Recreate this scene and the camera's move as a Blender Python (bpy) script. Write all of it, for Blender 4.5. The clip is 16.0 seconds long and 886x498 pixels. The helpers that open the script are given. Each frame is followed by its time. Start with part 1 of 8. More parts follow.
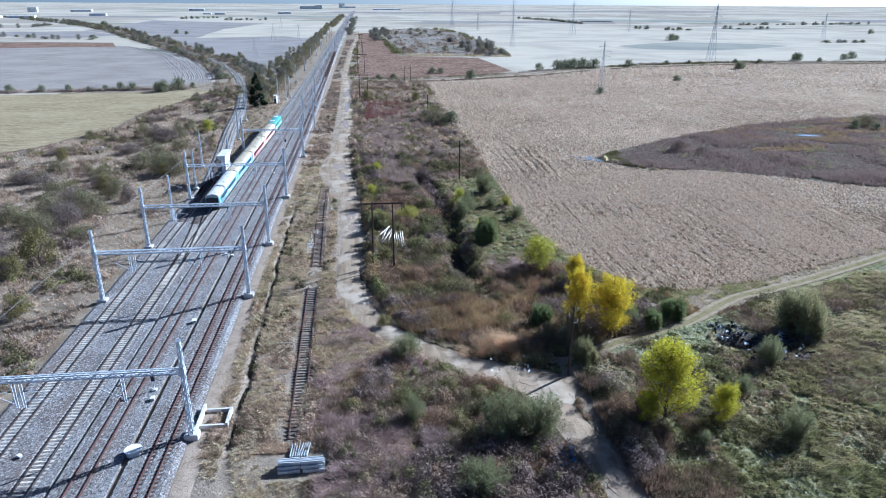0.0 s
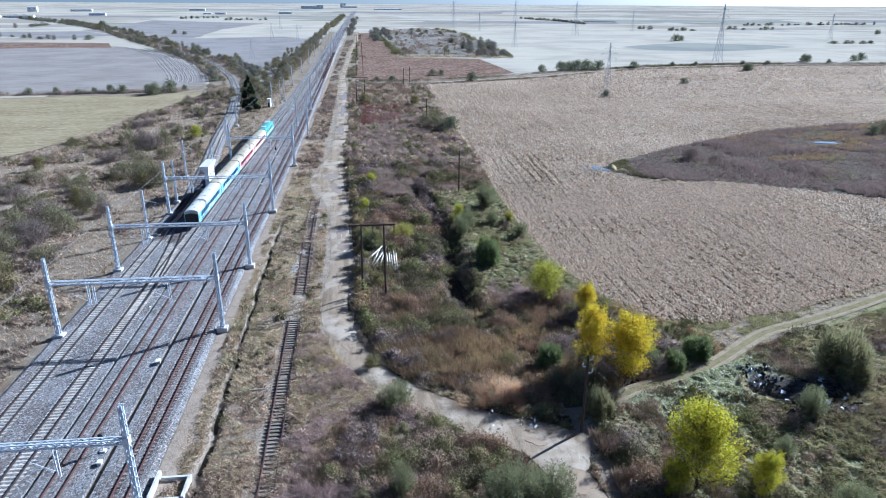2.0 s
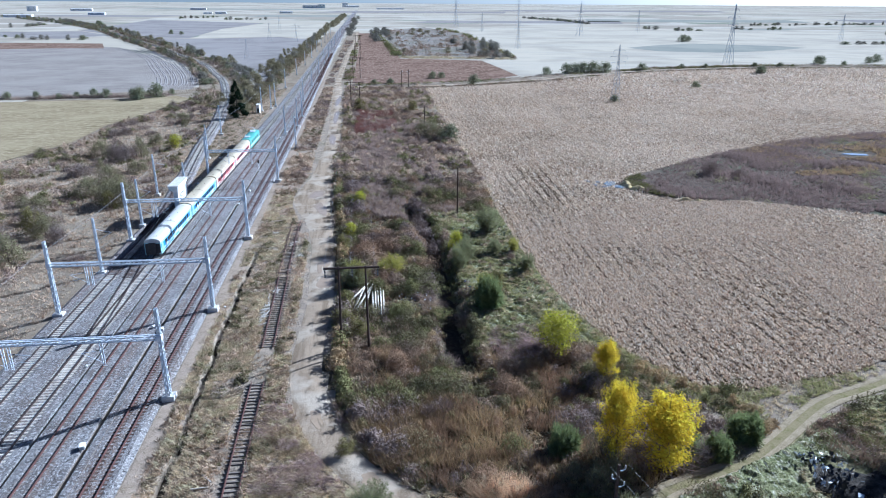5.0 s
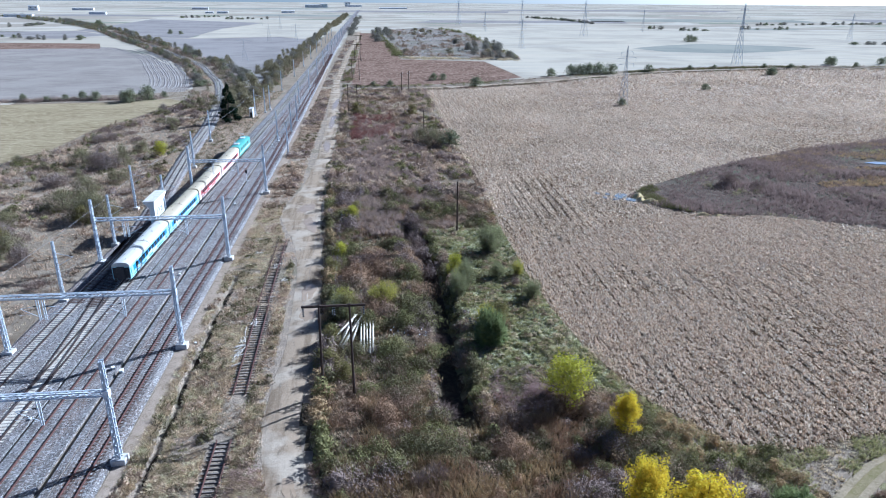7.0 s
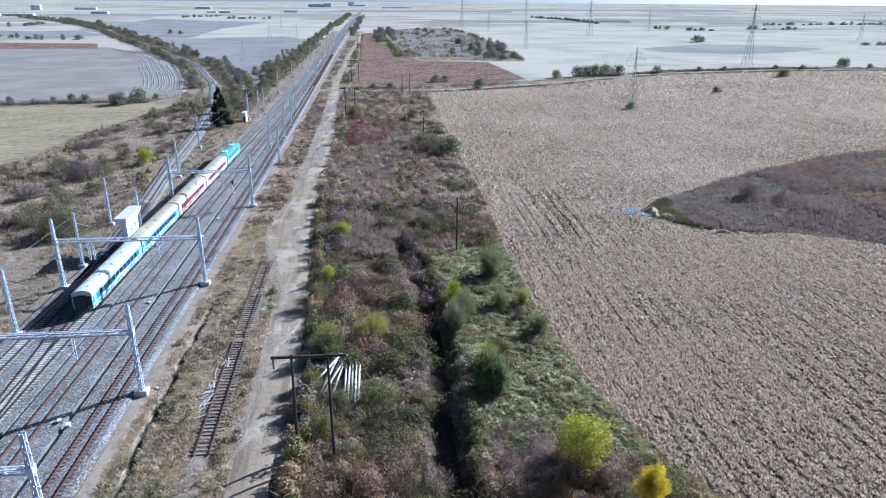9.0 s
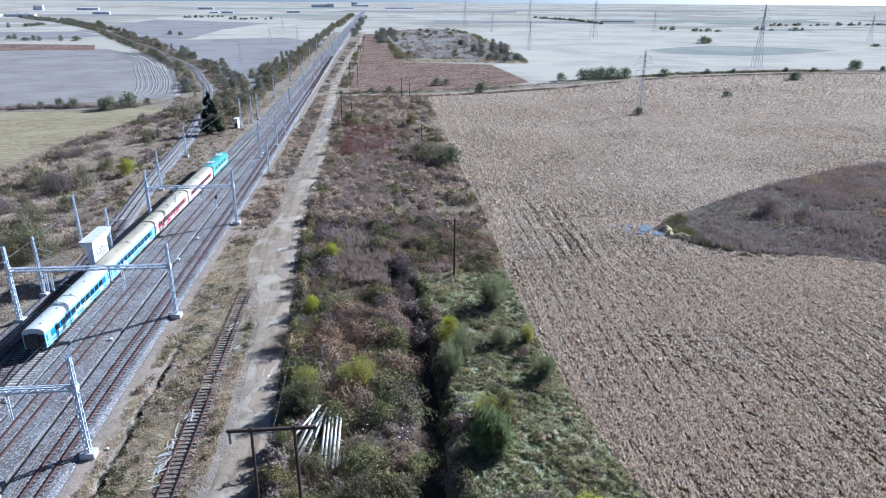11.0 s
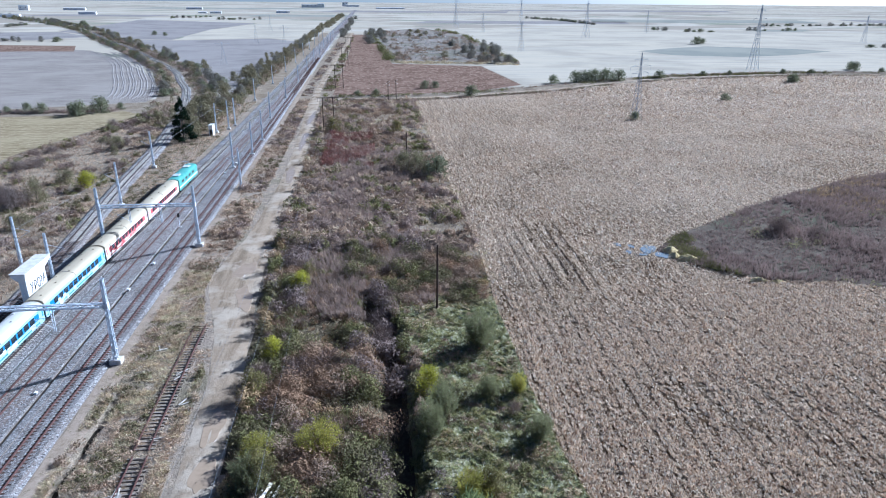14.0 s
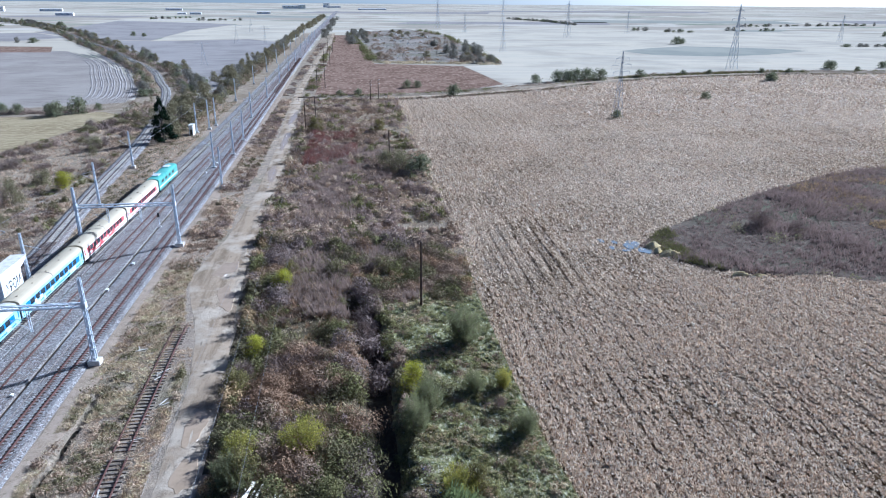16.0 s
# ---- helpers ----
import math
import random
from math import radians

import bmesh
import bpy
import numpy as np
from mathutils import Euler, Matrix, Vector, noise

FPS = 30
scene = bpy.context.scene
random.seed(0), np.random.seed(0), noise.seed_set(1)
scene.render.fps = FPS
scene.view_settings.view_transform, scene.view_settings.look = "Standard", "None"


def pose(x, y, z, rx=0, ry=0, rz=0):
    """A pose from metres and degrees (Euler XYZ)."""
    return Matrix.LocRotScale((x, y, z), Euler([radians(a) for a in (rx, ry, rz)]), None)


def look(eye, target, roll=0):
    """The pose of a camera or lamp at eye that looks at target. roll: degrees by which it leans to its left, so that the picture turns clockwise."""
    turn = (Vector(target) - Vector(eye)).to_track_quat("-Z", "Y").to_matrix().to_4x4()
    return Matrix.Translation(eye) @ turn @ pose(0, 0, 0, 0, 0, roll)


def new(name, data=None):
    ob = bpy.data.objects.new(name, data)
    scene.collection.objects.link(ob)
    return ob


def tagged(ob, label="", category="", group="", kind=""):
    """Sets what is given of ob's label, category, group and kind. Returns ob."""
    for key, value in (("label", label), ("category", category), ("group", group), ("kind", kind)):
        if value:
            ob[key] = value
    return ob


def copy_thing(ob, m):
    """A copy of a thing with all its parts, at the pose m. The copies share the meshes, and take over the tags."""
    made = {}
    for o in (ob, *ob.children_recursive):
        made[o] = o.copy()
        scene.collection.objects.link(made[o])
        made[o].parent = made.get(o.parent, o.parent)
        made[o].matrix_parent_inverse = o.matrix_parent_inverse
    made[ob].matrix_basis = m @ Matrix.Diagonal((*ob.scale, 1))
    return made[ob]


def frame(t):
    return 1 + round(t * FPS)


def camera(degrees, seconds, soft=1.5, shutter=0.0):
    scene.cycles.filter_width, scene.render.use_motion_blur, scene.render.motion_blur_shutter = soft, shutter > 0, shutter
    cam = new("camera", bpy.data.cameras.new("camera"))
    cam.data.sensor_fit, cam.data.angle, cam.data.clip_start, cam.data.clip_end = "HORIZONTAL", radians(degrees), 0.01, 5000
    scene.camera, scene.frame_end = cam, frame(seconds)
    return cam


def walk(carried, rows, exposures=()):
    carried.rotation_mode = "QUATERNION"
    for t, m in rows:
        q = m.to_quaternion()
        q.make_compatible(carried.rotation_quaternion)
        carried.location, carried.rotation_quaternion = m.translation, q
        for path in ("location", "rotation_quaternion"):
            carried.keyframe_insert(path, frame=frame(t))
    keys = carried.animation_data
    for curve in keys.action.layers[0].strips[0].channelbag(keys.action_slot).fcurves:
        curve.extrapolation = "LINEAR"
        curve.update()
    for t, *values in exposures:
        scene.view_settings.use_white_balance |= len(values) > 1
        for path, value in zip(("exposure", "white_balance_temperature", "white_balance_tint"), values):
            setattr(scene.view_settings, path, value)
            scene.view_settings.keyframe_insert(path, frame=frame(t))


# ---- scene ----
cam = camera(67.1, 16.0, soft=1.0)
METRES, EYE, TILT, LEAN, TURN = 78.96, 45.0, 0.0, 0.0, -6.6
ROWS = [
    (0.0, 0.0, 0.0, 0.0, 0.11, -20.59, -0.29),
    (0.5, 0.0022, 0.0347, 0.0006, 0.14, -20.61, -0.29),
    (1.0, 0.0046, 0.0745, 0.0006, 0.18, -20.61, -0.31),
    (1.5, 0.007, 0.1093, 0.0008, 0.21, -20.62, -0.31),
    (2.0, 0.0096, 0.1491, 0.0004, 0.26, -20.6, -0.32),
    (2.5, 0.0118, 0.1836, 0.0007, 0.28, -20.61, -0.33),
    (3.0, 0.0147, 0.2234, 0.0009, 0.32, -20.61, -0.33),
    (3.5, 0.0167, 0.2584, 0.001, 0.35, -20.61, -0.34),
    (4.0, 0.0192, 0.2983, 0.0011, 0.4, -20.62, -0.35),
    (6.5, 0.0316, 0.4826, 0.0023, 0.64, -20.68, -0.33),
    (7.0, 0.0339, 0.5225, 0.0016, 0.73, -20.69, -0.35),
    (7.5, 0.0361, 0.5575, 0.0008, 0.8, -20.71, -0.36),
    (8.0, 0.0388, 0.5976, 0.0005, 0.89, -20.72, -0.36),
    (8.5, 0.0412, 0.6328, 0.0005, 0.97, -20.74, -0.36),
    (9.0, 0.044, 0.6728, 0.0005, 1.05, -20.73, -0.37),
    (11.5, 0.0595, 0.8554, 0.0064, 1.39, -20.72, -0.36),
    (12.0, 0.0625, 0.8953, 0.0071, 1.44, -20.72, -0.37),
    (12.5, 0.0656, 0.9292, 0.0074, 1.51, -20.7, -0.36),
    (13.0, 0.0692, 0.96, 0.0069, 1.48, -20.71, -0.38),
    (13.5, 0.0722, 0.9764, 0.0058, 1.15, -20.71, -0.39),
    (14.0, 0.074, 0.9855, 0.0025, 0.66, -20.7, -0.39),
    (14.5, 0.0744, 0.9875, -0.0009, 0.25, -20.69, -0.41),
    (15.0, 0.0748, 0.9878, -0.0039, -0.16, -20.67, -0.41),
    (15.5, 0.0749, 0.9877, -0.006, -0.49, -20.65, -0.4),
    (16.0, 0.0746, 0.988, -0.0076, -0.81, -20.6, -0.39),
]
walk(cam, [(t, pose(0, 0, EYE, TILT, LEAN, TURN) @ pose(METRES * x, METRES * y, METRES * z, 90 + pitch, roll, yaw)) for t, x, y, z, yaw, pitch, roll in ROWS], ((0, 1.13, 4700, 6), (16, 1.06, 4720, 8)))

# ---- light ----
SUN = Vector((1.58, 0.96, 1.0)).normalized()
world = bpy.data.worlds.new("sky")
scene.world = world
world.use_nodes = True
sky = world.node_tree.nodes.new("ShaderNodeTexSky")
sky.sky_type, sky.sun_disc = "NISHITA", False
sky.sun_elevation = math.asin(SUN.z)
sky.sun_rotation = math.atan2(SUN.x, SUN.y)
sky.altitude, sky.air_density, sky.dust_density, sky.ozone_density = 500, 0.45, 0.9, 1.5
world.node_tree.links.new(sky.outputs[0], world.node_tree.nodes["Background"].inputs[0])
world.node_tree.nodes["Background"].inputs[1].default_value = 0.05
sun_data = bpy.data.lights.new("sun", "SUN")
sun_data.energy, sun_data.angle, sun_data.color = 5.0, radians(0.6), (1.0, 0.96, 0.90)
sun_lamp = new("sun", sun_data)
sun_lamp.matrix_world = look((0, 0, 300), Vector((0, 0, 300)) - SUN)

# ---- materials ----
def mix_rgb(nt, fac, a, b, mode="MIX"):
    n = nt.nodes.new("ShaderNodeMix")
    n.data_type, n.blend_type = "RGBA", mode
    for slot, val in ((0, fac), (6, a), (7, b)):
        if isinstance(val, (int, float)):
            n.inputs[slot].default_value = val
        elif isinstance(val, tuple):
            n.inputs[slot].default_value = (*val, 1)
        else:
            nt.links.new(val, n.inputs[slot])
    return n.outputs[2]


def tex_noise(nt, scale, detail=4, rough=0.6, stretch=(1, 1, 1), low=0.35, high=0.65, turn=0.0):
    geo = nt.nodes.new("ShaderNodeNewGeometry")
    mp = nt.nodes.new("ShaderNodeMapping")
    mp.inputs["Scale"].default_value = stretch
    mp.inputs["Rotation"].default_value = (0, 0, turn)
    nz = nt.nodes.new("ShaderNodeTexNoise")
    nz.inputs["Scale"].default_value, nz.inputs["Detail"].default_value, nz.inputs["Roughness"].default_value = scale, detail, rough
    rm = nt.nodes.new("ShaderNodeMapRange")
    rm.inputs[1].default_value, rm.inputs[2].default_value = low, high
    nt.links.new(geo.outputs["Position"], mp.inputs[0])
    nt.links.new(mp.outputs[0], nz.inputs["Vector"])
    nt.links.new(nz.outputs[0], rm.inputs[0])
    return rm.outputs[0]


def material(name, base, layers=(), rough=0.85, metal=0.0, spec=0.2, bump=(), vary=0.0, island=False, ramp=(), trans=0.0):
    """base colour; layers of (colour, noise scale, low, high, stretch); bump of (scale, height); vary: brightness by piece;
    ramp: colours picked at random by piece or by island."""
    m = bpy.data.materials.new(name)
    m.use_nodes = True
    nt = m.node_tree
    bs = nt.nodes["Principled BSDF"]
    bs.inputs["Roughness"].default_value, bs.inputs["Metallic"].default_value = rough, metal
    bs.inputs["Specular IOR Level"].default_value = spec if rough < 0.85 else 0.0
    col = tuple(base)
    rnd = None
    if vary or ramp:
        info = nt.nodes.new("ShaderNodeNewGeometry" if island else "ShaderNodeObjectInfo")
        rnd = info.outputs["Random Per Island" if island else "Random"]
    if ramp:
        cr = nt.nodes.new("ShaderNodeValToRGB")
        cr.color_ramp.interpolation = "LINEAR"
        el = cr.color_ramp.elements
        while len(el) < len(ramp):
            el.new(0.5)
        for i, c in enumerate(ramp):
            el[i].position, el[i].color = i / (len(ramp) - 1), (*c, 1)
        nt.links.new(rnd, cr.inputs[0])
        col = cr.outputs[0]
    for layer in layers:
        c, sc, lo, hi = layer[:4]
        st = layer[4] if len(layer) > 4 else (1, 1, 1)
        amount = layer[5] if len(layer) > 5 else 1.0
        turn = layer[6] if len(layer) > 6 else 0.0
        fac = tex_noise(nt, sc, 5, 0.62, st, lo, hi, turn)
        if amount < 1:
            mu = nt.nodes.new("ShaderNodeMath")
            mu.operation = "MULTIPLY"
            mu.inputs[1].default_value = amount
            nt.links.new(fac, mu.inputs[0])
            fac = mu.outputs[0]
        col = mix_rgb(nt, fac, col, c)
    if vary:
        mr = nt.nodes.new("ShaderNodeMapRange")
        mr.inputs[3].default_value, mr.inputs[4].default_value = 1 - vary, 1 + vary
        nt.links.new(rnd, mr.inputs[0])
        hs = nt.nodes.new("ShaderNodeHueSaturation")
        nt.links.new(mr.outputs[0], hs.inputs["Value"])
        if isinstance(col, tuple):
            hs.inputs["Color"].default_value = (*col, 1)
        else:
            nt.links.new(col, hs.inputs["Color"])
        col = hs.outputs[0]
    if isinstance(col, tuple):
        bs.inputs["Base Color"].default_value = (*col, 1)
    else:
        nt.links.new(col, bs.inputs["Base Color"])
    if trans:
        tl = nt.nodes.new("ShaderNodeBsdfTranslucent")
        if isinstance(col, tuple):
            tl.inputs[0].default_value = (*col, 1)
        else:
            nt.links.new(col, tl.inputs[0])
        mx = nt.nodes.new("ShaderNodeMixShader")
        mx.inputs[0].default_value = trans
        nt.links.new(bs.outputs[0], mx.inputs[1])
        nt.links.new(tl.outputs[0], mx.inputs[2])
        nt.links.new(mx.outputs[0], nt.nodes["Material Output"].inputs[0])
    prev = None
    for sc, ht in bump:
        nz = tex_noise(nt, sc, 6, 0.7, low=0.0, high=1.0)
        bp = nt.nodes.new("ShaderNodeBump")
        bp.inputs["Distance"].default_value = ht
        bp.inputs["Strength"].default_value = 1.0
        nt.links.new(nz, bp.inputs["Height"])
        if prev:
            nt.links.new(prev, bp.inputs["Normal"])
        prev = bp.outputs[0]
    if prev:
        nt.links.new(prev, bs.inputs["Normal"])
    return m


M_SCRUB = material("dry_scrub_soil", (0.30, 0.24, 0.185), [((0.215, 0.18, 0.125), 0.09, 0.48, 0.64), ((0.42, 0.33, 0.24), 0.5, 0.5, 0.68), ((0.12, 0.09, 0.06), 1.3, 0.57, 0.75), ((0.40, 0.33, 0.24), 7.0, 0.55, 0.75)], 0.9, bump=[(3.0, 0.25), (14.0, 0.08)])
# litter soil, its base darkened to paint in shade between the thickets
M_LITTER = material("shade_dark_litter_soil", (0.085, 0.066, 0.042), [((0.15, 0.12, 0.078), 0.8, 0.48, 0.64), ((0.075, 0.06, 0.04), 0.35, 0.5, 0.66), ((0.30, 0.25, 0.17), 5.0, 0.56, 0.72)], 0.9, bump=[(3.0, 0.25), (14.0, 0.08)])
M_DRYSOIL = material("dry_brown_scrub_soil", (0.255, 0.205, 0.15), [((0.33, 0.27, 0.20), 0.3, 0.47, 0.62), ((0.20, 0.15, 0.105), 0.12, 0.5, 0.64), ((0.35, 0.28, 0.205), 4.0, 0.56, 0.72)], 0.9, bump=[(3.0, 0.25), (14.0, 0.08)])
M_TURF = material("rough_turf", (0.28, 0.25, 0.135), [((0.36, 0.305, 0.18), 0.4, 0.48, 0.64), ((0.10, 0.10, 0.045), 0.3, 0.48, 0.62), ((0.34, 0.29, 0.18), 3.0, 0.52, 0.66, (1, 0.25, 1), 0.8, 0.6), ((0.07, 0.065, 0.035), 3.6, 0.55, 0.68, (0.3, 1, 1), 0.8, 0.3)], 0.9, bump=[(2.0, 0.3), (10.0, 0.1)])
M_MATTED = material("matted_green_grass", (0.225, 0.22, 0.11), [((0.38, 0.335, 0.22), 0.9, 0.50, 0.64), ((0.12, 0.125, 0.06), 0.35, 0.48, 0.62), ((0.52, 0.49, 0.37), 3.2, 0.52, 0.64, (1, 0.3, 1), 0.8, 0.6), ((0.07, 0.08, 0.035), 4.2, 0.53, 0.63, (0.3, 1, 1), 0.8, 0.4)], 0.9, bump=[(4.0, 0.2), (14.0, 0.06)])
# earth made near black, so that channel bottoms look shaded
M_EARTH = material("shade_dark_earth", (0.055, 0.045, 0.035), [((0.09, 0.08, 0.055), 1.5, 0.45, 0.65)], 0.9, bump=[(5.0, 0.1)])
# plain to the horizon: base colour paled in place of aerial haze
M_FARFIELD = material("far_farmland", (0.42, 0.365, 0.285), [((0.31, 0.265, 0.21), 0.0022, 0.47, 0.53), ((0.46, 0.41, 0.335), 0.004, 0.52, 0.56, (1, 2.2, 1)), ((0.20, 0.215, 0.15), 0.0035, 0.58, 0.63, (1, 3, 1)), ((0.34, 0.295, 0.235), 0.05, 0.48, 0.62, (0.15, 1, 1), 0.6)], 0.9, spec=0.0, bump=[(1.5, 0.08)])
M_STUBBLE = material("corn_stubble_field", (0.20, 0.128, 0.078), [((0.085, 0.052, 0.028), 0.05, 0.42, 0.62), ((0.56, 0.42, 0.285), 1.9, 0.48, 0.55, (1, 0.3, 1), 0.6), ((0.075, 0.047, 0.03), 1.3, 0.53, 0.60, (1, 0.04, 1), 0.8), ((0.66, 0.53, 0.39), 3.6, 0.54, 0.60, (1, 0.6, 1), 0.9), ((0.54, 0.43, 0.32), 0.014, 0.44, 0.62, (1, 1, 1), 0.4)], 0.9, spec=0.2, bump=[(2.0, 0.3), (8.0, 0.15)])
M_BEIGE = material("harvested_beige_field", (0.30, 0.235, 0.14), [((0.16, 0.12, 0.065), 1.0, 0.46, 0.58, (0.06, 1, 1), 0.8, -0.75), ((0.45, 0.37, 0.24), 1.6, 0.50, 0.62, (0.25, 1, 1), 0.8, -0.75), ((0.13, 0.105, 0.055), 2.4, 0.55, 0.66), ((0.38, 0.31, 0.19), 0.05, 0.45, 0.65, (1, 1, 1), 0.5)], 0.85, bump=[(3.0, 0.15)])
M_PLOUGH = material("pale_ploughed_field", (0.27, 0.235, 0.205), [((0.175, 0.145, 0.125), 0.7, 0.47, 0.58, (0.08, 1, 1), 0.85, 0.1), ((0.32, 0.28, 0.24), 0.03, 0.45, 0.6, (1, 1, 1), 0.6), ((0.38, 0.33, 0.285), 2.2, 0.52, 0.66)], 0.85, bump=[(1.2, 0.3)])
M_BROWN = material("reddish_brown_field", (0.215, 0.142, 0.105), [((0.15, 0.097, 0.07), 0.06, 0.42, 0.58), ((0.29, 0.205, 0.155), 0.5, 0.5, 0.64, (1, 0.3, 1)), ((0.12, 0.078, 0.055), 0.25, 0.54, 0.66)], 0.9, spec=0.15, bump=[(3.0, 0.15)])
M_ROAD = material("pale_dirt_road", (0.325, 0.245, 0.168), [((0.20, 0.146, 0.097), 0.55, 0.46, 0.60, (1, 0.12, 1)), ((0.43, 0.35, 0.265), 0.16, 0.47, 0.60), ((0.17, 0.135, 0.10), 1.3, 0.60, 0.72, (1, 0.3, 1)), ((0.39, 0.325, 0.25), 9.0, 0.52, 0.7)], 0.9, spec=0.2, bump=[(1.5, 0.10), (20.0, 0.03)])
M_PATH = material("sandy_verge", (0.36, 0.28, 0.21), [((0.25, 0.19, 0.13), 0.5, 0.45, 0.65), ((0.20, 0.16, 0.10), 1.6, 0.55, 0.7), ((0.42, 0.34, 0.27), 6.0, 0.5, 0.7)], 0.9, bump=[(3.0, 0.1)])
M_BALLAST = material("grey_ballast", (0.215, 0.198, 0.188), [((0.14, 0.118, 0.106), 0.18, 0.42, 0.60), ((0.19, 0.135, 0.105), 0.30, 0.50, 0.66, (1, 0.05, 1), 0.9), ((0.40, 0.378, 0.365), 4.0, 0.52, 0.60), ((0.065, 0.058, 0.056), 3.4, 0.54, 0.63), ((0.48, 0.46, 0.445), 9.0, 0.59, 0.66)], 0.8, bump=[(5.0, 0.16), (16.0, 0.06)])
M_RUST = material("rusted_rail", (0.125, 0.063, 0.052), [((0.085, 0.046, 0.038), 1.5, 0.4, 0.6), ((0.17, 0.09, 0.072), 6.0, 0.5, 0.7)], 0.65, 0.3)
M_DARKRAIL = material("dark_steel_rail", (0.11, 0.075, 0.062), [((0.07, 0.055, 0.05), 2.0, 0.4, 0.6)], 0.45, 0.6)
M_CONC_SL = material("pale_concrete_sleeper", (0.60, 0.54, 0.45), [((0.32, 0.27, 0.22), 2.0, 0.45, 0.7)], 0.85, vary=0.2)
M_WOOD_SL = material("weathered_wood_sleeper", (0.13, 0.088, 0.07), [((0.075, 0.05, 0.04), 3.0, 0.4, 0.65)], 0.9, vary=0.35)
M_OLD_SL = material("grey_old_sleeper", (0.25, 0.21, 0.175), [((0.13, 0.105, 0.085), 2.5, 0.45, 0.65)], 0.9, vary=0.35)
M_GALV = material("galvanised_steel", (0.68, 0.70, 0.73), [((0.54, 0.57, 0.60), 1.2, 0.4, 0.6)], 0.5, 0.15, vary=0.08)
M_CONC = material("pale_concrete", (0.58, 0.55, 0.51), [((0.40, 0.37, 0.33), 1.2, 0.45, 0.7), ((0.64, 0.61, 0.58), 7.0, 0.5, 0.7)], 0.85, bump=[(15.0, 0.01)])
M_PLANK = material("bleached_plank", (0.45, 0.41, 0.36), [((0.30, 0.26, 0.22), 2.0, 0.45, 0.7)], 0.85, vary=0.2)
# pylon steel, lightened in its base colour to suggest haze
M_PYLON = material("haze_pale_pylon_steel", (0.48, 0.50, 0.52), [((0.40, 0.42, 0.44), 0.8, 0.4, 0.6)], 0.6, 0.3)
M_WHITE = material("white_render", (0.78, 0.77, 0.74), [((0.60, 0.57, 0.52), 0.7, 0.5, 0.75, (1, 1, 0.3)), ((0.70, 0.69, 0.66), 5.0, 0.5, 0.7)], 0.8)
M_PAINT = material("black_paint", (0.035, 0.035, 0.04), rough=0.7)
M_POLE = material("dark_tarred_wood", (0.075, 0.055, 0.045), [((0.12, 0.09, 0.075), 3.0, 0.5, 0.7, (1, 1, 0.1))], 0.9)
M_WIRE = material("dull_wire", (0.16, 0.16, 0.17), rough=0.5, metal=0.5)
M_WIREP = material("pale_wire", (0.26, 0.25, 0.24), rough=0.5, metal=0.3)
M_BARK = material("grey_brown_bark", (0.12, 0.095, 0.075), [((0.07, 0.055, 0.04), 4.0, 0.4, 0.65, (1, 1, 0.3))], 0.95)
M_ROOFW = material("white_coach_roof", (0.52, 0.505, 0.47), [((0.60, 0.58, 0.53), 0.8, 0.5, 0.7, (1, 0.2, 1)), ((0.48, 0.45, 0.41), 2.5, 0.62, 0.8)], 0.5)
M_ROOFB = material("beige_coach_roof", (0.43, 0.365, 0.26), [((0.37, 0.31, 0.22), 0.7, 0.45, 0.7, (1, 0.2, 1)), ((0.36, 0.31, 0.24), 2.5, 0.62, 0.8)], 0.6)
M_BLUE = material("blue_coach_paint", (0.03, 0.17, 0.38), [((0.05, 0.26, 0.45), 0.8, 0.5, 0.7)], 0.4)
M_CYAN = material("pale_cyan_paint", (0.33, 0.54, 0.58), [((0.44, 0.58, 0.60), 0.9, 0.5, 0.7)], 0.45)
M_RED = material("faded_red_paint", (0.50, 0.09, 0.09), [((0.40, 0.06, 0.07), 0.8, 0.5, 0.7)], 0.5)
M_CREAM = material("cream_coach_paint", (0.68, 0.62, 0.54), [((0.55, 0.48, 0.42), 0.8, 0.5, 0.7)], 0.5)
M_GREEN = material("turquoise_loco_paint", (0.12, 0.33, 0.28), [((0.07, 0.24, 0.20), 0.8, 0.5, 0.7)], 0.45)
M_DARK = material("dark_underframe", (0.045, 0.043, 0.045), [((0.08, 0.07, 0.06), 2.0, 0.5, 0.7)], 0.8)
M_GLASS = material("dark_window_glass", (0.02, 0.028, 0.035), rough=0.08, spec=0.8)

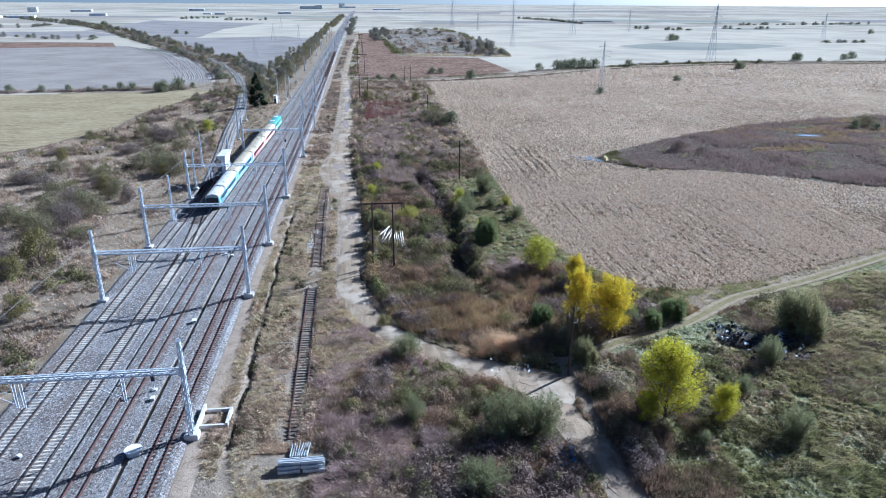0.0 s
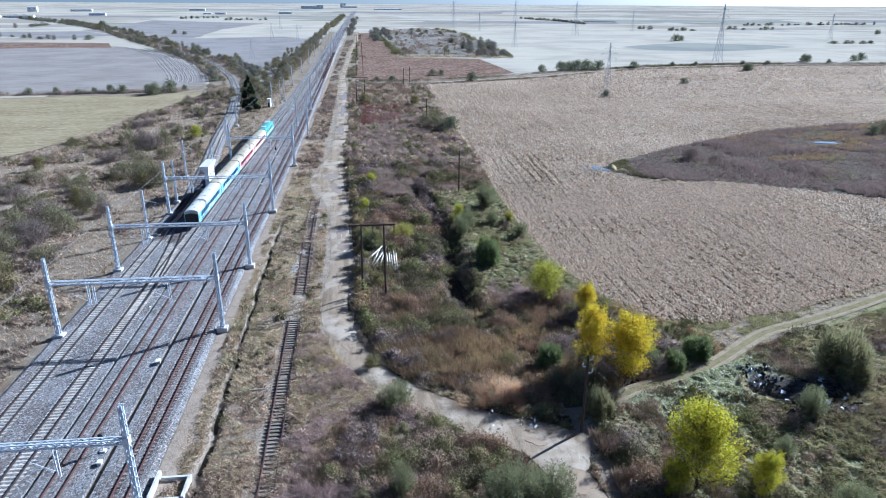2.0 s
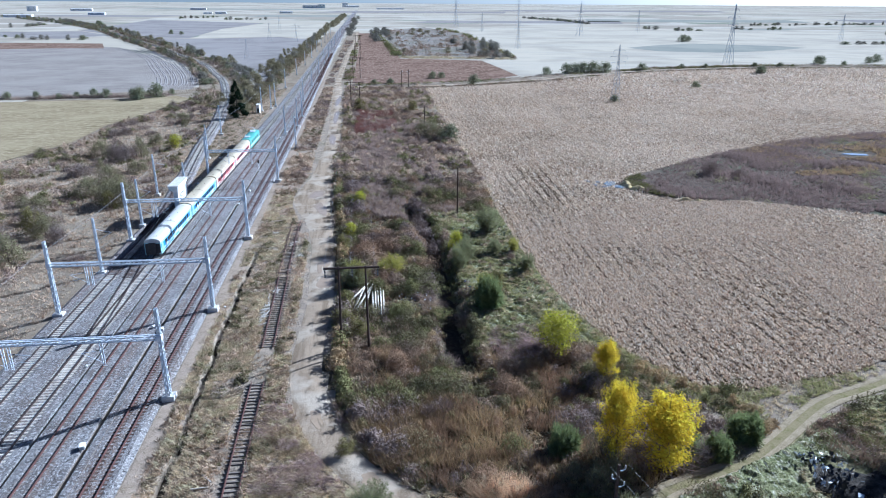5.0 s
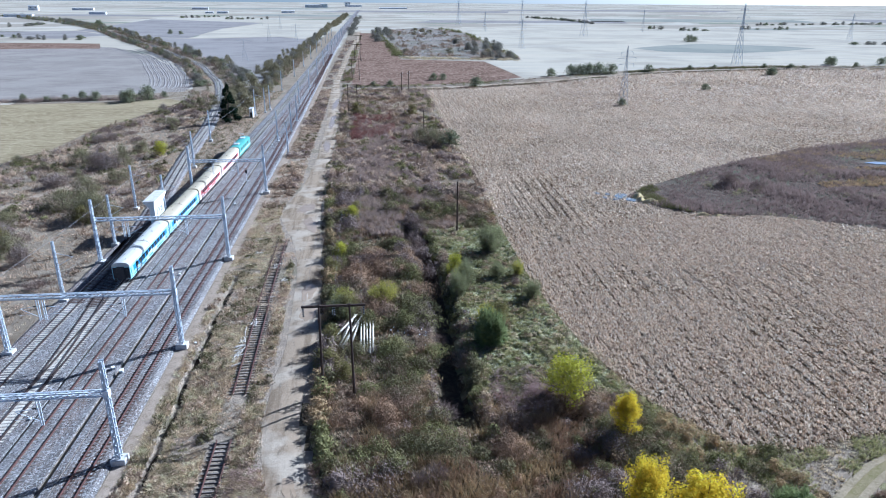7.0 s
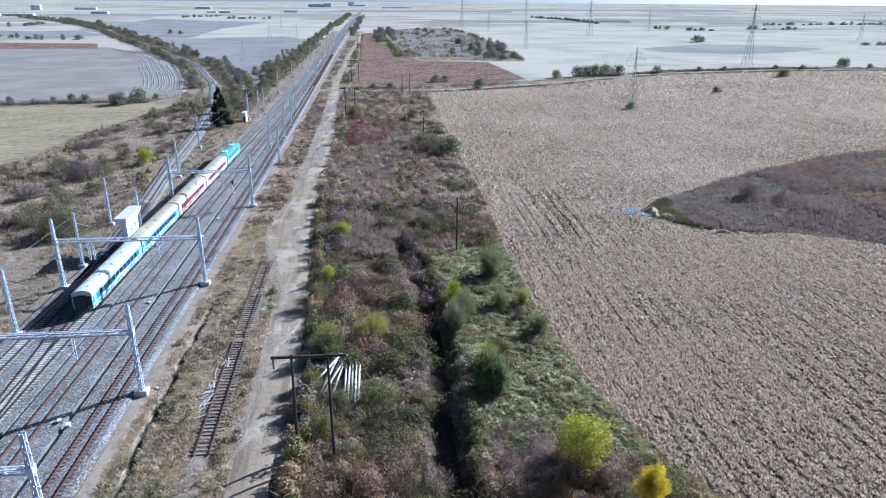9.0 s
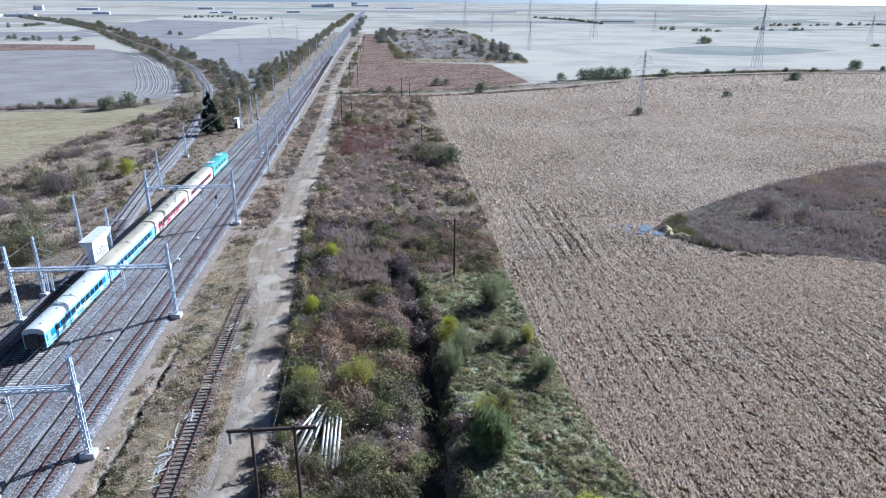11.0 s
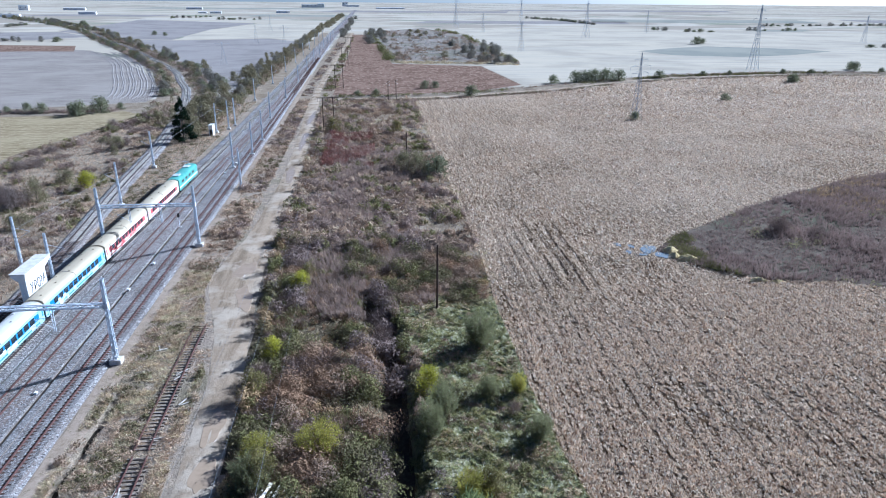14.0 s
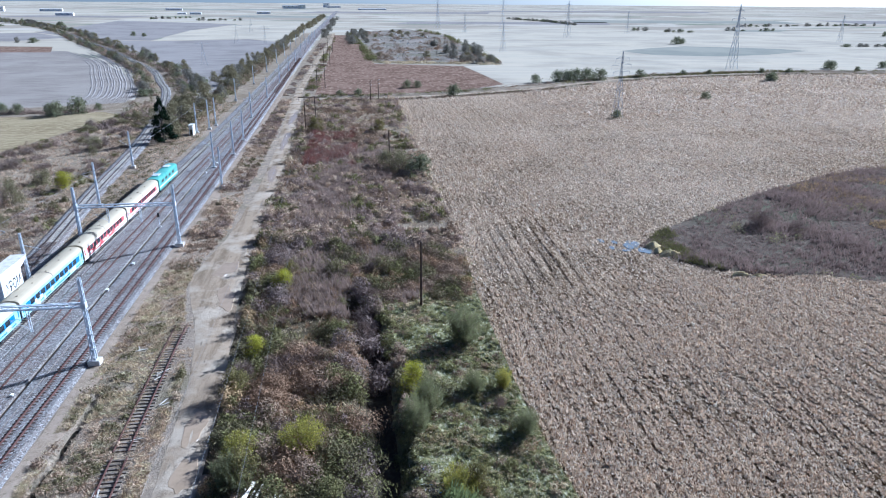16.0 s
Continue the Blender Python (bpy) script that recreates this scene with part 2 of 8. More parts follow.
# ---- building helpers ----
class Geo:
    def __init__(self):
        self.v, self.f = [], []

    def add(self, verts, faces):
        n = len(self.v)
        self.v += [tuple(p) for p in verts]
        self.f += [tuple(n + i for i in f) for f in faces]
        return self

    def box(self, cx, cy, cz, sx, sy, sz, rz=0.0):
        c, s = math.cos(rz), math.sin(rz)
        vs = []
        for dz in (-0.5, 0.5):
            for dx, dy in ((-0.5, -0.5), (0.5, -0.5), (0.5, 0.5), (-0.5, 0.5)):
                x, y = dx * sx, dy * sy
                vs.append((cx + c * x - s * y, cy + s * x + c * y, cz + dz * sz))
        return self.add(vs, [(3, 2, 1, 0), (4, 5, 6, 7), (0, 1, 5, 4), (1, 2, 6, 5), (2, 3, 7, 6), (3, 0, 4, 7)])

    def bar(self, p, q, w, h=None):
        h = h or w
        p, q = Vector(p), Vector(q)
        d = (q - p).normalized()
        up = Vector((0, 0, 1)) if abs(d.z) < 0.95 else Vector((0, 1, 0))
        a = d.cross(up).normalized() * w / 2
        b = a.normalized().cross(d) * h / 2
        vs = [e + i * a + j * b for e in (p, q) for i, j in ((-1, -1), (1, -1), (1, 1), (-1, 1))]
        return self.add(vs, [(3, 2, 1, 0), (4, 5, 6, 7), (0, 1, 5, 4), (1, 2, 6, 5), (2, 3, 7, 6), (3, 0, 4, 7)])

    def tube(self, p, q, r0, r1=None, n=8):
        r1 = r0 if r1 is None else r1
        p, q = Vector(p), Vector(q)
        d = (q - p).normalized()
        up = Vector((0, 0, 1)) if abs(d.z) < 0.95 else Vector((0, 1, 0))
        a = d.cross(up).normalized()
        b = a.cross(d)
        vs = [e + r * (math.cos(6.28319 * i / n) * a + math.sin(6.28319 * i / n) * b) for e, r in ((p, r0), (q, r1)) for i in range(n)]
        fs = [(i, (i + 1) % n, n + (i + 1) % n, n + i) for i in range(n)] + [tuple(range(n))[::-1], tuple(range(n, 2 * n))]
        return self.add(vs, fs)

    def sweep(self, path, profile, closed=True):
        """profile of (side, up), carried along path; sides stay level."""
        k, n0 = len(profile), len(self.v)
        pts = [Vector(p) for p in path]
        vs, fs = [], []
        for i, p in enumerate(pts):
            d = pts[min(i + 1, len(pts) - 1)] - pts[max(i - 1, 0)]
            side = Vector((d.y, -d.x, 0)).normalized()
            vs += [p + side * u + Vector((0, 0, w)) for u, w in profile]
        for i in range(len(pts) - 1):
            for j in range(k if closed else k - 1):
                a, b = i * k + j, i * k + (j + 1) % k
                fs.append((a, b, b + k, a + k))
        if closed:
            fs += [tuple(range(k))[::-1], tuple(range((len(pts) - 1) * k, len(pts) * k))]
        return self.add(vs, fs)


def finish(me, mat, smooth):
    me.materials.append(mat)
    me.update()
    if smooth:
        me.polygons.foreach_set("use_smooth", [True] * len(me.polygons))
    return me


def mesh_of(name, geo, mat, smooth=False):
    me = bpy.data.meshes.new(name)
    if isinstance(geo, bmesh.types.BMesh):
        geo.to_mesh(me)
        geo.free()
    else:
        me.from_pydata(geo.v, [], geo.f)
        bm = bmesh.new()
        bm.from_mesh(me)
        bmesh.ops.recalc_face_normals(bm, faces=bm.faces)
        bm.to_mesh(me)
        bm.free()
    return finish(me, mat, smooth)


def part(name, geo, mat, parent=None, label="", smooth=False):
    ob = new(name, geo if isinstance(geo, bpy.types.Mesh) else mesh_of(name, geo, mat, smooth))
    if parent:
        ob.parent = parent
    return tagged(ob, label)


def thing(name, label, category, m=None, group="", kind=""):
    ob = new(name)
    ob.matrix_basis = m or Matrix()
    return tagged(ob, label, category, group, kind)


def tri_mesh(name, verts, mat, smooth=False):
    """A mesh of loose triangles from an array (n, 3, 3)."""
    n = len(verts)
    me = bpy.data.meshes.new(name)
    me.vertices.add(3 * n)
    me.vertices.foreach_set("co", np.asarray(verts, np.float32).ravel())
    me.loops.add(3 * n)
    me.loops.foreach_set("vertex_index", np.arange(3 * n, dtype=np.int32))
    me.polygons.add(n)
    me.polygons.foreach_set("loop_start", np.arange(0, 3 * n, 3, dtype=np.int32))
    me.update(calc_edges=True)
    return finish(me, mat, smooth)


def quad_mesh(name, verts, mat):
    """A mesh of loose quads from an array (n, 4, 3)."""
    n = len(verts)
    me = bpy.data.meshes.new(name)
    me.vertices.add(4 * n)
    me.vertices.foreach_set("co", np.asarray(verts, np.float32).ravel())
    me.loops.add(4 * n)
    me.loops.foreach_set("vertex_index", np.arange(4 * n, dtype=np.int32))
    me.polygons.add(n)
    me.polygons.foreach_set("loop_start", np.arange(0, 4 * n, 4, dtype=np.int32))
    me.update(calc_edges=True)
    return finish(me, mat, False)


def smooth_path(pts, step=4.0):
    """A rounded line (Catmull-Rom) through the points, at even steps."""
    p = [np.array(q, float) for q in pts]
    p = [2 * p[0] - p[1]] + p + [2 * p[-1] - p[-2]]
    out = []
    for i in range(1, len(p) - 2):
        n = max(2, int(np.linalg.norm(p[i + 1] - p[i]) / step))
        for k in range(n):
            t = k / n
            out.append(0.5 * (2 * p[i] + (p[i + 1] - p[i - 1]) * t + (2 * p[i - 1] - 5 * p[i] + 4 * p[i + 1] - p[i + 2]) * t * t + (3 * p[i] - p[i - 1] - 3 * p[i + 1] + p[i + 2]) * t ** 3))
    out.append(p[-2])
    return out


def inside(poly, x, y):
    """Which of the points lie in the polygon."""
    r = np.zeros(len(x), bool)
    for (x0, y0), (x1, y1) in zip(poly, poly[1:] + poly[:1]):
        c = ((y0 > y) != (y1 > y)) & (x < (x1 - x0) * (y - y0) / ((y1 - y0) or 1e-9) + x0)
        r ^= c
    return r


rng = np.random.default_rng(7)

# ---- ground, fields, roads ----
from mathutils.geometry import tessellate_polygon

BED = 0.35


def ditch_x(y):
    return np.interp(y, [100, 111, 123, 138, 152, 163, 172, 200, 240], [17.2, 16.0, 16.6, 16.7, 16.1, 15.4, 14.2, 13.0, 12.5])


GULLY = [(-15.6, 58), (-16.0, 69), (-15.8, 75), (-16.3, 84), (-16.0, 92), (-16.5, 100), (-16.4, 108), (-16.9, 116), (-16.7, 126), (-17.0, 134), (-16.6, 152)]


def gully_x(y):
    return np.interp(y, [p[1] for p in GULLY], [p[0] for p in GULLY]) + 0.12 * np.sin(np.asarray(y) * 0.7)


def ground_h(x, y):
    x, y = np.asarray(x, float), np.asarray(y, float)
    n = np.sin(0.63 * x + 1.7 * np.sin(0.31 * y)) + np.sin(0.83 * y + 1.3 * np.sin(0.47 * x + 1)) + 0.6 * np.sin(1.9 * x + 2.3 * np.sin(0.9 * y))
    n = -0.10 * (2.6 - n) / 1.6
    mid = np.clip((x - 0.5) / 3, 0, 1) * np.clip((32 - x) / 3, 0, 1) * np.clip((y - 86) / 8, 0, 1) * np.clip((390 - y) / 8, 0, 1)
    left = np.clip((-46 - x) / 3, 0, 1) * np.clip((x + 150) / 20, 0, 1) * np.clip((340 - y) / 20, 0, 1)
    right = np.clip((x - 30) / 4, 0, 1) * np.clip((72 - y) / 4, 0, 1)
    h = n * np.maximum(mid, np.maximum(left, right))
    h = h - 2.0 * np.exp(-((x - ditch_x(y)) / 2.15) ** 4) * np.clip((y - 102) / 4, 0, 1) * np.clip((176 - y) / 6, 0, 1)
    h = h - 0.8 * np.exp(-((x - gully_x(y)) / 0.5) ** 4) * np.clip((y - 58) / 4, 0, 1) * np.clip((152 - y) / 10, 0, 1) * (0.75 + 0.25 * np.sin(y * 0.9))
    return h


def build_ground():
    xs = np.concatenate([[-40000], np.linspace(-9000, -400, 14), np.linspace(-330, -130, 11), np.arange(-122, -18, 1.0), np.arange(-18, -15, 0.25), np.arange(-15, 132, 1.0), np.linspace(140, 340, 11), np.linspace(420, 9000, 14), [40000]])
    ys = np.concatenate([np.linspace(-2500, -100, 8), np.linspace(-60, 20, 5), np.arange(24, 420, 1.5), np.linspace(430, 900, 20), np.linspace(1100, 14000, 16), [22000, 40000]])
    X, Y = np.meshgrid(xs, ys)
    Z = ground_h(X, Y)
    nx, ny = len(xs), len(ys)
    me = bpy.data.meshes.new("ground")
    a = (np.arange(ny - 1)[:, None] * nx + np.arange(nx - 1)[None, :]).ravel()
    faces = np.stack([a, a + 1, a + nx + 1, a + nx], 1)
    me.from_pydata(np.stack([X.ravel(), Y.ravel(), Z.ravel()], 1).tolist(), [], faces.tolist())
    finish(me, M_SCRUB, True)
    me.materials.append(M_FARFIELD)
    cx, cy = X.ravel()[a] + 0.5, Y.ravel()[a] + 0.5
    far = (cy > 400) | (cx < -150) | (cx > 120)
    idx = far.astype(np.int32)
    me.materials.append(M_LITTER)
    me.materials.append(M_TURF)
    me.materials.append(M_DRYSOIL)
    edge = 0.8 * np.sin(cy * 1.7) * np.sin(cx * 1.1 + cy * 0.6)
    right = np.interp(cy, [88, 97.5, 106, 124, 156, 186, 212, 250, 330, 400], [3.2, -0.3, -1.9, -1.4, -2.7, -4.8, -5.2, -5.1, -6.1, -6.5])
    strip_mid = (cx > right + 0.3) & (cx < 35 + edge) & (cy > 86 - 0.42 * np.clip(cx - 3, 0, 40)) & (cy < 394)
    near_bank = (cx > -4 + edge) & (cx < 24) & (cy < 84 - 0.42 * np.clip(cx - 3, 0, 40)) & (cy > 20)
    idx[strip_mid | near_bank] = 2
    # paler soil on the strip's far half takes the place of haze
    idx[strip_mid & (cy > 176 + 6 * edge)] = 4
    idx[strip_mid & (cx > 18 + edge) & (cy > 108) & (cy < 172)] = 3
    idx[(cx > 25.5) & (cy < 78 + 0.42 * (cx - 30)) & (cy > 10) & (cx < 140)] = 3
    idx[(cx < -43) & (cx > -150) & (cy < 400)] = 4
    me.polygons.foreach_set("material_index", idx)
    tagged(new("ground", me), "flat dry scrubland and farmland reaching the horizon", "ground", kind="structure")


build_ground()


def field(name, poly, z, mat, label, category="field"):
    pts = [Vector((x, y, z)) for x, y in poly]
    g = Geo().add(pts, [t if (pts[t[1]] - pts[t[0]]).cross(pts[t[2]] - pts[t[0]]).z > 0 else t[::-1] for t in tessellate_polygon([pts])])
    me = bpy.data.meshes.new(name)
    me.from_pydata(g.v, [], g.f)
    ob = new(name, finish(me, mat, False))
    return tagged(ob, label, category, kind="structure")


CORN = [(34.6, 398), (34.0, 300), (34.3, 196), (33.2, 170), (33.2, 147), (33.8, 134), (34.6, 126), (36, 117), (39, 106), (45, 97), (52, 95.5), (59, 97), (66, 98), (76, 102), (97, 110), (130, 126), (200, 170), (420, 330), (480, 475), (287, 486), (200, 470), (159, 452), (116, 424), (67, 402)]
REED = [(68, 191), (75, 199), (82, 203.5), (100, 216), (118, 227), (142, 239), (181, 251), (216, 258), (255, 262), (262, 235), (220, 190), (170, 158), (140, 150), (124, 156), (109, 166), (93, 173.5), (81, 175.5), (73, 182)]
field("stubble_field", CORN, 0.05, M_STUBBLE, "harvested corn field covered in pale stalk litter")
field("brown_field", [(-4, 409), (25, 408), (66, 419), (97, 446), (91, 551), (30, 572), (27, 752), (20, 960), (-8, 960), (-3, 698)], 0.05, M_BROWN, "reddish-brown bare field beside the railway")
field("beige_field", [(-420, 120), (-150, 178), (-104, 222), (-92, 257), (-92, 288), (-86, 313), (-82, 336), (-78, 358), (-87, 367), (-106, 357), (-149, 352), (-420, 330)], 0.05, M_BEIGE, "beige harvested field with faint rows")
field("ploughed_field", [(-86, 392), (-88, 428), (-104, 470), (-125, 520), (-160, 590), (-223, 699), (-357, 776), (-760, 820), (-700, 420), (-157, 368)], 0.05, M_PLOUGH, "pale ploughed field with curved furrows")
M_REEDSOIL = material("peaty_hollow_ground", (0.115, 0.09, 0.072), [((0.16, 0.128, 0.10), 0.4, 0.45, 0.62), ((0.15, 0.145, 0.10), 0.06, 0.5, 0.65)], 0.9, bump=[(2.0, 0.2)])
field("wet_hollow", REED, 0.09, M_REEDSOIL, "dark peaty ground of a wet hollow", "hollow")


def stubble_rows():
    """Low ridges of the corn rows, deeper in one churned patch."""
    xs, ys = np.arange(33.0, 125.0, 0.125), np.arange(94.0, 300.0, 1.6)
    X, Y = np.meshgrid(xs, ys)
    u = X - 0.02 * Y + 0.05 * np.sin(Y * 0.31 + X * 0.2)
    churn = np.exp(-((X - 47) / 9.0) ** 4) * np.exp(-((Y - 190) / 23.0) ** 6)
    wave = 0.5 + 0.5 * np.sin(u * 2 * np.pi / 0.75)
    big = 0.5 + 0.5 * np.sin(u * 2 * np.pi / 2.25 + 0.5 * np.sin(Y * 0.23) + 0.9 * np.sin(u * 0.7))
    rough = np.sin(X * 5.1 + 3 * np.sin(Y * 1.3)) * np.sin(Y * 3.7 + 2 * np.sin(X * 0.9))
    Z = 0.075 + 0.08 * wave * (0.4 + 0.6 * big) + 0.03 * rough + churn * (0.34 * (1 - big ** 2) * (0.5 + 0.5 * np.sin(Y * 0.9 + 2 * np.sin(X * 0.8)) ** 2) - 0.02)
    nx = len(xs)
    a = (np.arange(len(ys) - 1)[:, None] * nx + np.arange(nx - 1)[None, :]).ravel()
    cx, cy = X.ravel()[a] + 0.06, Y.ravel()[a] + 0.8
    a = a[inside(CORN, cx, cy) & ~inside(REED, cx, cy)]
    me = bpy.data.meshes.new("stubble_rows")
    me.from_pydata(np.stack([X.ravel(), Y.ravel(), Z.ravel()], 1).tolist(), [], np.stack([a, a + 1, a + nx + 1, a + nx], 1).tolist())
    tagged(new("stubble_rows", finish(me, M_STUBBLE, True)), "low ridges of harvested corn rows", "field", kind="structure")


stubble_rows()


# far strips of farmland; base colours paled and muted to stand in for haze
M_F2 = material("far_dark_field", (0.27, 0.24, 0.22), [((0.215, 0.19, 0.175), 0.02, 0.45, 0.6), ((0.31, 0.28, 0.255), 0.35, 0.48, 0.6, (0.12, 1, 1), 0.7, 0.3)], 0.9, spec=0.0, bump=[(2.0, 0.1)])
M_F3 = material("far_hazed_straw_field", (0.48, 0.415, 0.32), [((0.36, 0.315, 0.25), 0.012, 0.45, 0.6), ((0.45, 0.395, 0.315), 0.06, 0.48, 0.58, (0.06, 1, 1), 0.7, 0.1), ((0.31, 0.29, 0.255), 0.22, 0.52, 0.62, (0.05, 1, 1), 0.6, 0.1)], 0.9, spec=0.0, bump=[(2.0, 0.1)])
M_F4 = material("far_hazed_green_field", (0.30, 0.285, 0.235), [((0.24, 0.235, 0.20), 0.012, 0.42, 0.58)], 0.9, spec=0.0)


def furrows():
    """Curved turning furrows at the end of a ploughed field."""
    g = Geo()
    rf = random.Random(17)
    for k in range(13):
        q = 1.75 * k + 0.5 * math.sin(k * 2.3)
        pts = smooth_path([(-87 - q, 402), (-89 - q, 419), (-101 - 1.1 * q, 465), (-116 - 1.15 * q, 510), (-137 - 1.15 * q, 570), (-161 - 1.2 * q, 624), (-195 - 1.3 * q, 684)], 5)
        i = rf.randrange(3)
        while i < len(pts) - 4:
            n = rf.randrange(4, 12)
            g.sweep([(p[0], p[1], 0.02) for p in pts[i:i + n]], [(-0.6, 0), (-0.2, 0.17), (0.2, 0.14), (0.5, 0)], False)
            i += n + rf.randrange(0, 2)
    tagged(part("furrow_ridge", g, M_F2), "curved ploughed ridges at a field's end", "furrows", kind="stuff")


furrows()
field("verge_scrub", [(-20, 396), (-4, 396), (-4, 409), (-3, 698), (-6, 1000), (-20, 1000), (-22, 600)], 0.03, M_DRYSOIL, "strip of dry scrub between the railway and a field", "scrub")
field("verge_scrub", [(-35, 396), (-36.5, 800), (-38, 1000), (-52, 1000), (-46, 800), (-52, 420), (-62, 396)], 0.03, M_DRYSOIL, "strip of dry scrub beside a distant railway", "scrub")
field("far_field", [(-52, 420), (-46, 800), (-98, 871), (-190, 837), (-248, 861), (-170, 620), (-95, 480)], 0.05, M_F2, "dull brown field between two railway lines")
field("far_field", [(-48, 830), (-42, 1500), (-66, 1257), (-175, 1308), (-202, 1074), (-193, 848), (-98, 878)], 0.05, M_F3, "straw field beside a distant railway, paled for haze")
field("far_field", [(-196, 848), (-206, 1080), (-180, 1312), (-420, 1480), (-380, 1020), (-252, 866)], 0.05, M_F2, "dull brown field beyond a branch line")
field("far_field", [(-329, 676), (-276, 688), (-232, 687), (-257, 755), (-339, 767), (-430, 752), (-420, 670)], 0.09, M_BROWN, "strip of reddish bare soil beyond a ploughed field")
field("far_field", [(-448, 987), (-382, 1020), (-401, 1073), (-487, 1110), (-640, 1090), (-620, 985)], 0.05, M_F3, "straw strip among distant hedges, paled for haze")
field("far_field", [(-418, 880), (-330, 835), (-300, 905), (-372, 1005), (-620, 975), (-640, 880)], 0.05, M_F2, "dull brown field between distant hedges")
field("far_field", [(98, 447), (160, 472), (200, 490), (287, 506), (600, 520), (900, 900), (600, 1100), (150, 1150), (130, 760), (122, 562), (92, 550)], 0.05, M_F3, "open farmland beyond the tree line, paled for haze")
field("far_field", [(256, 685), (300, 720), (350, 748), (422, 710), (440, 680), (376, 640), (320, 622), (270, 640)], 0.09, M_F4, "green patch in distant farmland, muted for haze")
field("far_field", [(586, 1060), (654, 1060), (700, 1110), (600, 1120)], 0.09, M_F4, "green strip in distant farmland, muted for haze")
for px, py, w, d, m in [(300, 1400, 420, 150, M_F2), (-150, 1800, 260, 200, M_F4), (-600, 1750, 300, 160, M_F2), (700, 1500, 500, 200, M_F4), (150, 2300, 600, 300, M_F2), (-500, 2700, 700, 260, M_F4), (900, 2600, 900, 300, M_F2), (1300, 1500, 500, 250, M_F2), (1000, 1000, 260, 160, M_F2), (900, 720, 240, 90, M_F4)]:
    field("far_field", [(px - w * 0.5, py - d * 0.4), (px + w * 0.45, py - d * 0.5), (px + w * 0.55, py + d * 0.4), (px - w * 0.4, py + d * 0.5)], 0.12, m, "broad plot of distant farmland")


def sweep_strip(name, pts, half, z, mat, label, y0, y1):
    g = Geo()
    path = [p for p in smooth_path(pts, 8.0) if y0 <= p[1] <= y1]
    g.sweep([(p[0], p[1], z) for p in path], [(-half, 0), (-half * 0.5, 0.02), (half * 0.5, 0.02), (half, 0)], False)
    tagged(part(name, g, mat), label, "scrub", kind="structure")


def ribbon(name, left, right, z, mat, label, crown=0.0, n_across=5):
    """A way between two edges, with a soft crown."""
    L, R = smooth_path(left, 2.0), smooth_path(right, 2.0)
    n = max(len(L), len(R))
    pick = lambda P, i: P[min(len(P) - 1, round(i * (len(P) - 1) / (n - 1)))]
    g = Geo()
    vs, fs = [], []
    for i in range(n):
        a, b = pick(L, i), pick(R, i)
        for j in range(n_across):
            t = j / (n_across - 1)
            p = a + (b - a) * t
            zz = z - (0.05 if j in (0, n_across - 1) else 0) + crown * math.sin(math.pi * t) + 0.02 * math.sin(i * 0.9 + j * 2.1)
            vs.append((p[0], p[1], zz))
    for i in range(n - 1):
        for j in range(n_across - 1):
            a = i * n_across + j
            fs.append((a, a + 1, a + n_across + 1, a + n_across))
    g.add(vs, fs)
    return tagged(part(name, g, mat, smooth=True), label, "road", kind="structure")


ROAD_L = [(22.5, 36), (21.8, 52), (20.8, 57), (19.4, 63), (17.6, 68.6), (13.2, 72), (7.2, 77.6), (1.5, 84.0), (-3.0, 91.7), (-5.4, 100.2), (-6.0, 108), (-5.9, 117), (-5.5, 124), (-6.0, 137), (-6.8, 152), (-9.0, 166), (-12.8, 180), (-13.0, 190), (-10.9, 206), (-10.0, 228), (-9.6, 250), (-10.0, 284), (-11.5, 330), (-13.2, 381), (-14.0, 435), (-13.6, 500), (-12.6, 650), (-9.5, 800), (-10, 1000)]
ROAD_R = [(26.8, 36), (25.8, 50), (25.3, 54.5), (24.4, 59.4), (23.4, 65), (24.8, 71.5), (18.8, 74.8), (12.6, 78.3), (6.6, 83.5), (2.5, 89.2), (-0.4, 97.5), (-2.0, 106), (-1.9, 117.5), (-1.5, 124), (-1.7, 137), (-2.8, 156), (-4.0, 170), (-4.9, 186), (-5.2, 200), (-5.3, 212), (-4.8, 228), (-5.2, 250), (-5.8, 283), (-6.8, 330), (-8.8, 381), (-10.6, 435), (-10.4, 500), (-9.4, 650), (-6, 800), (-6.5, 1000)]
ribbon("dirt_road", ROAD_L, ROAD_R, 0.06, M_ROAD, "pale rutted dirt road with muddy puddles", 0.05, 7)
TRACKWAY = [(24.6, 73.6), (27.0, 75.4), (33.4, 79.3), (41.9, 82.0), (47.7, 85.2), (57.7, 91.8), (64.7, 94.2), (75.5, 98.2), (96, 107), (130, 123), (200, 166), (420, 324)]
LANE_SIDE = []
for i, p in enumerate(TRACKWAY):
    d = np.array(TRACKWAY[min(i + 1, len(TRACKWAY) - 1)]) - np.array(TRACKWAY[max(i - 1, 0)])
    LANE_SIDE.append(np.array((-d[1], d[0])) / np.linalg.norm(d))
off_lane = lambda k: [tuple(np.array(p) + k * n) for p, n in zip(TRACKWAY, LANE_SIDE)]
M_RUT = material("grassy_rut_soil", (0.315, 0.25, 0.165), [((0.25, 0.20, 0.125), 0.7, 0.45, 0.62), ((0.38, 0.305, 0.21), 4.0, 0.5, 0.7)], 0.9, bump=[(3.0, 0.1)])
M_LANE = material("worn_lane_grass", (0.235, 0.19, 0.105), [((0.165, 0.145, 0.065), 0.8, 0.45, 0.62), ((0.27, 0.22, 0.13), 4.0, 0.52, 0.68)], 0.9, bump=[(4.0, 0.08)])
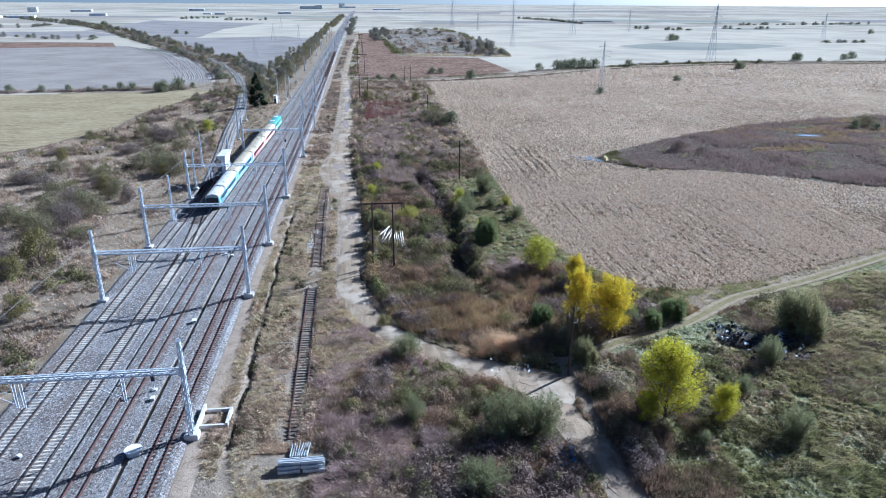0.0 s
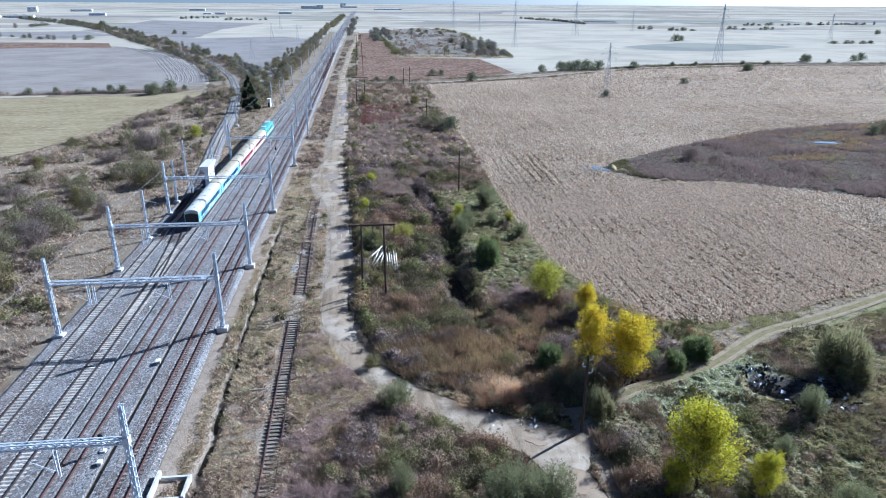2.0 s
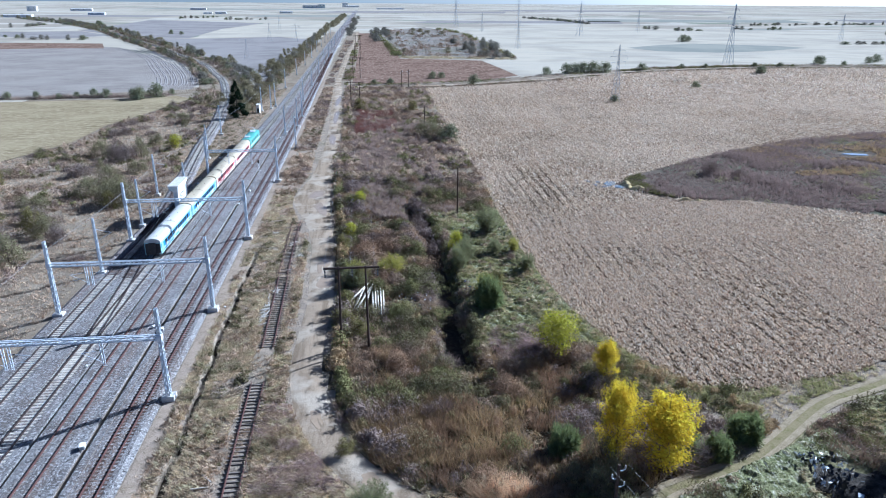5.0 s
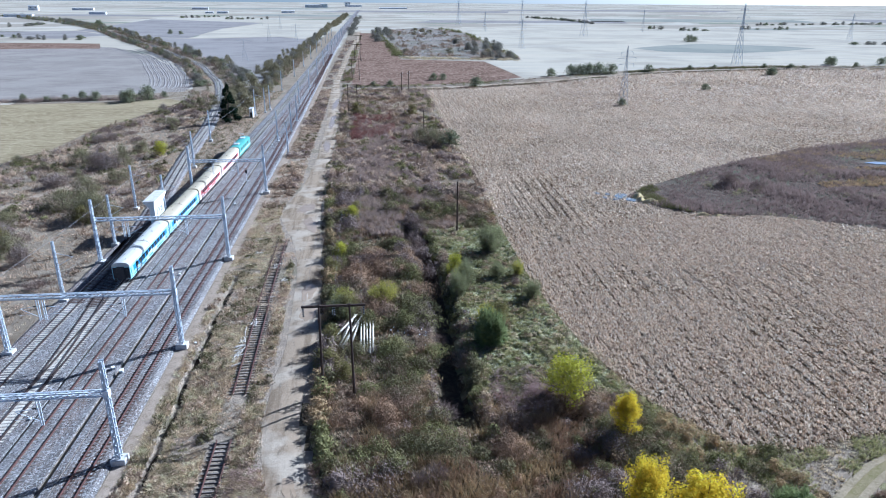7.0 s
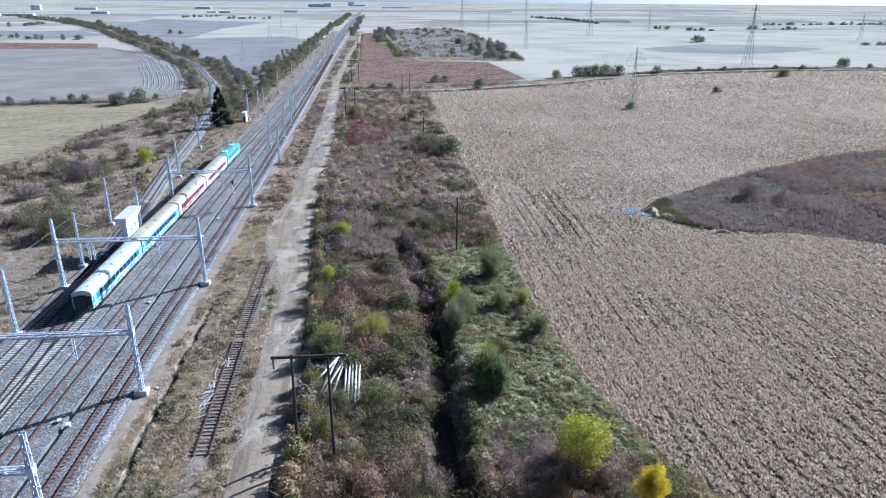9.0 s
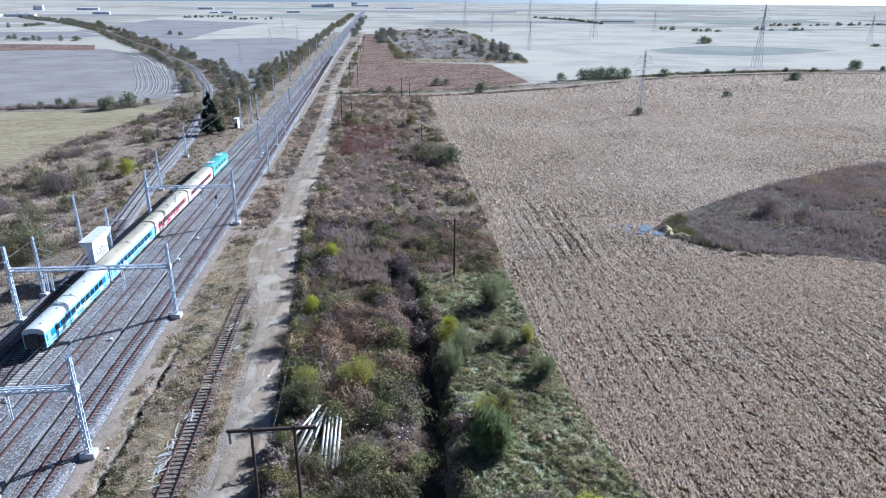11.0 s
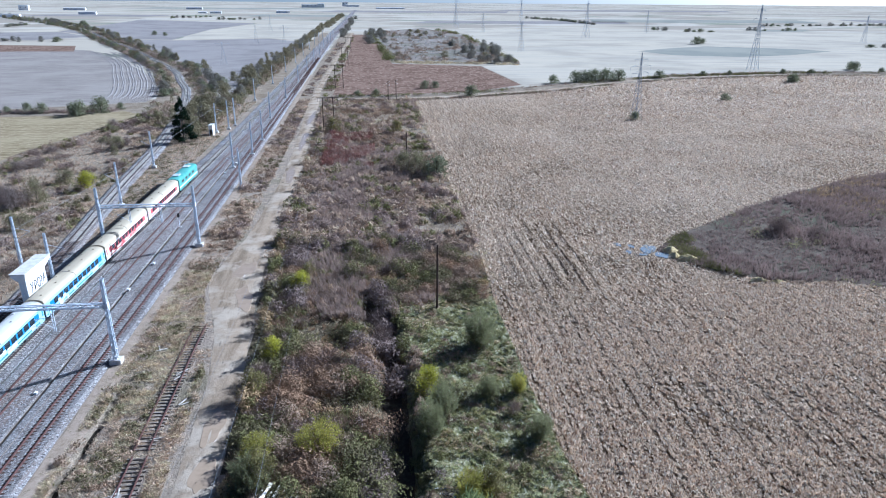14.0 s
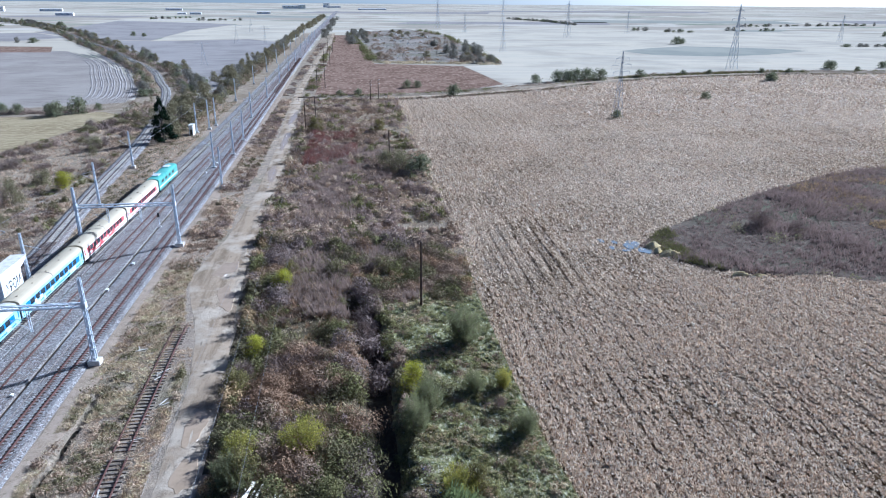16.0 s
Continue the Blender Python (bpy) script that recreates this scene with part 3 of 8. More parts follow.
ribbon("dirt_lane", off_lane(1.25), off_lane(-1.25), 0.03, M_LANE, "narrow grassy lane along the edge of a field", 0.05)
for k in (-0.8, 0.8):
    ribbon("wheel_rut", off_lane(k + 0.36), off_lane(k - 0.36), 0.135, M_RUT, "bare earth wheel rut in a grassy lane", 0.01)
ribbon("cross_road", [(-4, 396), (25, 396), (67, 407), (116, 429), (159, 457), (201, 475), (287, 491), (480, 480), (900, 520)], [(-4, 400.5), (25, 400.5), (67, 411.5), (116, 434), (159, 461.5), (201, 479.5), (287, 495.5), (480, 485), (900, 526)], 0.06, M_ROAD, "straight pale farm road lined with bushes")
CR = [(-4, 398.2), (25, 398.2), (67, 409.2), (116, 431.5), (159, 459.2), (201, 477.2), (287, 493.2), (480, 482.5), (900, 523)]
for dy, half, top in ((-6.5, 3.6, 0.22), (7.0, 4.6, 0.75)):
    g = Geo()
    g.sweep([(p[0], p[1] + dy, 0.0) for p in smooth_path(CR, 8)], [(-half, 0), (-half * 0.45, 0.75 * top), (half * 0.35, top), (half, 0)], False)
    tagged(part("roadside_bank", g, M_DRYSOIL), "low bank of dry weeds along a farm road", "bank", kind="structure")
ribbon("sandy_verge", [(-20.6, -40), (-20.2, 60), (-20.3, 300), (-22, 500)], [(-18.0, -40), (-18.0, 110), (-17.6, 150), (-17.8, 300), (-20, 500)], 0.05, M_PATH, "sandy path at the foot of the ballast")
ribbon("farm_track", [(-84, 120), (-82, 151), (-80.4, 176), (-75, 201), (-66, 225)], [(-81.6, 120), (-79.6, 151), (-78, 176), (-72.6, 201), (-64, 226)], 0.05, M_PATH, "faint earth track through the scrub")

# ---- railway ----
TRACK_1 = [(-39.5, -60), (-39.5, 60), (-39.5, 140), (-39.6, 160), (-40.2, 172), (-43.1, 200), (-48.4, 245), (-52.6, 289), (-57.2, 324), (-65.5, 375), (-78, 431), (-90, 468), (-109, 527), (-146, 610), (-202, 730), (-263, 850), (-355, 1040), (-500, 1280), (-700, 1560)]
TRACK_2 = [(-34.2, -60), (-34.2, 100), (-34.1, 160), (-33.4, 200), (-32.4, 250), (-31.4, 330), (-31.5, 450), (-33.2, 800), (-34, 1500), (-34, 2400)]
TRACK_3 = [(-29.2, -60), (-29.1, 160), (-28.6, 230), (-27.3, 330), (-27.3, 450), (-28.6, 800), (-29.5, 1500), (-29.5, 2400)]
TRACK_4 = [(-22.7, -60), (-22.6, 125), (-22.3, 160), (-22.2, 240), (-22.8, 330), (-23.6, 450), (-25.3, 640), (-26.4, 800), (-27.2, 1500)]
CROSSOVER = [(-34.2, 106), (-34.6, 120), (-36.2, 140), (-37.7, 152), (-39.6, 172)]
SIDING_A = [(-8.8, 62), (-9.05, 71), (-9.5, 92), (-9.7, 103)]
SIDING_B = [(-9.7, 112), (-9.95, 121), (-10.4, 137)]
SIDING_C = [(-10.6, 138), (-10.8, 149), (-11.0, 160), (-11.0, 167)]
RAIL = [(-0.075, 0), (0.075, 0), (0.07, 0.02), (0.02, 0.03), (0.02, 0.12), (0.037, 0.13), (0.037, 0.17), (-0.037, 0.17), (-0.037, 0.13), (-0.02, 0.12), (-0.02, 0.03), (-0.07, 0.02)]
RAIL_FAR = [(-0.06, 0), (0.06, 0), (0.04, 0.17), (-0.04, 0.17)]


sweep_strip("branch_verge", TRACK_1, 13.0, 0.07, M_DRYSOIL, "strip of dry scrub along a branch line", 380, 1250)


def build_ballast():
    g = Geo()
    ys = [-80, 20, 60, 100, 140, 165, 175, 200, 230, 300, 330, 380, 450, 700, 1000, 1600, 2500]
    prof = []
    for y in ys:
        lx = float(np.interp(y, [165, 200, 240, 330, 450, 800, 1500], [-42.2, -36.9, -35.2, -34.1, -34.2, -36.0, -37.0]))
        rx = float(np.interp(y, [125, 240, 330, 450, 1000, 2500], [-20.3, -19.9, -20.4, -22, -25, -27]))
        xs = [(lx - 0.9, -0.1), (lx, BED)]
        for gx in (-31.7, -25.8):
            k = 0.16 if gx < -30 else 0.27
            xs += [(gx - k - 0.05, BED), (gx - k, BED - 0.9), (gx + k, BED - 0.9), (gx + k + 0.08, BED)]
        xs += [(rx - 0.6, BED), (rx, 0.0), (rx + 0.05, -0.1)]
        prof.append([(x, y, z) for x, z in xs])
    k = len(prof[0])
    g.add([p for row in prof for p in row], [(i * k + j, i * k + j + 1, (i + 1) * k + j + 1, (i + 1) * k + j) for i in range(len(ys) - 1) for j in range(k - 1)])
    tagged(part("ballast_bed", g, M_BALLAST), "wide grey gravel ballast bed under parallel tracks", "ballast", kind="structure")
    b = Geo()
    b.sweep([(p[0], p[1], 0) for p in smooth_path(TRACK_1[3:], 8.0)], [(-2.6, -0.1), (-1.8, BED), (1.8, BED), (2.6, -0.1)], False)
    tagged(part("ballast_bed", b, M_BALLAST), "narrow gravel bed of a curving branch line", "ballast", kind="structure")


build_ballast()


def strip(name, pts, half, z, mat, label, category, y0=-60, y1=330):
    g = Geo()
    g.sweep([(p[0], p[1], z) for p in smooth_path(pts, 4.0) if y0 <= p[1] <= y1], [(-half, -0.03), (-half * 0.8, 0.0), (half * 0.8, 0.0), (half, -0.03)], False)
    return tagged(part(name, g, mat), label, category, kind="structure")


# dark strips along the bottoms paint in the shade of drains, gully and ditch
for gx in (-31.7, -25.8):
    strip("drain", [(gx, -60), (gx, 100), (gx, 240), (gx, 420)], 0.27, BED - 0.8, M_EARTH, "darkened earth strip deepening the shade in a drain between two tracks", "drain")
strip("gully_bed", [(float(gully_x(yy)), yy) for yy in range(60, 148, 4)], 0.34, -0.5, M_EARTH, "darkened earth strip deepening the shade in a drainage cut in dry grass", "drain")
ditch_pts = [(float(ditch_x(yy)), yy) for yy in (103, 112, 122, 132, 142, 152, 162, 172)]
strip("ditch_bed", ditch_pts, 1.8, -1.94, M_EARTH, "darkened earth bed deepening the shade in a ditch", "ditch")
for pts in (TRACK_3, TRACK_4):
    for off, half in ((0.0, 0.34), (-1.5, 0.34), (1.5, 0.34)):
        strip("ballast_fill", [(x + off, y) for x, y in pts], half, BED + (0.032 if pts is TRACK_3 else 0.045), M_BALLAST, "gravel heaped between rusty rails", "ballast", -20, 420)
for pts in (TRACK_1[:4], TRACK_2):
    for off, half in ((-1.45, 0.3), (1.45, 0.3)):
        strip("ballast_fill", [(x + off, y) for x, y in pts], half, BED + 0.03, M_BALLAST, "gravel heaped along the sleeper ends", "ballast", -20, 420)


def rounded_bar(lx, ly, lz, cut):
    """A bar along x with chamfered top edges."""
    g = Geo()
    x, y = lx / 2, ly / 2
    pr = [(-y, 0), (y, 0), (y, lz - cut), (y - cut, lz), (-y + cut, lz), (-y, lz - cut)]
    g.add([(s * x, u, w) for s in (-1, 1) for u, w in pr], [(0, 1, 2, 3, 4, 5), (11, 10, 9, 8, 7, 6)] + [(i, (i + 1) % 6, 6 + (i + 1) % 6, 6 + i) for i in range(6)])
    return g


ME_CONC = mesh_of("sleeper", rounded_bar(2.5, 0.26, 0.2, 0.03), M_CONC_SL)
ME_WOOD = mesh_of("sleeper", rounded_bar(2.55, 0.24, 0.18, 0.015), M_WOOD_SL)
ME_GREY = mesh_of("sleeper", rounded_bar(2.45, 0.24, 0.18, 0.015), M_OLD_SL)


def track(label, pts, kinds, rail_mat, bed, y_pieces=(48, 222), spacing=0.62, y_join=620, missing=0.0, proud=0.03, far=True):
    """kinds: rows of (up to this y, sleeper mesh)."""
    root = thing("railway_track", label, "railway track", kind="structure")
    path = smooth_path(pts, 3.0)
    seg = np.linalg.norm(np.diff(np.array(path), axis=0), axis=1)
    s = np.concatenate([[0], np.cumsum(seg)])
    P = np.array(path)
    z = bed + proud
    for side in (-0.7535, 0.7535):
        near = [(p[0], p[1], z) for p in path if p[1] < 330]
        rest = [(p[0], p[1], z) for p in path if p[1] >= 327]
        g = Geo()
        if len(near) > 1:
            g.sweep(near, [(u + side, w) for u, w in RAIL])
        if len(rest) > 1:
            g.sweep(rest, [(u + side, w) for u, w in RAIL_FAR])
        part("rail", g, rail_mat, root)
    rest = Geo()
    n = 0
    d = 0.3
    rest_mat = None
    while d < s[-1]:
        x, y = np.interp(d, s, P[:, 0]), np.interp(d, s, P[:, 1])
        x2, y2 = np.interp(d + 0.5, s, P[:, 0]), np.interp(d + 0.5, s, P[:, 1])
        me = next(m for lim, m in kinds if y <= lim)
        ang = math.atan2(y2 - y, x2 - x) - math.pi / 2 if d + 0.5 < s[-1] else 0.0
        d += spacing * (1 + 0.06 * (random.random() - 0.5))
        if random.random() < missing:
            continue
        if y_pieces[0] < y < y_pieces[1] and n < 300:
            o = new("sleeper", me)
            o.parent = root
            o.matrix_basis = pose(x + random.uniform(-0.02, 0.02), y, z - (0.2 if me is ME_CONC else 0.18), 0, 0, math.degrees(ang) + random.uniform(-0.6, 0.6))
            n += 1
        elif 10 < y < y_join:
            rest.box(x, y, z - 0.09, 2.5, 0.25, 0.18, ang)
            rest_mat = me.materials[0]
    if rest.v:
        tagged(part("far_sleepers", rest, rest_mat, root), kind="stuff")
    return root


track("rusty track with concrete then dark wooden sleepers, curving away", TRACK_1, [(140, ME_CONC), (205, ME_WOOD), (9e9, ME_CONC)], M_DARKRAIL, BED)
track("running line on pale concrete sleepers in grey ballast", TRACK_2, [(9e9, ME_CONC)], M_DARKRAIL, BED)
track("reddish rusted track with sleepers sunk in grey ballast", TRACK_3, [(9e9, ME_GREY)], M_RUST, BED, proud=0.012)
track("dark track on tarred wooden sleepers in grey ballast", TRACK_4, [(9e9, ME_WOOD)], M_RUST, BED)
track("crossover track with wooden sleepers between two lines", CROSSOVER, [(138, ME_CONC), (9e9, ME_WOOD)], M_DARKRAIL, BED, proud=0.036)
for pts in (SIDING_A, SIDING_B, SIDING_C):
    track("abandoned rusty siding on rotten sleepers in dry grass", pts, [(9e9, ME_GREY)], M_RUST, 0.0, spacing=0.68, missing=0.04, proud=0.12)

# ---- catenary ----
def lattice_mast(h, w=0.42, d=0.62):
    """Two channel legs tied by slanting battens."""
    g = Geo()
    for sx in (-1, 1):
        for sy in (-1, 1):
            t = 0.62
            g.bar((sx * w / 2, sy * d / 2, 0), (sx * w / 2 * t, sy * d / 2 * t, h), 0.10, 0.10)
    n = int(h / 0.55)
    for i in range(n):
        z0, z1 = i * h / n, (i + 1) * h / n
        k0, k1 = 1 - 0.38 * z0 / h, 1 - 0.38 * z1 / h
        s = 1 if i % 2 else -1
        for sy in (-1, 1):
            g.bar((-s * w / 2 * k0, sy * d / 2 * k0, z0), (s * w / 2 * k1, sy * d / 2 * k1, z1), 0.05, 0.20)
        for sx in (-1, 1):
            g.bar((sx * w / 2 * k0, -s * d / 2 * k0, z0), (sx * w / 2 * k1, s * d / 2 * k1, z1), 0.20, 0.05)
    return g


def lattice_beam(x0, x1, z, w=0.42, h=0.5):
    g = Geo()
    for sy in (-1, 1):
        for sz in (-1, 1):
            g.bar((x0, sy * w / 2, z + sz * h / 2), (x1, sy * w / 2, z + sz * h / 2), 0.11, 0.11)
    n = max(2, int(abs(x1 - x0) / 0.75))
    for i in range(n):
        a, b = x0 + (x1 - x0) * i / n, x0 + (x1 - x0) * (i + 1) / n
        s = 1 if i % 2 else -1
        for sy in (-1, 1):
            g.bar((a, sy * w / 2, z - s * h / 2), (b, sy * w / 2, z + s * h / 2), 0.07)
        for sz in (-1, 1):
            g.bar((a, -s * w / 2, z + sz * h / 2), (b, s * w / 2, z + sz * h / 2), 0.07)
    return g


def footing():
    bm = bmesh.new()
    bmesh.ops.create_cube(bm, size=1, matrix=Matrix.Translation((0, 0, 0.35)) @ Matrix.Diagonal((1.5, 1.3, 1.0, 1)))
    bmesh.ops.bevel(bm, geom=bm.edges[:], offset=0.06, segments=1, affect="EDGES")
    return bm


def cantilever(root, x, z_top, side, steady=5.6):
    """A drop post with its bracket, insulator and steady arm."""
    g = Geo()
    for dx in (-0.16, 0.16):
        g.bar((x + dx, 0, z_top - 0.2), (x + dx * 0.7, 0, steady - 0.6), 0.09)
    for i in range(5):
        zz = steady - 0.5 + (z_top - steady) * i / 5
        g.bar((x - 0.16, 0, zz), (x + 0.16, 0, zz + 0.4), 0.05)
    post = part("drop_post", g, M_GALV, root)
    b = Geo()
    b.tube((x, 0, steady + 1.4), (x + side * 2.3, 0, steady + 1.1), 0.035, n=6)
    b.tube((x, 0, steady - 0.2), (x + side * 2.3, 0, steady + 1.1), 0.035, n=6)
    b.tube((x + side * 0.9, 0, steady + 0.35), (x + side * 2.5, 0, steady + 0.1), 0.025, n=6)
    part("bracket", b, M_GALV, post)
    i = Geo()
    for k in range(4):
        i.tube((x + side * (0.25 + 0.1 * k), 0, steady + 1.37), (x + side * (0.3 + 0.1 * k), 0, steady + 1.36), 0.09, n=8)
    part("insulator", i, M_DARK, post)


def portal(y, xl, xr, beam_z=8.35, h=12.0, posts=()):
    root = thing("catenary_portal", "galvanised lattice steel portal spanning the railway tracks", "catenary portal", pose(0, y, 0), "catenary portals")
    for x in (xl, xr):
        m = part("mast", ME_MAST, M_GALV, root)
        m.location = (x, 0, 0.7)
        f = part("footing", ME_FOOT, M_CONC, root, "pale concrete block")
        f.location = (x, 0, -0.15)
    part("beam", lattice_beam(xl, xr, beam_z), M_GALV, root)
    for x, side in posts:
        cantilever(root, x, beam_z, side)
    for x in (xl, xr):
        part("clamp", Geo().box(x, 0, beam_z, 0.55, 0.7, 0.75), M_GALV, root)
    return root


ME_MAST = mesh_of("mast", lattice_mast(11.3), M_GALV)
ME_FOOT = mesh_of("footing", footing(), M_CONC)
PORTALS = [(26, -42.0, -19.7), (63.6, -42.0, -20.0), (100.4, -41.9, -19.6), (124.6, -41.9, -19.5), (157.2, -41.8, -19.5), (201.0, -36.3, -19.0)]
for y, xl, xr in PORTALS:
    portal(y, xl, xr, posts=[(-36.9, -1), (-36.2, 1), (-26.2, -1)] if y < 200 else [(-30.9, -1), (-25.2, -1)])


def single_mast(x, y, h=9.5, side=1):
    root = thing("catenary_mast", "slim galvanised lattice mast beside the track on a concrete foot", "catenary mast", pose(x, y, 0), "catenary masts")
    m = part("mast", ME_MAST, M_GALV, root)
    m.matrix_basis = pose(0, 0, 0.7) @ Matrix.Diagonal((0.8, 0.8, h / 11.3, 1))
    f = part("footing", ME_FOOT, M_CONC, root, "pale concrete block")
    f.matrix_basis = pose(0, 0, -0.1) @ Matrix.Diagonal((0.8, 0.8, 0.9, 1))
    g = Geo()
    g.tube((0, 0, h - 1.2), (side * 2.6, 0, h - 1.9), 0.04, n=6)
    g.tube((0, 0, h - 3.4), (side * 2.6, 0, h - 1.9), 0.04, n=6)
    part("bracket", g, M_GALV, root)
    return root


for x, y, side in [(-36.9, 181, 1), (-41.5, 141, 1), (-42.5, 166.5, 1), (-46.0, 190, 1), (-42.6, 229, -1), (-46.1, 266, -1), (-18.4, 242.6, -1), (-24.0, 263, -1), (-21.4, 279.5, -1), (-39.6, 317, 1), (-36.6, 323, 1), (-35.6, 330, 1), (-21.6, 301, -1), (-25.0, 345, -1)]:
    single_mast(x, y, 9.5, side)
for i in range(9):
    single_mast(-25.2 - 0.3 * i, 400 + i * 62, 9.0, -1)
    single_mast(-38.6 - 0.1 * i, 395 + i * 62, 9.0, 1)


def wire(name, pts, r, mat, label, category="wire"):
    g = Geo()
    pts = [Vector(p) for p in pts]
    n = len(pts)
    ring = [(1, 0), (-0.5, 0.87), (-0.5, -0.87)]
    g.add([p + Vector((u * r, 0, v * r)) for p in pts for u, v in ring], [(i * 3 + j, i * 3 + (j + 1) % 3, i * 3 + 3 + (j + 1) % 3, i * 3 + 3 + j) for i in range(n - 1) for j in range(3)])
    return tagged(part(name, g, mat), label, category, "overhead wires")


def sagging(p, q, sag, n=8):
    p, q = Vector(p), Vector(q)
    return [p.lerp(q, i / n) - Vector((0, 0, 4 * sag * (i / n) * (1 - i / n))) for i in range(n + 1)]


py = [p[0] for p in PORTALS]
for x in (-39.3, -34.2, -29.2):
    pts = []
    for a, b in zip(py, py[1:]):
        xa = x if a < 200 else x + 0.7
        xb = x if b < 200 else x + 0.7
        pts += sagging((xa, a, 6.7), (xb, b, 6.7), 0.7, 6)[:-1]
    pts.append((xb, py[-1], 6.7))
    wire("messenger_wire", pts, 0.011, M_WIRE, "thin dark catenary wire over a track")
    wire("contact_wire", [(x, a, 5.6) if a < 200 else (x + 0.7, a, 5.6) for a in py], 0.009, M_WIRE, "thin dark contact wire over a track")
# feeder line on the far side of the tracks
wire("feeder_wire", sagging((-44.2, 60, 9.5), (-43.6, 124, 9.6), 0.5) + sagging((-43.6, 124, 9.6), (-43.4, 187, 9.4), 0.6)[1:] + sagging((-43.4, 187, 9.4), (-39, 317, 9.4), 1.2)[1:], 0.03, M_WIREP, "pale feeder wire beside the railway")


# ---- train ----
def coach_body(L, w, h, z0, roof_drop):
    """Lower body prism; its top is the cant rail."""
    g = Geo()
    hw = w / 2
    pr = [(-hw + 0.05, z0), (hw - 0.05, z0), (hw, z0 + 0.25), (hw, h - roof_drop), (-hw, h - roof_drop), (-hw, z0 + 0.25)]
    n = len(pr)
    g.add([(u, s * L / 2, z) for s in (-1, 1) for u, z in pr], [tuple(range(n)), tuple(range(n, 2 * n))[::-1]] + [(i, (i + 1) % n, n + (i + 1) % n, n + i) for i in range(n)])
    return g


def roof_shell(L, w, h, drop):
    g = Geo()
    hw = w / 2 + 0.02
    k = 10
    pr = [(-hw * math.cos(math.pi * i / k), h - drop + drop * math.sin(math.pi * i / k) ** 0.75) for i in range(k + 1)]
    ends = [(-L / 2, 0.985), (-L / 2 + 0.35, 1.0), (L / 2 - 0.35, 1.0), (L / 2, 0.985)]
    vs = [(u * s, y, h - drop + (z - h + drop) * (0.93 if s < 1 else 1)) for y, s in ends for u, z in pr]
    m = k + 1
    fs = [(i * m + j, i * m + j + 1, (i + 1) * m + j + 1, (i + 1) * m + j) for i in range(3) for j in range(k)]
    fs += [tuple(range(m)), tuple(range(3 * m, 4 * m))]
    fs += [(i * m, i * m + k, (i + 1) * m + k, (i + 1) * m) for i in range(3)]
    return g.add(vs, fs)


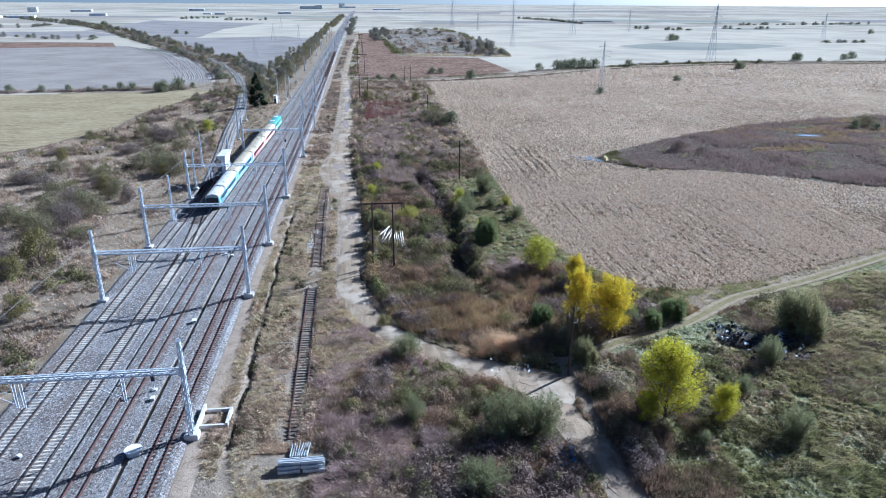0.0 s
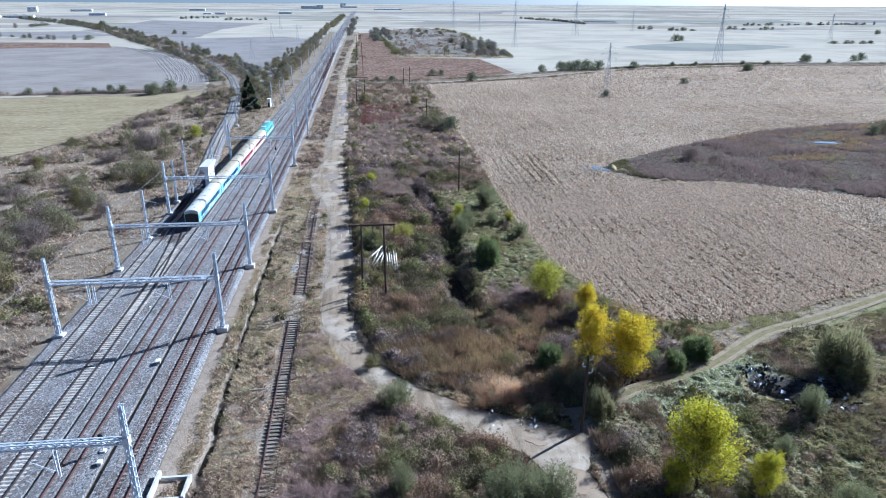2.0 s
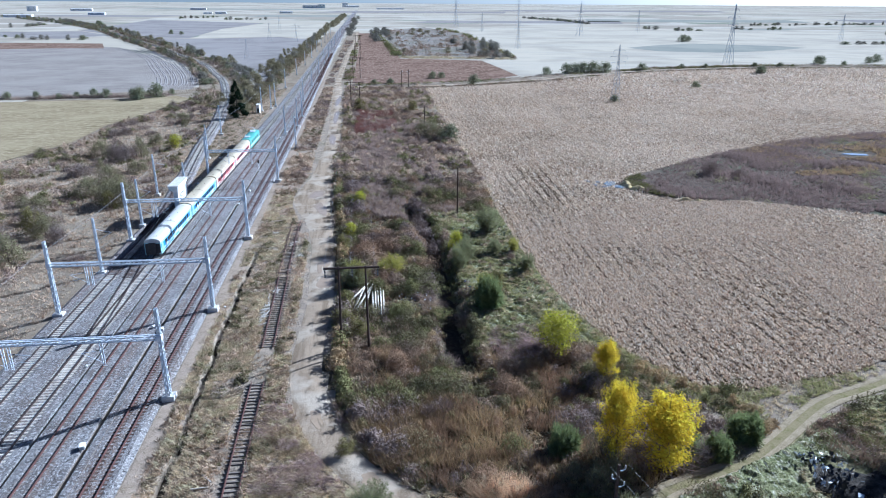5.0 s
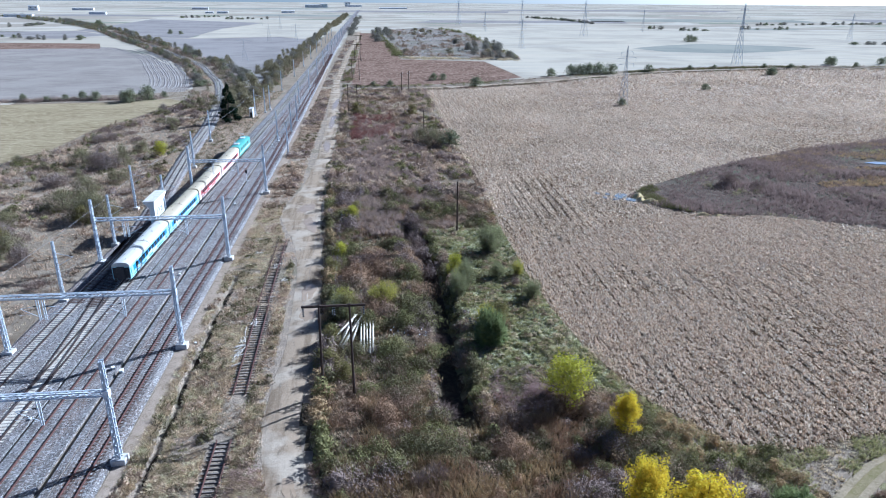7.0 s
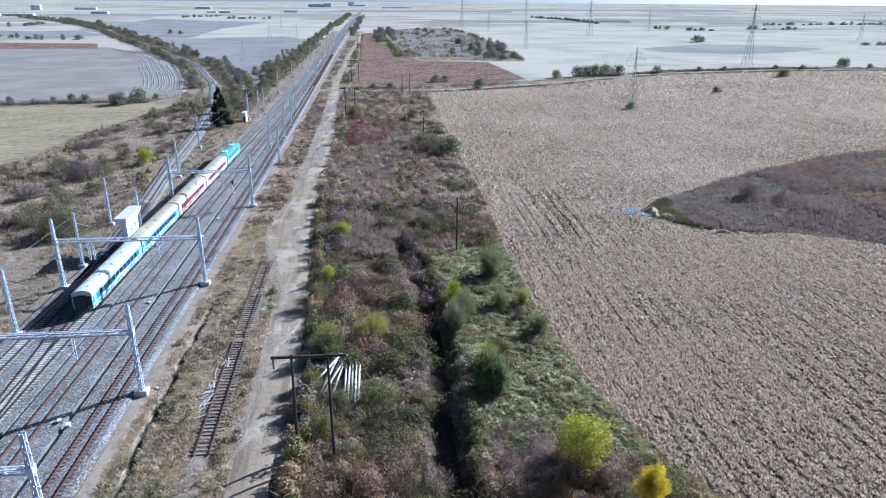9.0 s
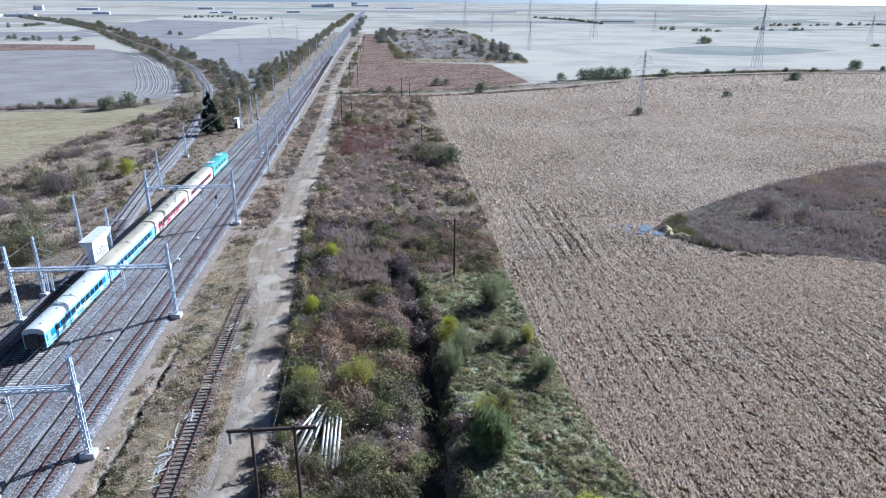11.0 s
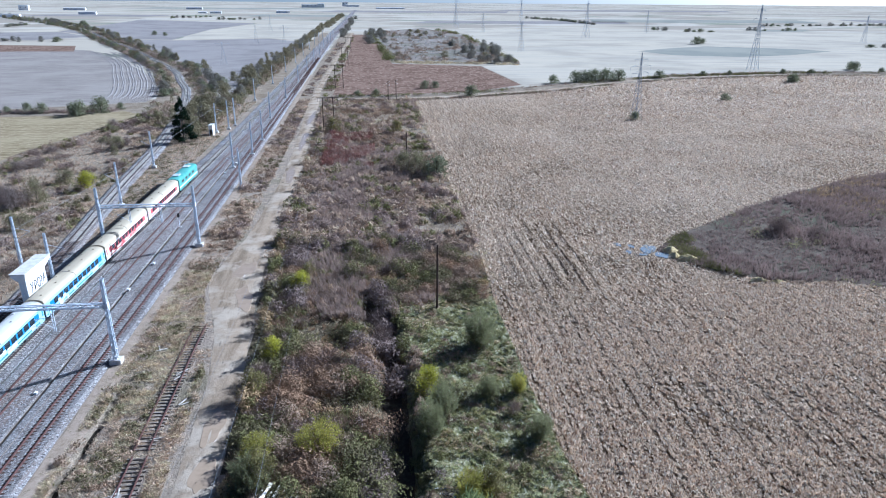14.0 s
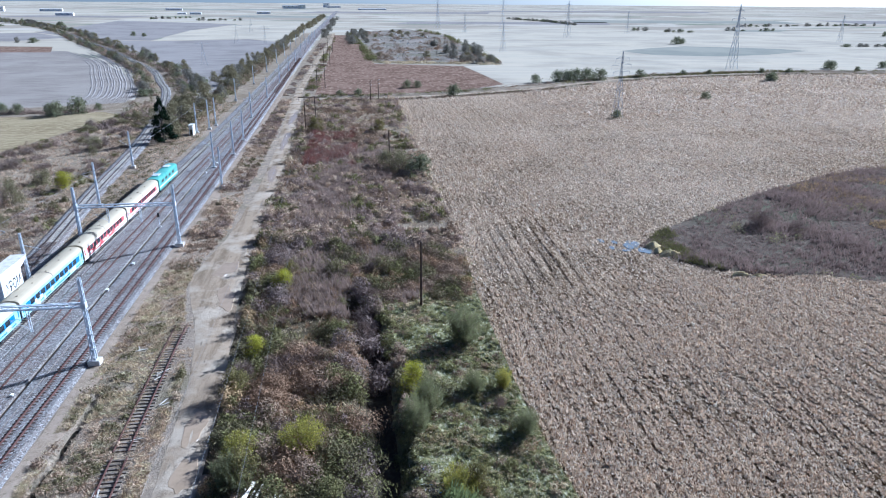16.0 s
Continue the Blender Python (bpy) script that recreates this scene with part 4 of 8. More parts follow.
def coach(y0, x0, L, roof, low, band, label, graffiti=None, last=False, yaw=0.0):
    w, h, drop, z0 = 2.84, 3.95, 0.75, 1.0
    root = thing("railway_coach", label, "railway coach", pose(x0, y0 + L / 2, BED + 0.2, 0, 0, yaw), "coaches of the train")
    body = part("body", coach_body(L, w, h, z0, drop), low, root)
    part("roof", roof_shell(L, w, h, drop), roof, root, "weathered pale curved roof", smooth=False)
    for s in (-1, 1):
        b = Geo().box(s * (w / 2 + 0.006), 0, 2.35, 0.02, L - 0.5, 0.95)
        part("window_band", b, band, body)
        b = Geo().box(s * (w / 2 + 0.006), 0, 1.38, 0.02, L - 0.5, 0.16)
        part("stripe", b, band, body)
        n = 10
        for i in range(n):
            y = -L / 2 + 2.6 + (L - 5.2) * (i + 0.5) / n
            wf = part("window", Geo().box(s * (w / 2 + 0.014), y, 2.4, 0.03, 1.25, 0.82), M_GLASS, body)
        for e in (-1, 1):
            part("door", Geo().box(s * (w / 2 + 0.012), e * (L / 2 - 1.05), 2.05, 0.03, 0.85, 2.0), low if band is not low else M_DARK, body)
    if graffiti:
        r = random.Random(int(y0))
        for i in range(14):
            y = -L / 2 + 3 + (L - 6) * r.random()
            gg = Geo().box(w / 2 + 0.022, y, 1.25 + 0.75 * r.random(), 0.02, 0.4 + 1.0 * r.random(), 0.2 + 0.5 * r.random())
            part("graffiti", gg, graffiti, body)
    for e in (-1, 1):
        bogie = Geo().box(0, e * (L / 2 - 3.6), 0.62, 2.1, 3.2, 0.35)
        for s in (-1, 1):
            bogie.box(s * 1.0, e * (L / 2 - 3.6), 0.55, 0.16, 3.3, 0.4)
        bg = part("bogie", bogie, M_DARK, root, "dark steel bogie")
        for dy in (-1.25, 1.25):
            for s in (-1, 1):
                part("wheel", Geo().tube((s * 0.70, e * (L / 2 - 3.6) + dy, 0.46), (s * 0.83, e * (L / 2 - 3.6) + dy, 0.46), 0.46, n=16), M_DARK, bg)
        gw = Geo().box(0, e * (L / 2 + 0.22), 2.15, 1.15, 0.5, 2.1)
        part("gangway", gw, M_DARK, root, "dark rubber gangway")
        part("end_panel", Geo().box(0, e * (L / 2 + 0.012), 2.1, 2.6, 0.03, 1.9), M_DARK, root)
        for s in (-1, 1):
            part("buffer", Geo().tube((s * 0.87, e * (L / 2), 1.06), (s * 0.87, e * (L / 2 + 0.45), 1.06), 0.09, n=8).tube((s * 0.87, e * (L / 2 + 0.4), 1.06), (s * 0.87, e * (L / 2 + 0.45), 1.06), 0.25, n=12), M_DARK, root)
    part("underframe", Geo().box(0, 0, 0.92, 2.3, L - 0.4, 0.2).box(0, 0, 0.66, 2.0, 5.5, 0.5), M_DARK, root)
    for i in range(9):
        v = Geo().tube((0.45 * (-1) ** i, -L / 2 + 1.6 + i * (L - 3.2) / 8, h - 0.06), (0.45 * (-1) ** i, -L / 2 + 1.6 + i * (L - 3.2) / 8, h + 0.09), 0.14, n=10)
        part("roof_vent", v, roof, root)
    for sy in (-L * 0.02, L * 0.5 - 0.08, -L * 0.5 + 0.08):
        v = Geo().sweep([(0, sy - 0.06, 0), (0, sy + 0.06, 0)], [(-1.44 * math.cos(math.pi * j / 10), h - drop + 0.02 + (drop + 0.005) * math.sin(math.pi * j / 10) ** 0.75) for j in range(11)], False)
        part("roof_rib", v, M_DARK if sy == -L * 0.02 else roof, root)
    return root


def track_at(pts, y):
    P = np.array(smooth_path(pts, 3.0))
    x = float(np.interp(y, P[:, 1], P[:, 0]))
    x2 = float(np.interp(y + 5, P[:, 1], P[:, 0]))
    return x, -math.degrees(math.atan2(x2 - x, 5))


TRAIN_Y, PITCH, CL = 146.0, 22.4, 21.8
for i, (roof, low, band, graf, label) in enumerate([
        (M_ROOFW, M_CYAN, M_BLUE, M_ROOFW, "blue and pale cyan passenger coach with a white roof"),
        (M_ROOFB, M_CYAN, M_BLUE, M_ROOFW, "blue and pale cyan passenger coach with a beige roof"),
        (M_ROOFB, M_CREAM, M_RED, M_RED, "red and cream passenger coach with a beige roof"),
        (M_ROOFB, M_CREAM, M_RED, None, "faded red and cream passenger coach with a beige roof")]):
    y0 = TRAIN_Y + i * PITCH
    x, yaw = track_at(TRACK_2, y0 + CL / 2)
    coach(y0, x, CL, roof, low, band, label, graf, i == 0, yaw)


def loco(y0):
    L = 16.4
    x, yaw = track_at(TRACK_2, y0 + L / 2)
    root = thing("locomotive", "turquoise electric locomotive with a raised pantograph", "locomotive", pose(x, y0 + L / 2, BED + 0.2, 0, 0, yaw))
    body = part("body", coach_body(L, 2.9, 3.9, 1.0, 0.6), M_GREEN, root)
    part("roof", roof_shell(L, 2.9, 3.9, 0.6), M_GREEN, root, "dull turquoise roof")
    for s in (-1, 1):
        part("stripe", Geo().box(s * 1.457, 0, 1.75, 0.02, L - 0.4, 0.3), M_CREAM, body)
        for y in (-5, -2, 1, 4):
            part("grille", Geo().box(s * 1.457, y, 2.7, 0.03, 1.6, 0.6), M_DARK, body)
    for e in (-1, 1):
        part("windscreen", Geo().box(0, e * (L / 2 + 0.01), 2.8, 2.2, 0.03, 0.75), M_GLASS, body)
        bg = part("bogie", Geo().box(0, e * 4.3, 0.6, 2.2, 4.2, 0.6), M_DARK, root)
        for dy in (-1.4, 1.4):
            for s in (-1, 1):
                part("wheel", Geo().tube((s * 0.70, e * 4.3 + dy, 0.55), (s * 0.83, e * 4.3 + dy, 0.55), 0.56, n=16), M_DARK, bg)
    for y in (-4.5, 4.5):
        g = Geo()
        g.box(0, y, 4.0, 1.5, 2.2, 0.1)
        g.bar((-0.6, y - 1, 4.0), (-0.6, y + 0.6, 4.6), 0.06).bar((0.6, y - 1, 4.0), (0.6, y + 0.6, 4.6), 0.06)
        if y > 0:
            g.bar((-0.6, 5.1, 4.6), (0, 4.0, 5.35), 0.06).bar((0.6, 5.1, 4.6), (0, 4.0, 5.35), 0.06).bar((-0.8, 4.0, 5.35), (0.8, 4.0, 5.35), 0.08)
        part("pantograph", g, M_GALV, root)


loco(TRAIN_Y + 4 * PITCH)


# ---- buildings by the line ----
def relay_tower():
    root = thing("relay_tower", "narrow white concrete tower with a flared top and black graffiti", "trackside tower", pose(-36.25, 173.9, 0))
    bm = bmesh.new()
    bmesh.ops.create_cube(bm, size=1, matrix=Matrix.Translation((0, 0, 3.3)) @ Matrix.Diagonal((1.0, 6.0, 6.6, 1)))
    bmesh.ops.bevel(bm, geom=bm.edges[:], offset=0.05, segments=1, affect="EDGES")
    part("shaft", bm, M_WHITE, root)
    g = Geo()
    a, b = [(-0.51, -3.02), (0.51, -3.02), (0.51, 3.02), (-0.51, 3.02)], [(-1.4, -3.1), (0.6, -3.1), (0.6, 4.9), (-1.4, 4.9)]
    g.add([(x, y, 6.2) for x, y in a] + [(x, y, 7.0) for x, y in b] + [(x, y, 7.35) for x, y in b], [(3, 2, 1, 0), (8, 9, 10, 11)] + [(i + k, (i + 1) % 4 + k, (i + 1) % 4 + 4 + k, i + 4 + k) for k in (0, 4) for i in range(4)])
    part("flared_top", g, M_WHITE, root)
    part("roof_slab", Geo().box(-0.4, 0.9, 7.43, 2.2, 8.3, 0.16), M_CONC, root, "weathered grey concrete slab")
    return root


TOWER = relay_tower()


def lettering(text, m, size, mat, parent):
    cu = bpy.data.curves.new("lettering", "FONT")
    cu.body, cu.size, cu.extrude, cu.offset = text, size, 0.006, 0.02
    cu.align_x = "CENTER"
    ob = new("lettering", cu)
    cu.materials.append(mat)
    ob.parent = parent
    ob.matrix_basis = m
    return tagged(ob, "black painted graffiti letters")


WALL = Matrix(((0, 0, 1, 0.505), (1, 0, 0, 0), (0, 1, 0, 0), (0, 0, 0, 1)))
lettering("ХРОМ", Matrix.Translation((0, 0.2, 4.0)) @ WALL @ Matrix.Diagonal((1.0, 1.35, 1, 1)), 1.55, M_PAINT, TOWER)
lettering("МОБЪ", Matrix.Translation((0, 0.0, 2.0)) @ WALL @ Matrix.Diagonal((1.0, 1.35, 1, 1)), 1.35, M_PAINT, TOWER)


def shack(x, y):
    root = thing("trackside_hut", "small pale rendered hut with a flat roof beside the line", "hut", pose(x, y, 0))
    part("shell", Geo().box(0, 0, 1.7, 1.3, 3.4, 3.4), M_WHITE, root)
    part("roof", Geo().box(0, 0, 3.48, 1.6, 3.8, 0.16), M_CONC, root)
    part("door", Geo().box(0, -1.71, 1.1, 0.8, 0.04, 2.0), M_DARK, root)


shack(-40.4, 313.5)


# ---- power poles ----
def h_pole(x0, x1, y, h=12.0):
    root = thing("power_pole", "dark wooden twin pole with a crossarm for power lines", "power pole", pose((x0 + x1) / 2, y, 0), "power poles")
    d = (x1 - x0) / 2
    for s in (-1, 1):
        part("pole", Geo().tube((s * d, 0, -0.3), (s * (d - 0.1), 0, h), 0.17, 0.12, 10), M_POLE, root)
    part("crossarm", Geo().bar((-d - 1.9, 0, h - 0.25), (d + 1.7, 0, h - 0.25), 0.22, 0.26), M_POLE, root)
    for x in (-d - 1.7, 0, d + 1.5):
        g = Geo()
        for k in range(5):
            g.tube((x, 0, h - 0.5 - 0.22 * k), (x, 0, h - 0.62 - 0.22 * k), 0.13, 0.08, 8)
        part("insulator", g, M_DARK, root)
    return root


HP = [(0.4, 4.1, 111.2), (-2.6, 1.2, 317.0), (-4.0, 0.2, 436), (-5.0, -0.8, 560), (-6, -1.8, 680)]
for a, b, y in HP:
    h_pole(a, b, y)
for k in (-1.7, 1.85, 5.2):
    pts = []
    for (a0, b0, ya), (a1, b1, yb) in zip(HP[:2], HP[1:3]):
        pts += sagging((a0 + k - 0.3, ya, 10.5), (a1 + k - 0.3, yb, 10.5), 2.0, 10)
    wire("power_line", pts, 0.008, M_WIRE, "thin dark overhead power line")


def single_pole(x, y, h, arm=True):
    root = thing("utility_pole", "dark slender wooden utility pole standing in scrub", "utility pole", pose(x, y, 0), "utility poles")
    part("pole", Geo().tube((0, 0, -0.3), (0, 0, h), 0.19, 0.13, 10), M_POLE, root)
    if arm:
        for dx, z in ((0.55, h - 0.5), (-0.5, h - 1.3), (0.6, h - 2.1)):
            g = Geo().tube((0, 0, z - 0.1), (dx * 0.6, 0, z - 0.12), 0.035, 0.035, 6).tube((dx * 0.6, 0, z - 0.12), (dx, 0, z), 0.035, 0.035, 6)
            g.tube((dx, 0, z), (dx, 0, z + 0.15), 0.035, 0.035, 6)
            part("bracket", g, M_GALV, root, "curved pale steel bracket")
            part("insulator", Geo().tube((dx, 0, z + 0.12), (dx, 0, z + 0.38), 0.09, 0.06, 8), M_CONC, root)
    return root


single_pole(24.5, 71.8, 9.7)
single_pole(23.8, 169.4, 10.6, False)
single_pole(24.0, 262, 10.0, False)
single_pole(22.2, 386, 9.5)
single_pole(26.0, 392, 9.5)
for dx in (-0.8, 0.8):
    wire("power_line", sagging((24.5 + dx, 71.8, 9.6), (40 + dx, 18, 9.6), 1.0), 0.008, M_WIREP, "thin pale overhead line")


def pylon(x, y, h, w, arms, yaw=0.0):
    root = thing("pylon", "tall lattice steel power pylon in open farmland", "pylon", pose(x, y, 0, 0, 0, yaw), "pylons")
    g = Geo()
    lev = [0, 0.2, 0.36, 0.5, 0.62, 0.72, 0.8, 0.87, 0.94, 1.0]
    wd = lambda t: w * max(0.13, (1 - t) ** 1.25) if t < 0.999 else 0.1
    t0 = None
    th = h * 0.0036
    for t in lev:
        a = wd(t) / 2
        c = [Vector((sx * a, sy * a, t * h)) for sx, sy in ((-1, -1), (1, -1), (1, 1), (-1, 1))]
        if t0:
            for i in range(4):
                g.bar(t0[i], c[i], th)
                g.bar(t0[i], c[(i + 1) % 4], th * 0.6)
                g.bar(t0[(i + 1) % 4], c[i], th * 0.6)
        t0 = c
    part("tower", g, M_PYLON, root)
    for t, ln in arms:
        b = Geo()
        for s in (-1, 1):
            b.bar((0, 0, t * h), (s * ln, 0, t * h), th).bar((0, 0, (t + 0.04) * h), (s * ln, 0, t * h), th * 0.7)
            b.bar((s * ln, 0, t * h), (s * ln, 0, t * h - 1.6), th * 0.5)
        part("crossarm", b, M_PYLON, root)
    return root


ARMS = [(0.70, 4.5), (0.80, 5.5), (0.90, 3.6)]
pylon(273, 521, 42, 5.6, [(0.66, 6.5), (0.78, 8), (0.90, 5)], 30)
pylon(119, 334.7, 25.5, 3.2, ARMS, 25)
pylon(274, 900, 42, 7.0, [(0.66, 6.5), (0.78, 8), (0.90, 5)], 30)
pylon(146, 676, 26, 4.5, ARMS, 25)
pylon(166, 1010, 26, 4.5, ARMS, 25)
pylon(276, 1280, 42, 7, [(0.66, 6.5), (0.78, 8), (0.90, 5)], 30)
pylon(150, 1180, 42, 7, [(0.66, 6.5), (0.78, 8), (0.90, 5)], 30)
pylon(390, 1000, 30, 5, ARMS, 25)
pylon(560, 800, 30, 5, ARMS, 25)
pylon(-86, 566, 15, 4.5, [(0.95, 5)], 10)
pylon(-100, 800, 18, 5, [(0.95, 6)], 10)
pylon(-118, 1040, 20, 5, [(0.95, 6)], 10)
pylon(-72, 800, 18, 3, ARMS, 10)

# ---- trackside things ----
R0 = random.Random(17)

def bevelled(sx, sy, sz, off=0.03, z0=0.0):
    bm = bmesh.new()
    bmesh.ops.create_cube(bm, size=1, matrix=Matrix.Translation((0, 0, z0 + sz / 2)) @ Matrix.Diagonal((sx, sy, sz, 1)))
    bmesh.ops.bevel(bm, geom=bm.edges[:], offset=off, segments=2, affect="EDGES")
    return bm


def point_machine():
    root = thing("trackside_box", "small pale equipment box on the ballast between tracks", "equipment box", group="trackside boxes")
    part("case", bevelled(0.75, 1.1, 0.55, 0.06), M_CONC, root)
    part("lid", bevelled(0.85, 1.2, 0.12, 0.04, 0.55), M_WHITE, root)
    return root


box0 = point_machine()
for i, (x, y, s, rz) in enumerate([(-26.0, 91.3, 0.9, 12), (-26.2, 71.1, 1.0, 5), (-36.8, 61.6, 0.8, 60), (-26.6, 119, 0.9, 30), (-25.3, 118.1, 1.0, 10), (-32.0, 108.6, 0.55, 0), (-25.3, 180, 1.0, 0), (-24.6, 191.3, 0.9, 0), (-37.0, 163.5, 1.0, 80), (-37.4, 186.5, 1.0, 10), (-38.6, 199, 1.0, 0), (-25.0, 256.7, 1.0, 0), (-24.0, 267.5, 1.1, 0), (-18.0, 125.6, 0.55, 40), (-26.3, 150, 0.7, 0)]):
    m = pose(x, y, BED if x < -20 else 0, 0, 0, rz) @ Matrix.Diagonal((0.8 * s, 0.8 * s, 0.8 * s, 1))
    if i:
        copy_thing(box0, m)
    else:
        box0.matrix_basis = m


def round_pit():
    root = thing("cable_pit", "round white manhole cover on a concrete ring in ballast", "manhole", pose(-25.3, 61.0, BED - 0.05))
    part("ring", Geo().tube((0, 0, 0), (0, 0, 0.55), 0.75, 0.72, 20), M_CONC, root)
    part("cover", Geo().tube((0, 0, 0.55), (0, 0, 0.63), 0.9, 0.88, 20), M_WHITE, root)


round_pit()
g = Geo()
trough_path = [(p[0], p[1], BED) for p in smooth_path([(-24.6, -40), (-24.5, 60), (-24.55, 125), (-24.2, 180), (-24.2, 235)], 4)]
g.sweep(trough_path, [(-0.03, 0.0), (0.03, 0.0), (0.03, 0.05), (-0.03, 0.05)])
tagged(part("cable_trough", g, M_OLD_SL), "long pale concrete cable trough beside the track", "cable trough")


def signal_post(x, y, h=3.2):
    root = thing("signal_post", "short dark signal post with a small lamp head", "signal", pose(x, y, BED))
    part("post", Geo().tube((0, 0, -0.05), (0, 0, h), 0.07, 0.06, 8), M_GALV, root)
    part("head", bevelled(0.45, 0.3, 0.9, 0.05, h - 0.9), M_DARK, root)
    part("foot", bevelled(0.6, 0.6, 0.3, 0.03, -0.1), M_CONC, root)


signal_post(-26.6, 73.2, 2.2)
signal_post(-29.4 + 4.0, 212, 3.0)


def concrete_beam(L, s=0.34):
    """A channel-shaped precast piece."""
    g = Geo()
    t = 0.08
    pr = [(-s / 2, 0), (s / 2, 0), (s / 2, s), (s / 2 - t, s), (s / 2 - t, t), (-s / 2 + t, t), (-s / 2 + t, s), (-s / 2, s)]
    n = len(pr)
    g.add([(e * L / 2, u, w) for e in (-1, 1) for u, w in pr], [tuple(range(n)), tuple(range(2 * n - 1, n - 1, -1))] + [(i, (i + 1) % n, n + (i + 1) % n, n + i) for i in range(n)])
    return g


M_GREYCONC = material("grey_precast_concrete", (0.52, 0.53, 0.54), [((0.38, 0.39, 0.40), 1.5, 0.45, 0.7)], 0.85, vary=0.12)
ME_CHAN = mesh_of("concrete_channel", concrete_beam(2.2), M_GREYCONC)
# stack of precast channels: rows across, and a second stack that lies along the track
n = 0
for k in range(3):
    for j in range(4 - k):
        for cx in (-9.0, -6.6):
            o = new("concrete_channel", ME_CHAN)
            o.matrix_basis = pose(cx + 0.1 * R0.uniform(-1, 1), 56.6 + 0.42 * j + 0.2 * k, 0.02 + 0.36 * k, 0, 0, R0.uniform(-3, 3))
            tagged(o, "grey precast concrete channel lying in a stack", "concrete channel", "stacked channels")
for j in range(4):
    o = new("concrete_channel", ME_CHAN)
    o.matrix_basis = pose(-8.9 + 0.5 * j, 59.9, 0.05, 0, 0, 84 + R0.uniform(-4, 4))
    tagged(o, "pale precast concrete channel lying in a row", "concrete channel", "stacked channels")


def pit_frame():
    root = thing("inspection_pit", "low open concrete pit kerb half sunk in grass", "concrete pit", pose(-18.2, 66.6, 0))
    part("kerb", Geo().box(-1.55, 0, 0.3, 0.28, 5.0, 0.8), M_CONC, root)
    part("kerb", Geo().box(1.55, 0.1, 0.25, 0.28, 3.2, 0.7), M_CONC, root)
    part("kerb", Geo().box(0, -1.5, 0.2, 2.9, 0.26, 0.6), M_CONC, root)
    part("kerb", Geo().box(0.1, 1.7, 0.2, 2.7, 0.26, 0.5), M_CONC, root)


pit_frame()


def stored_post(x, y, z, L, yaw, pitch):
    root = new("concrete_post", ME_POST)
    root.matrix_basis = pose(x, y, z, pitch, 0, yaw) @ Matrix.Diagonal((1, L / 8, 1, 1))
    tagged(root, "long white concrete pole lying in a heap", "concrete pole", "stored poles")


pp = Geo().tube((0, -4, 0), (0, 4, 0), 0.17, 0.11, 10)
M_OLDPOST = material("weathered_cream_concrete", (0.66, 0.60, 0.50), [((0.36, 0.32, 0.26), 1.6, 0.45, 0.68)], 0.85, vary=0.15)
ME_POST = mesh_of("concrete_post", pp, M_OLDPOST, True)
for i in range(5):
    stored_post(2.5 + 0.33 * i + R0.uniform(-0.06, 0.06), 125.8 + R0.uniform(-0.6, 0.6), 0.45 + 0.4 * (i % 2), R0.uniform(8.2, 9.4), -14 + R0.uniform(-5, 5), R0.uniform(0.5, 4))
for i in range(5):
    stored_post(4.75 + 0.42 * i, 125.4 + R0.uniform(-0.5, 0.5), 0.45 + 0.12 * (i % 2), R0.uniform(9.3, 10.6), R0.uniform(-2, 2) - 1, R0.uniform(0.5, 2.0))
stored_post(2.2, 126.4, 0.95, 8.6, -26, 3)

# loose pale slats and planks beside the siding
ME_SLAT = mesh_of("loose_plank", rounded_bar(1.3, 0.15, 0.1, 0.02), M_PLANK)
for i in range(34):
    t = R0.random()
    o = new("loose_plank", ME_SLAT)
    o.matrix_basis = pose(-11.6 + R0.uniform(-0.5, 0.5) + (0.6 if t > 0.8 else 0), 117.5 + 15 * t, 0.08 + R0.uniform(0, 0.12), R0.uniform(-6, 6), R0.uniform(-8, 8), R0.uniform(20, 110))
    tagged(o, "weathered pale plank lying in dry grass", "plank", "loose planks")
for x, y, rz, s in [(-10.6, 152.5, 60, 1.0), (-10.9, 153.3, 100, 0.9), (-10.3, 154.0, 50, 1.2), (-9.5, 140, 20, 1.1), (-8.6, 147, 70, 1.3), (-8.3, 146.5, 40, 0.8), (-14.6, 160, 30, 1.2), (-15.0, 160.4, 110, 1.4), (-12.3, 82, 60, 1.6), (-12.5, 84, 10, 1.2), (-12.1, 85.4, 130, 1.5)]:
    o = new("loose_plank", ME_SLAT)
    o.matrix_basis = pose(x, y, 0.1, 0, 4, rz) @ Matrix.Diagonal((s, 1, 1, 1))
    tagged(o, "weathered pale plank lying in dry grass", "plank", "loose planks")


# ---- rubbish tip, puddles, pool ----
def heap(name, x, y, w, d, h, mat, label, seed):
    g = Geo()
    n, m = 22, 9
    r = random.Random(seed)
    vs = [(0, 0, h)]
    for j in range(1, m):
        t = j / (m - 1)
        for i in range(n):
            a = 6.28319 * i / n
            k = 1 + 0.25 * math.sin(3 * a + seed) + 0.12 * math.sin(7 * a)
            vs.append((math.cos(a) * w * t * k, math.sin(a) * d * t * k, h * (1 - t ** 1.4) + (r.uniform(-0.12, 0.12) if j < m - 1 else -0.3)))
    fs = [(0, 1 + i, 1 + (i + 1) % n) for i in range(n)]
    fs += [(1 + (j - 1) * n + i, 1 + (j - 1) * n + (i + 1) % n, 1 + j * n + (i + 1) % n, 1 + j * n + i)[::-1] for j in range(1, m - 1) for i in range(n)]
    g.add(vs, fs)
    o = part(name, g, mat, smooth=True)
    o.location = (x, y, float(ground_h(x, y)))
    return tagged(o, label, "heap")


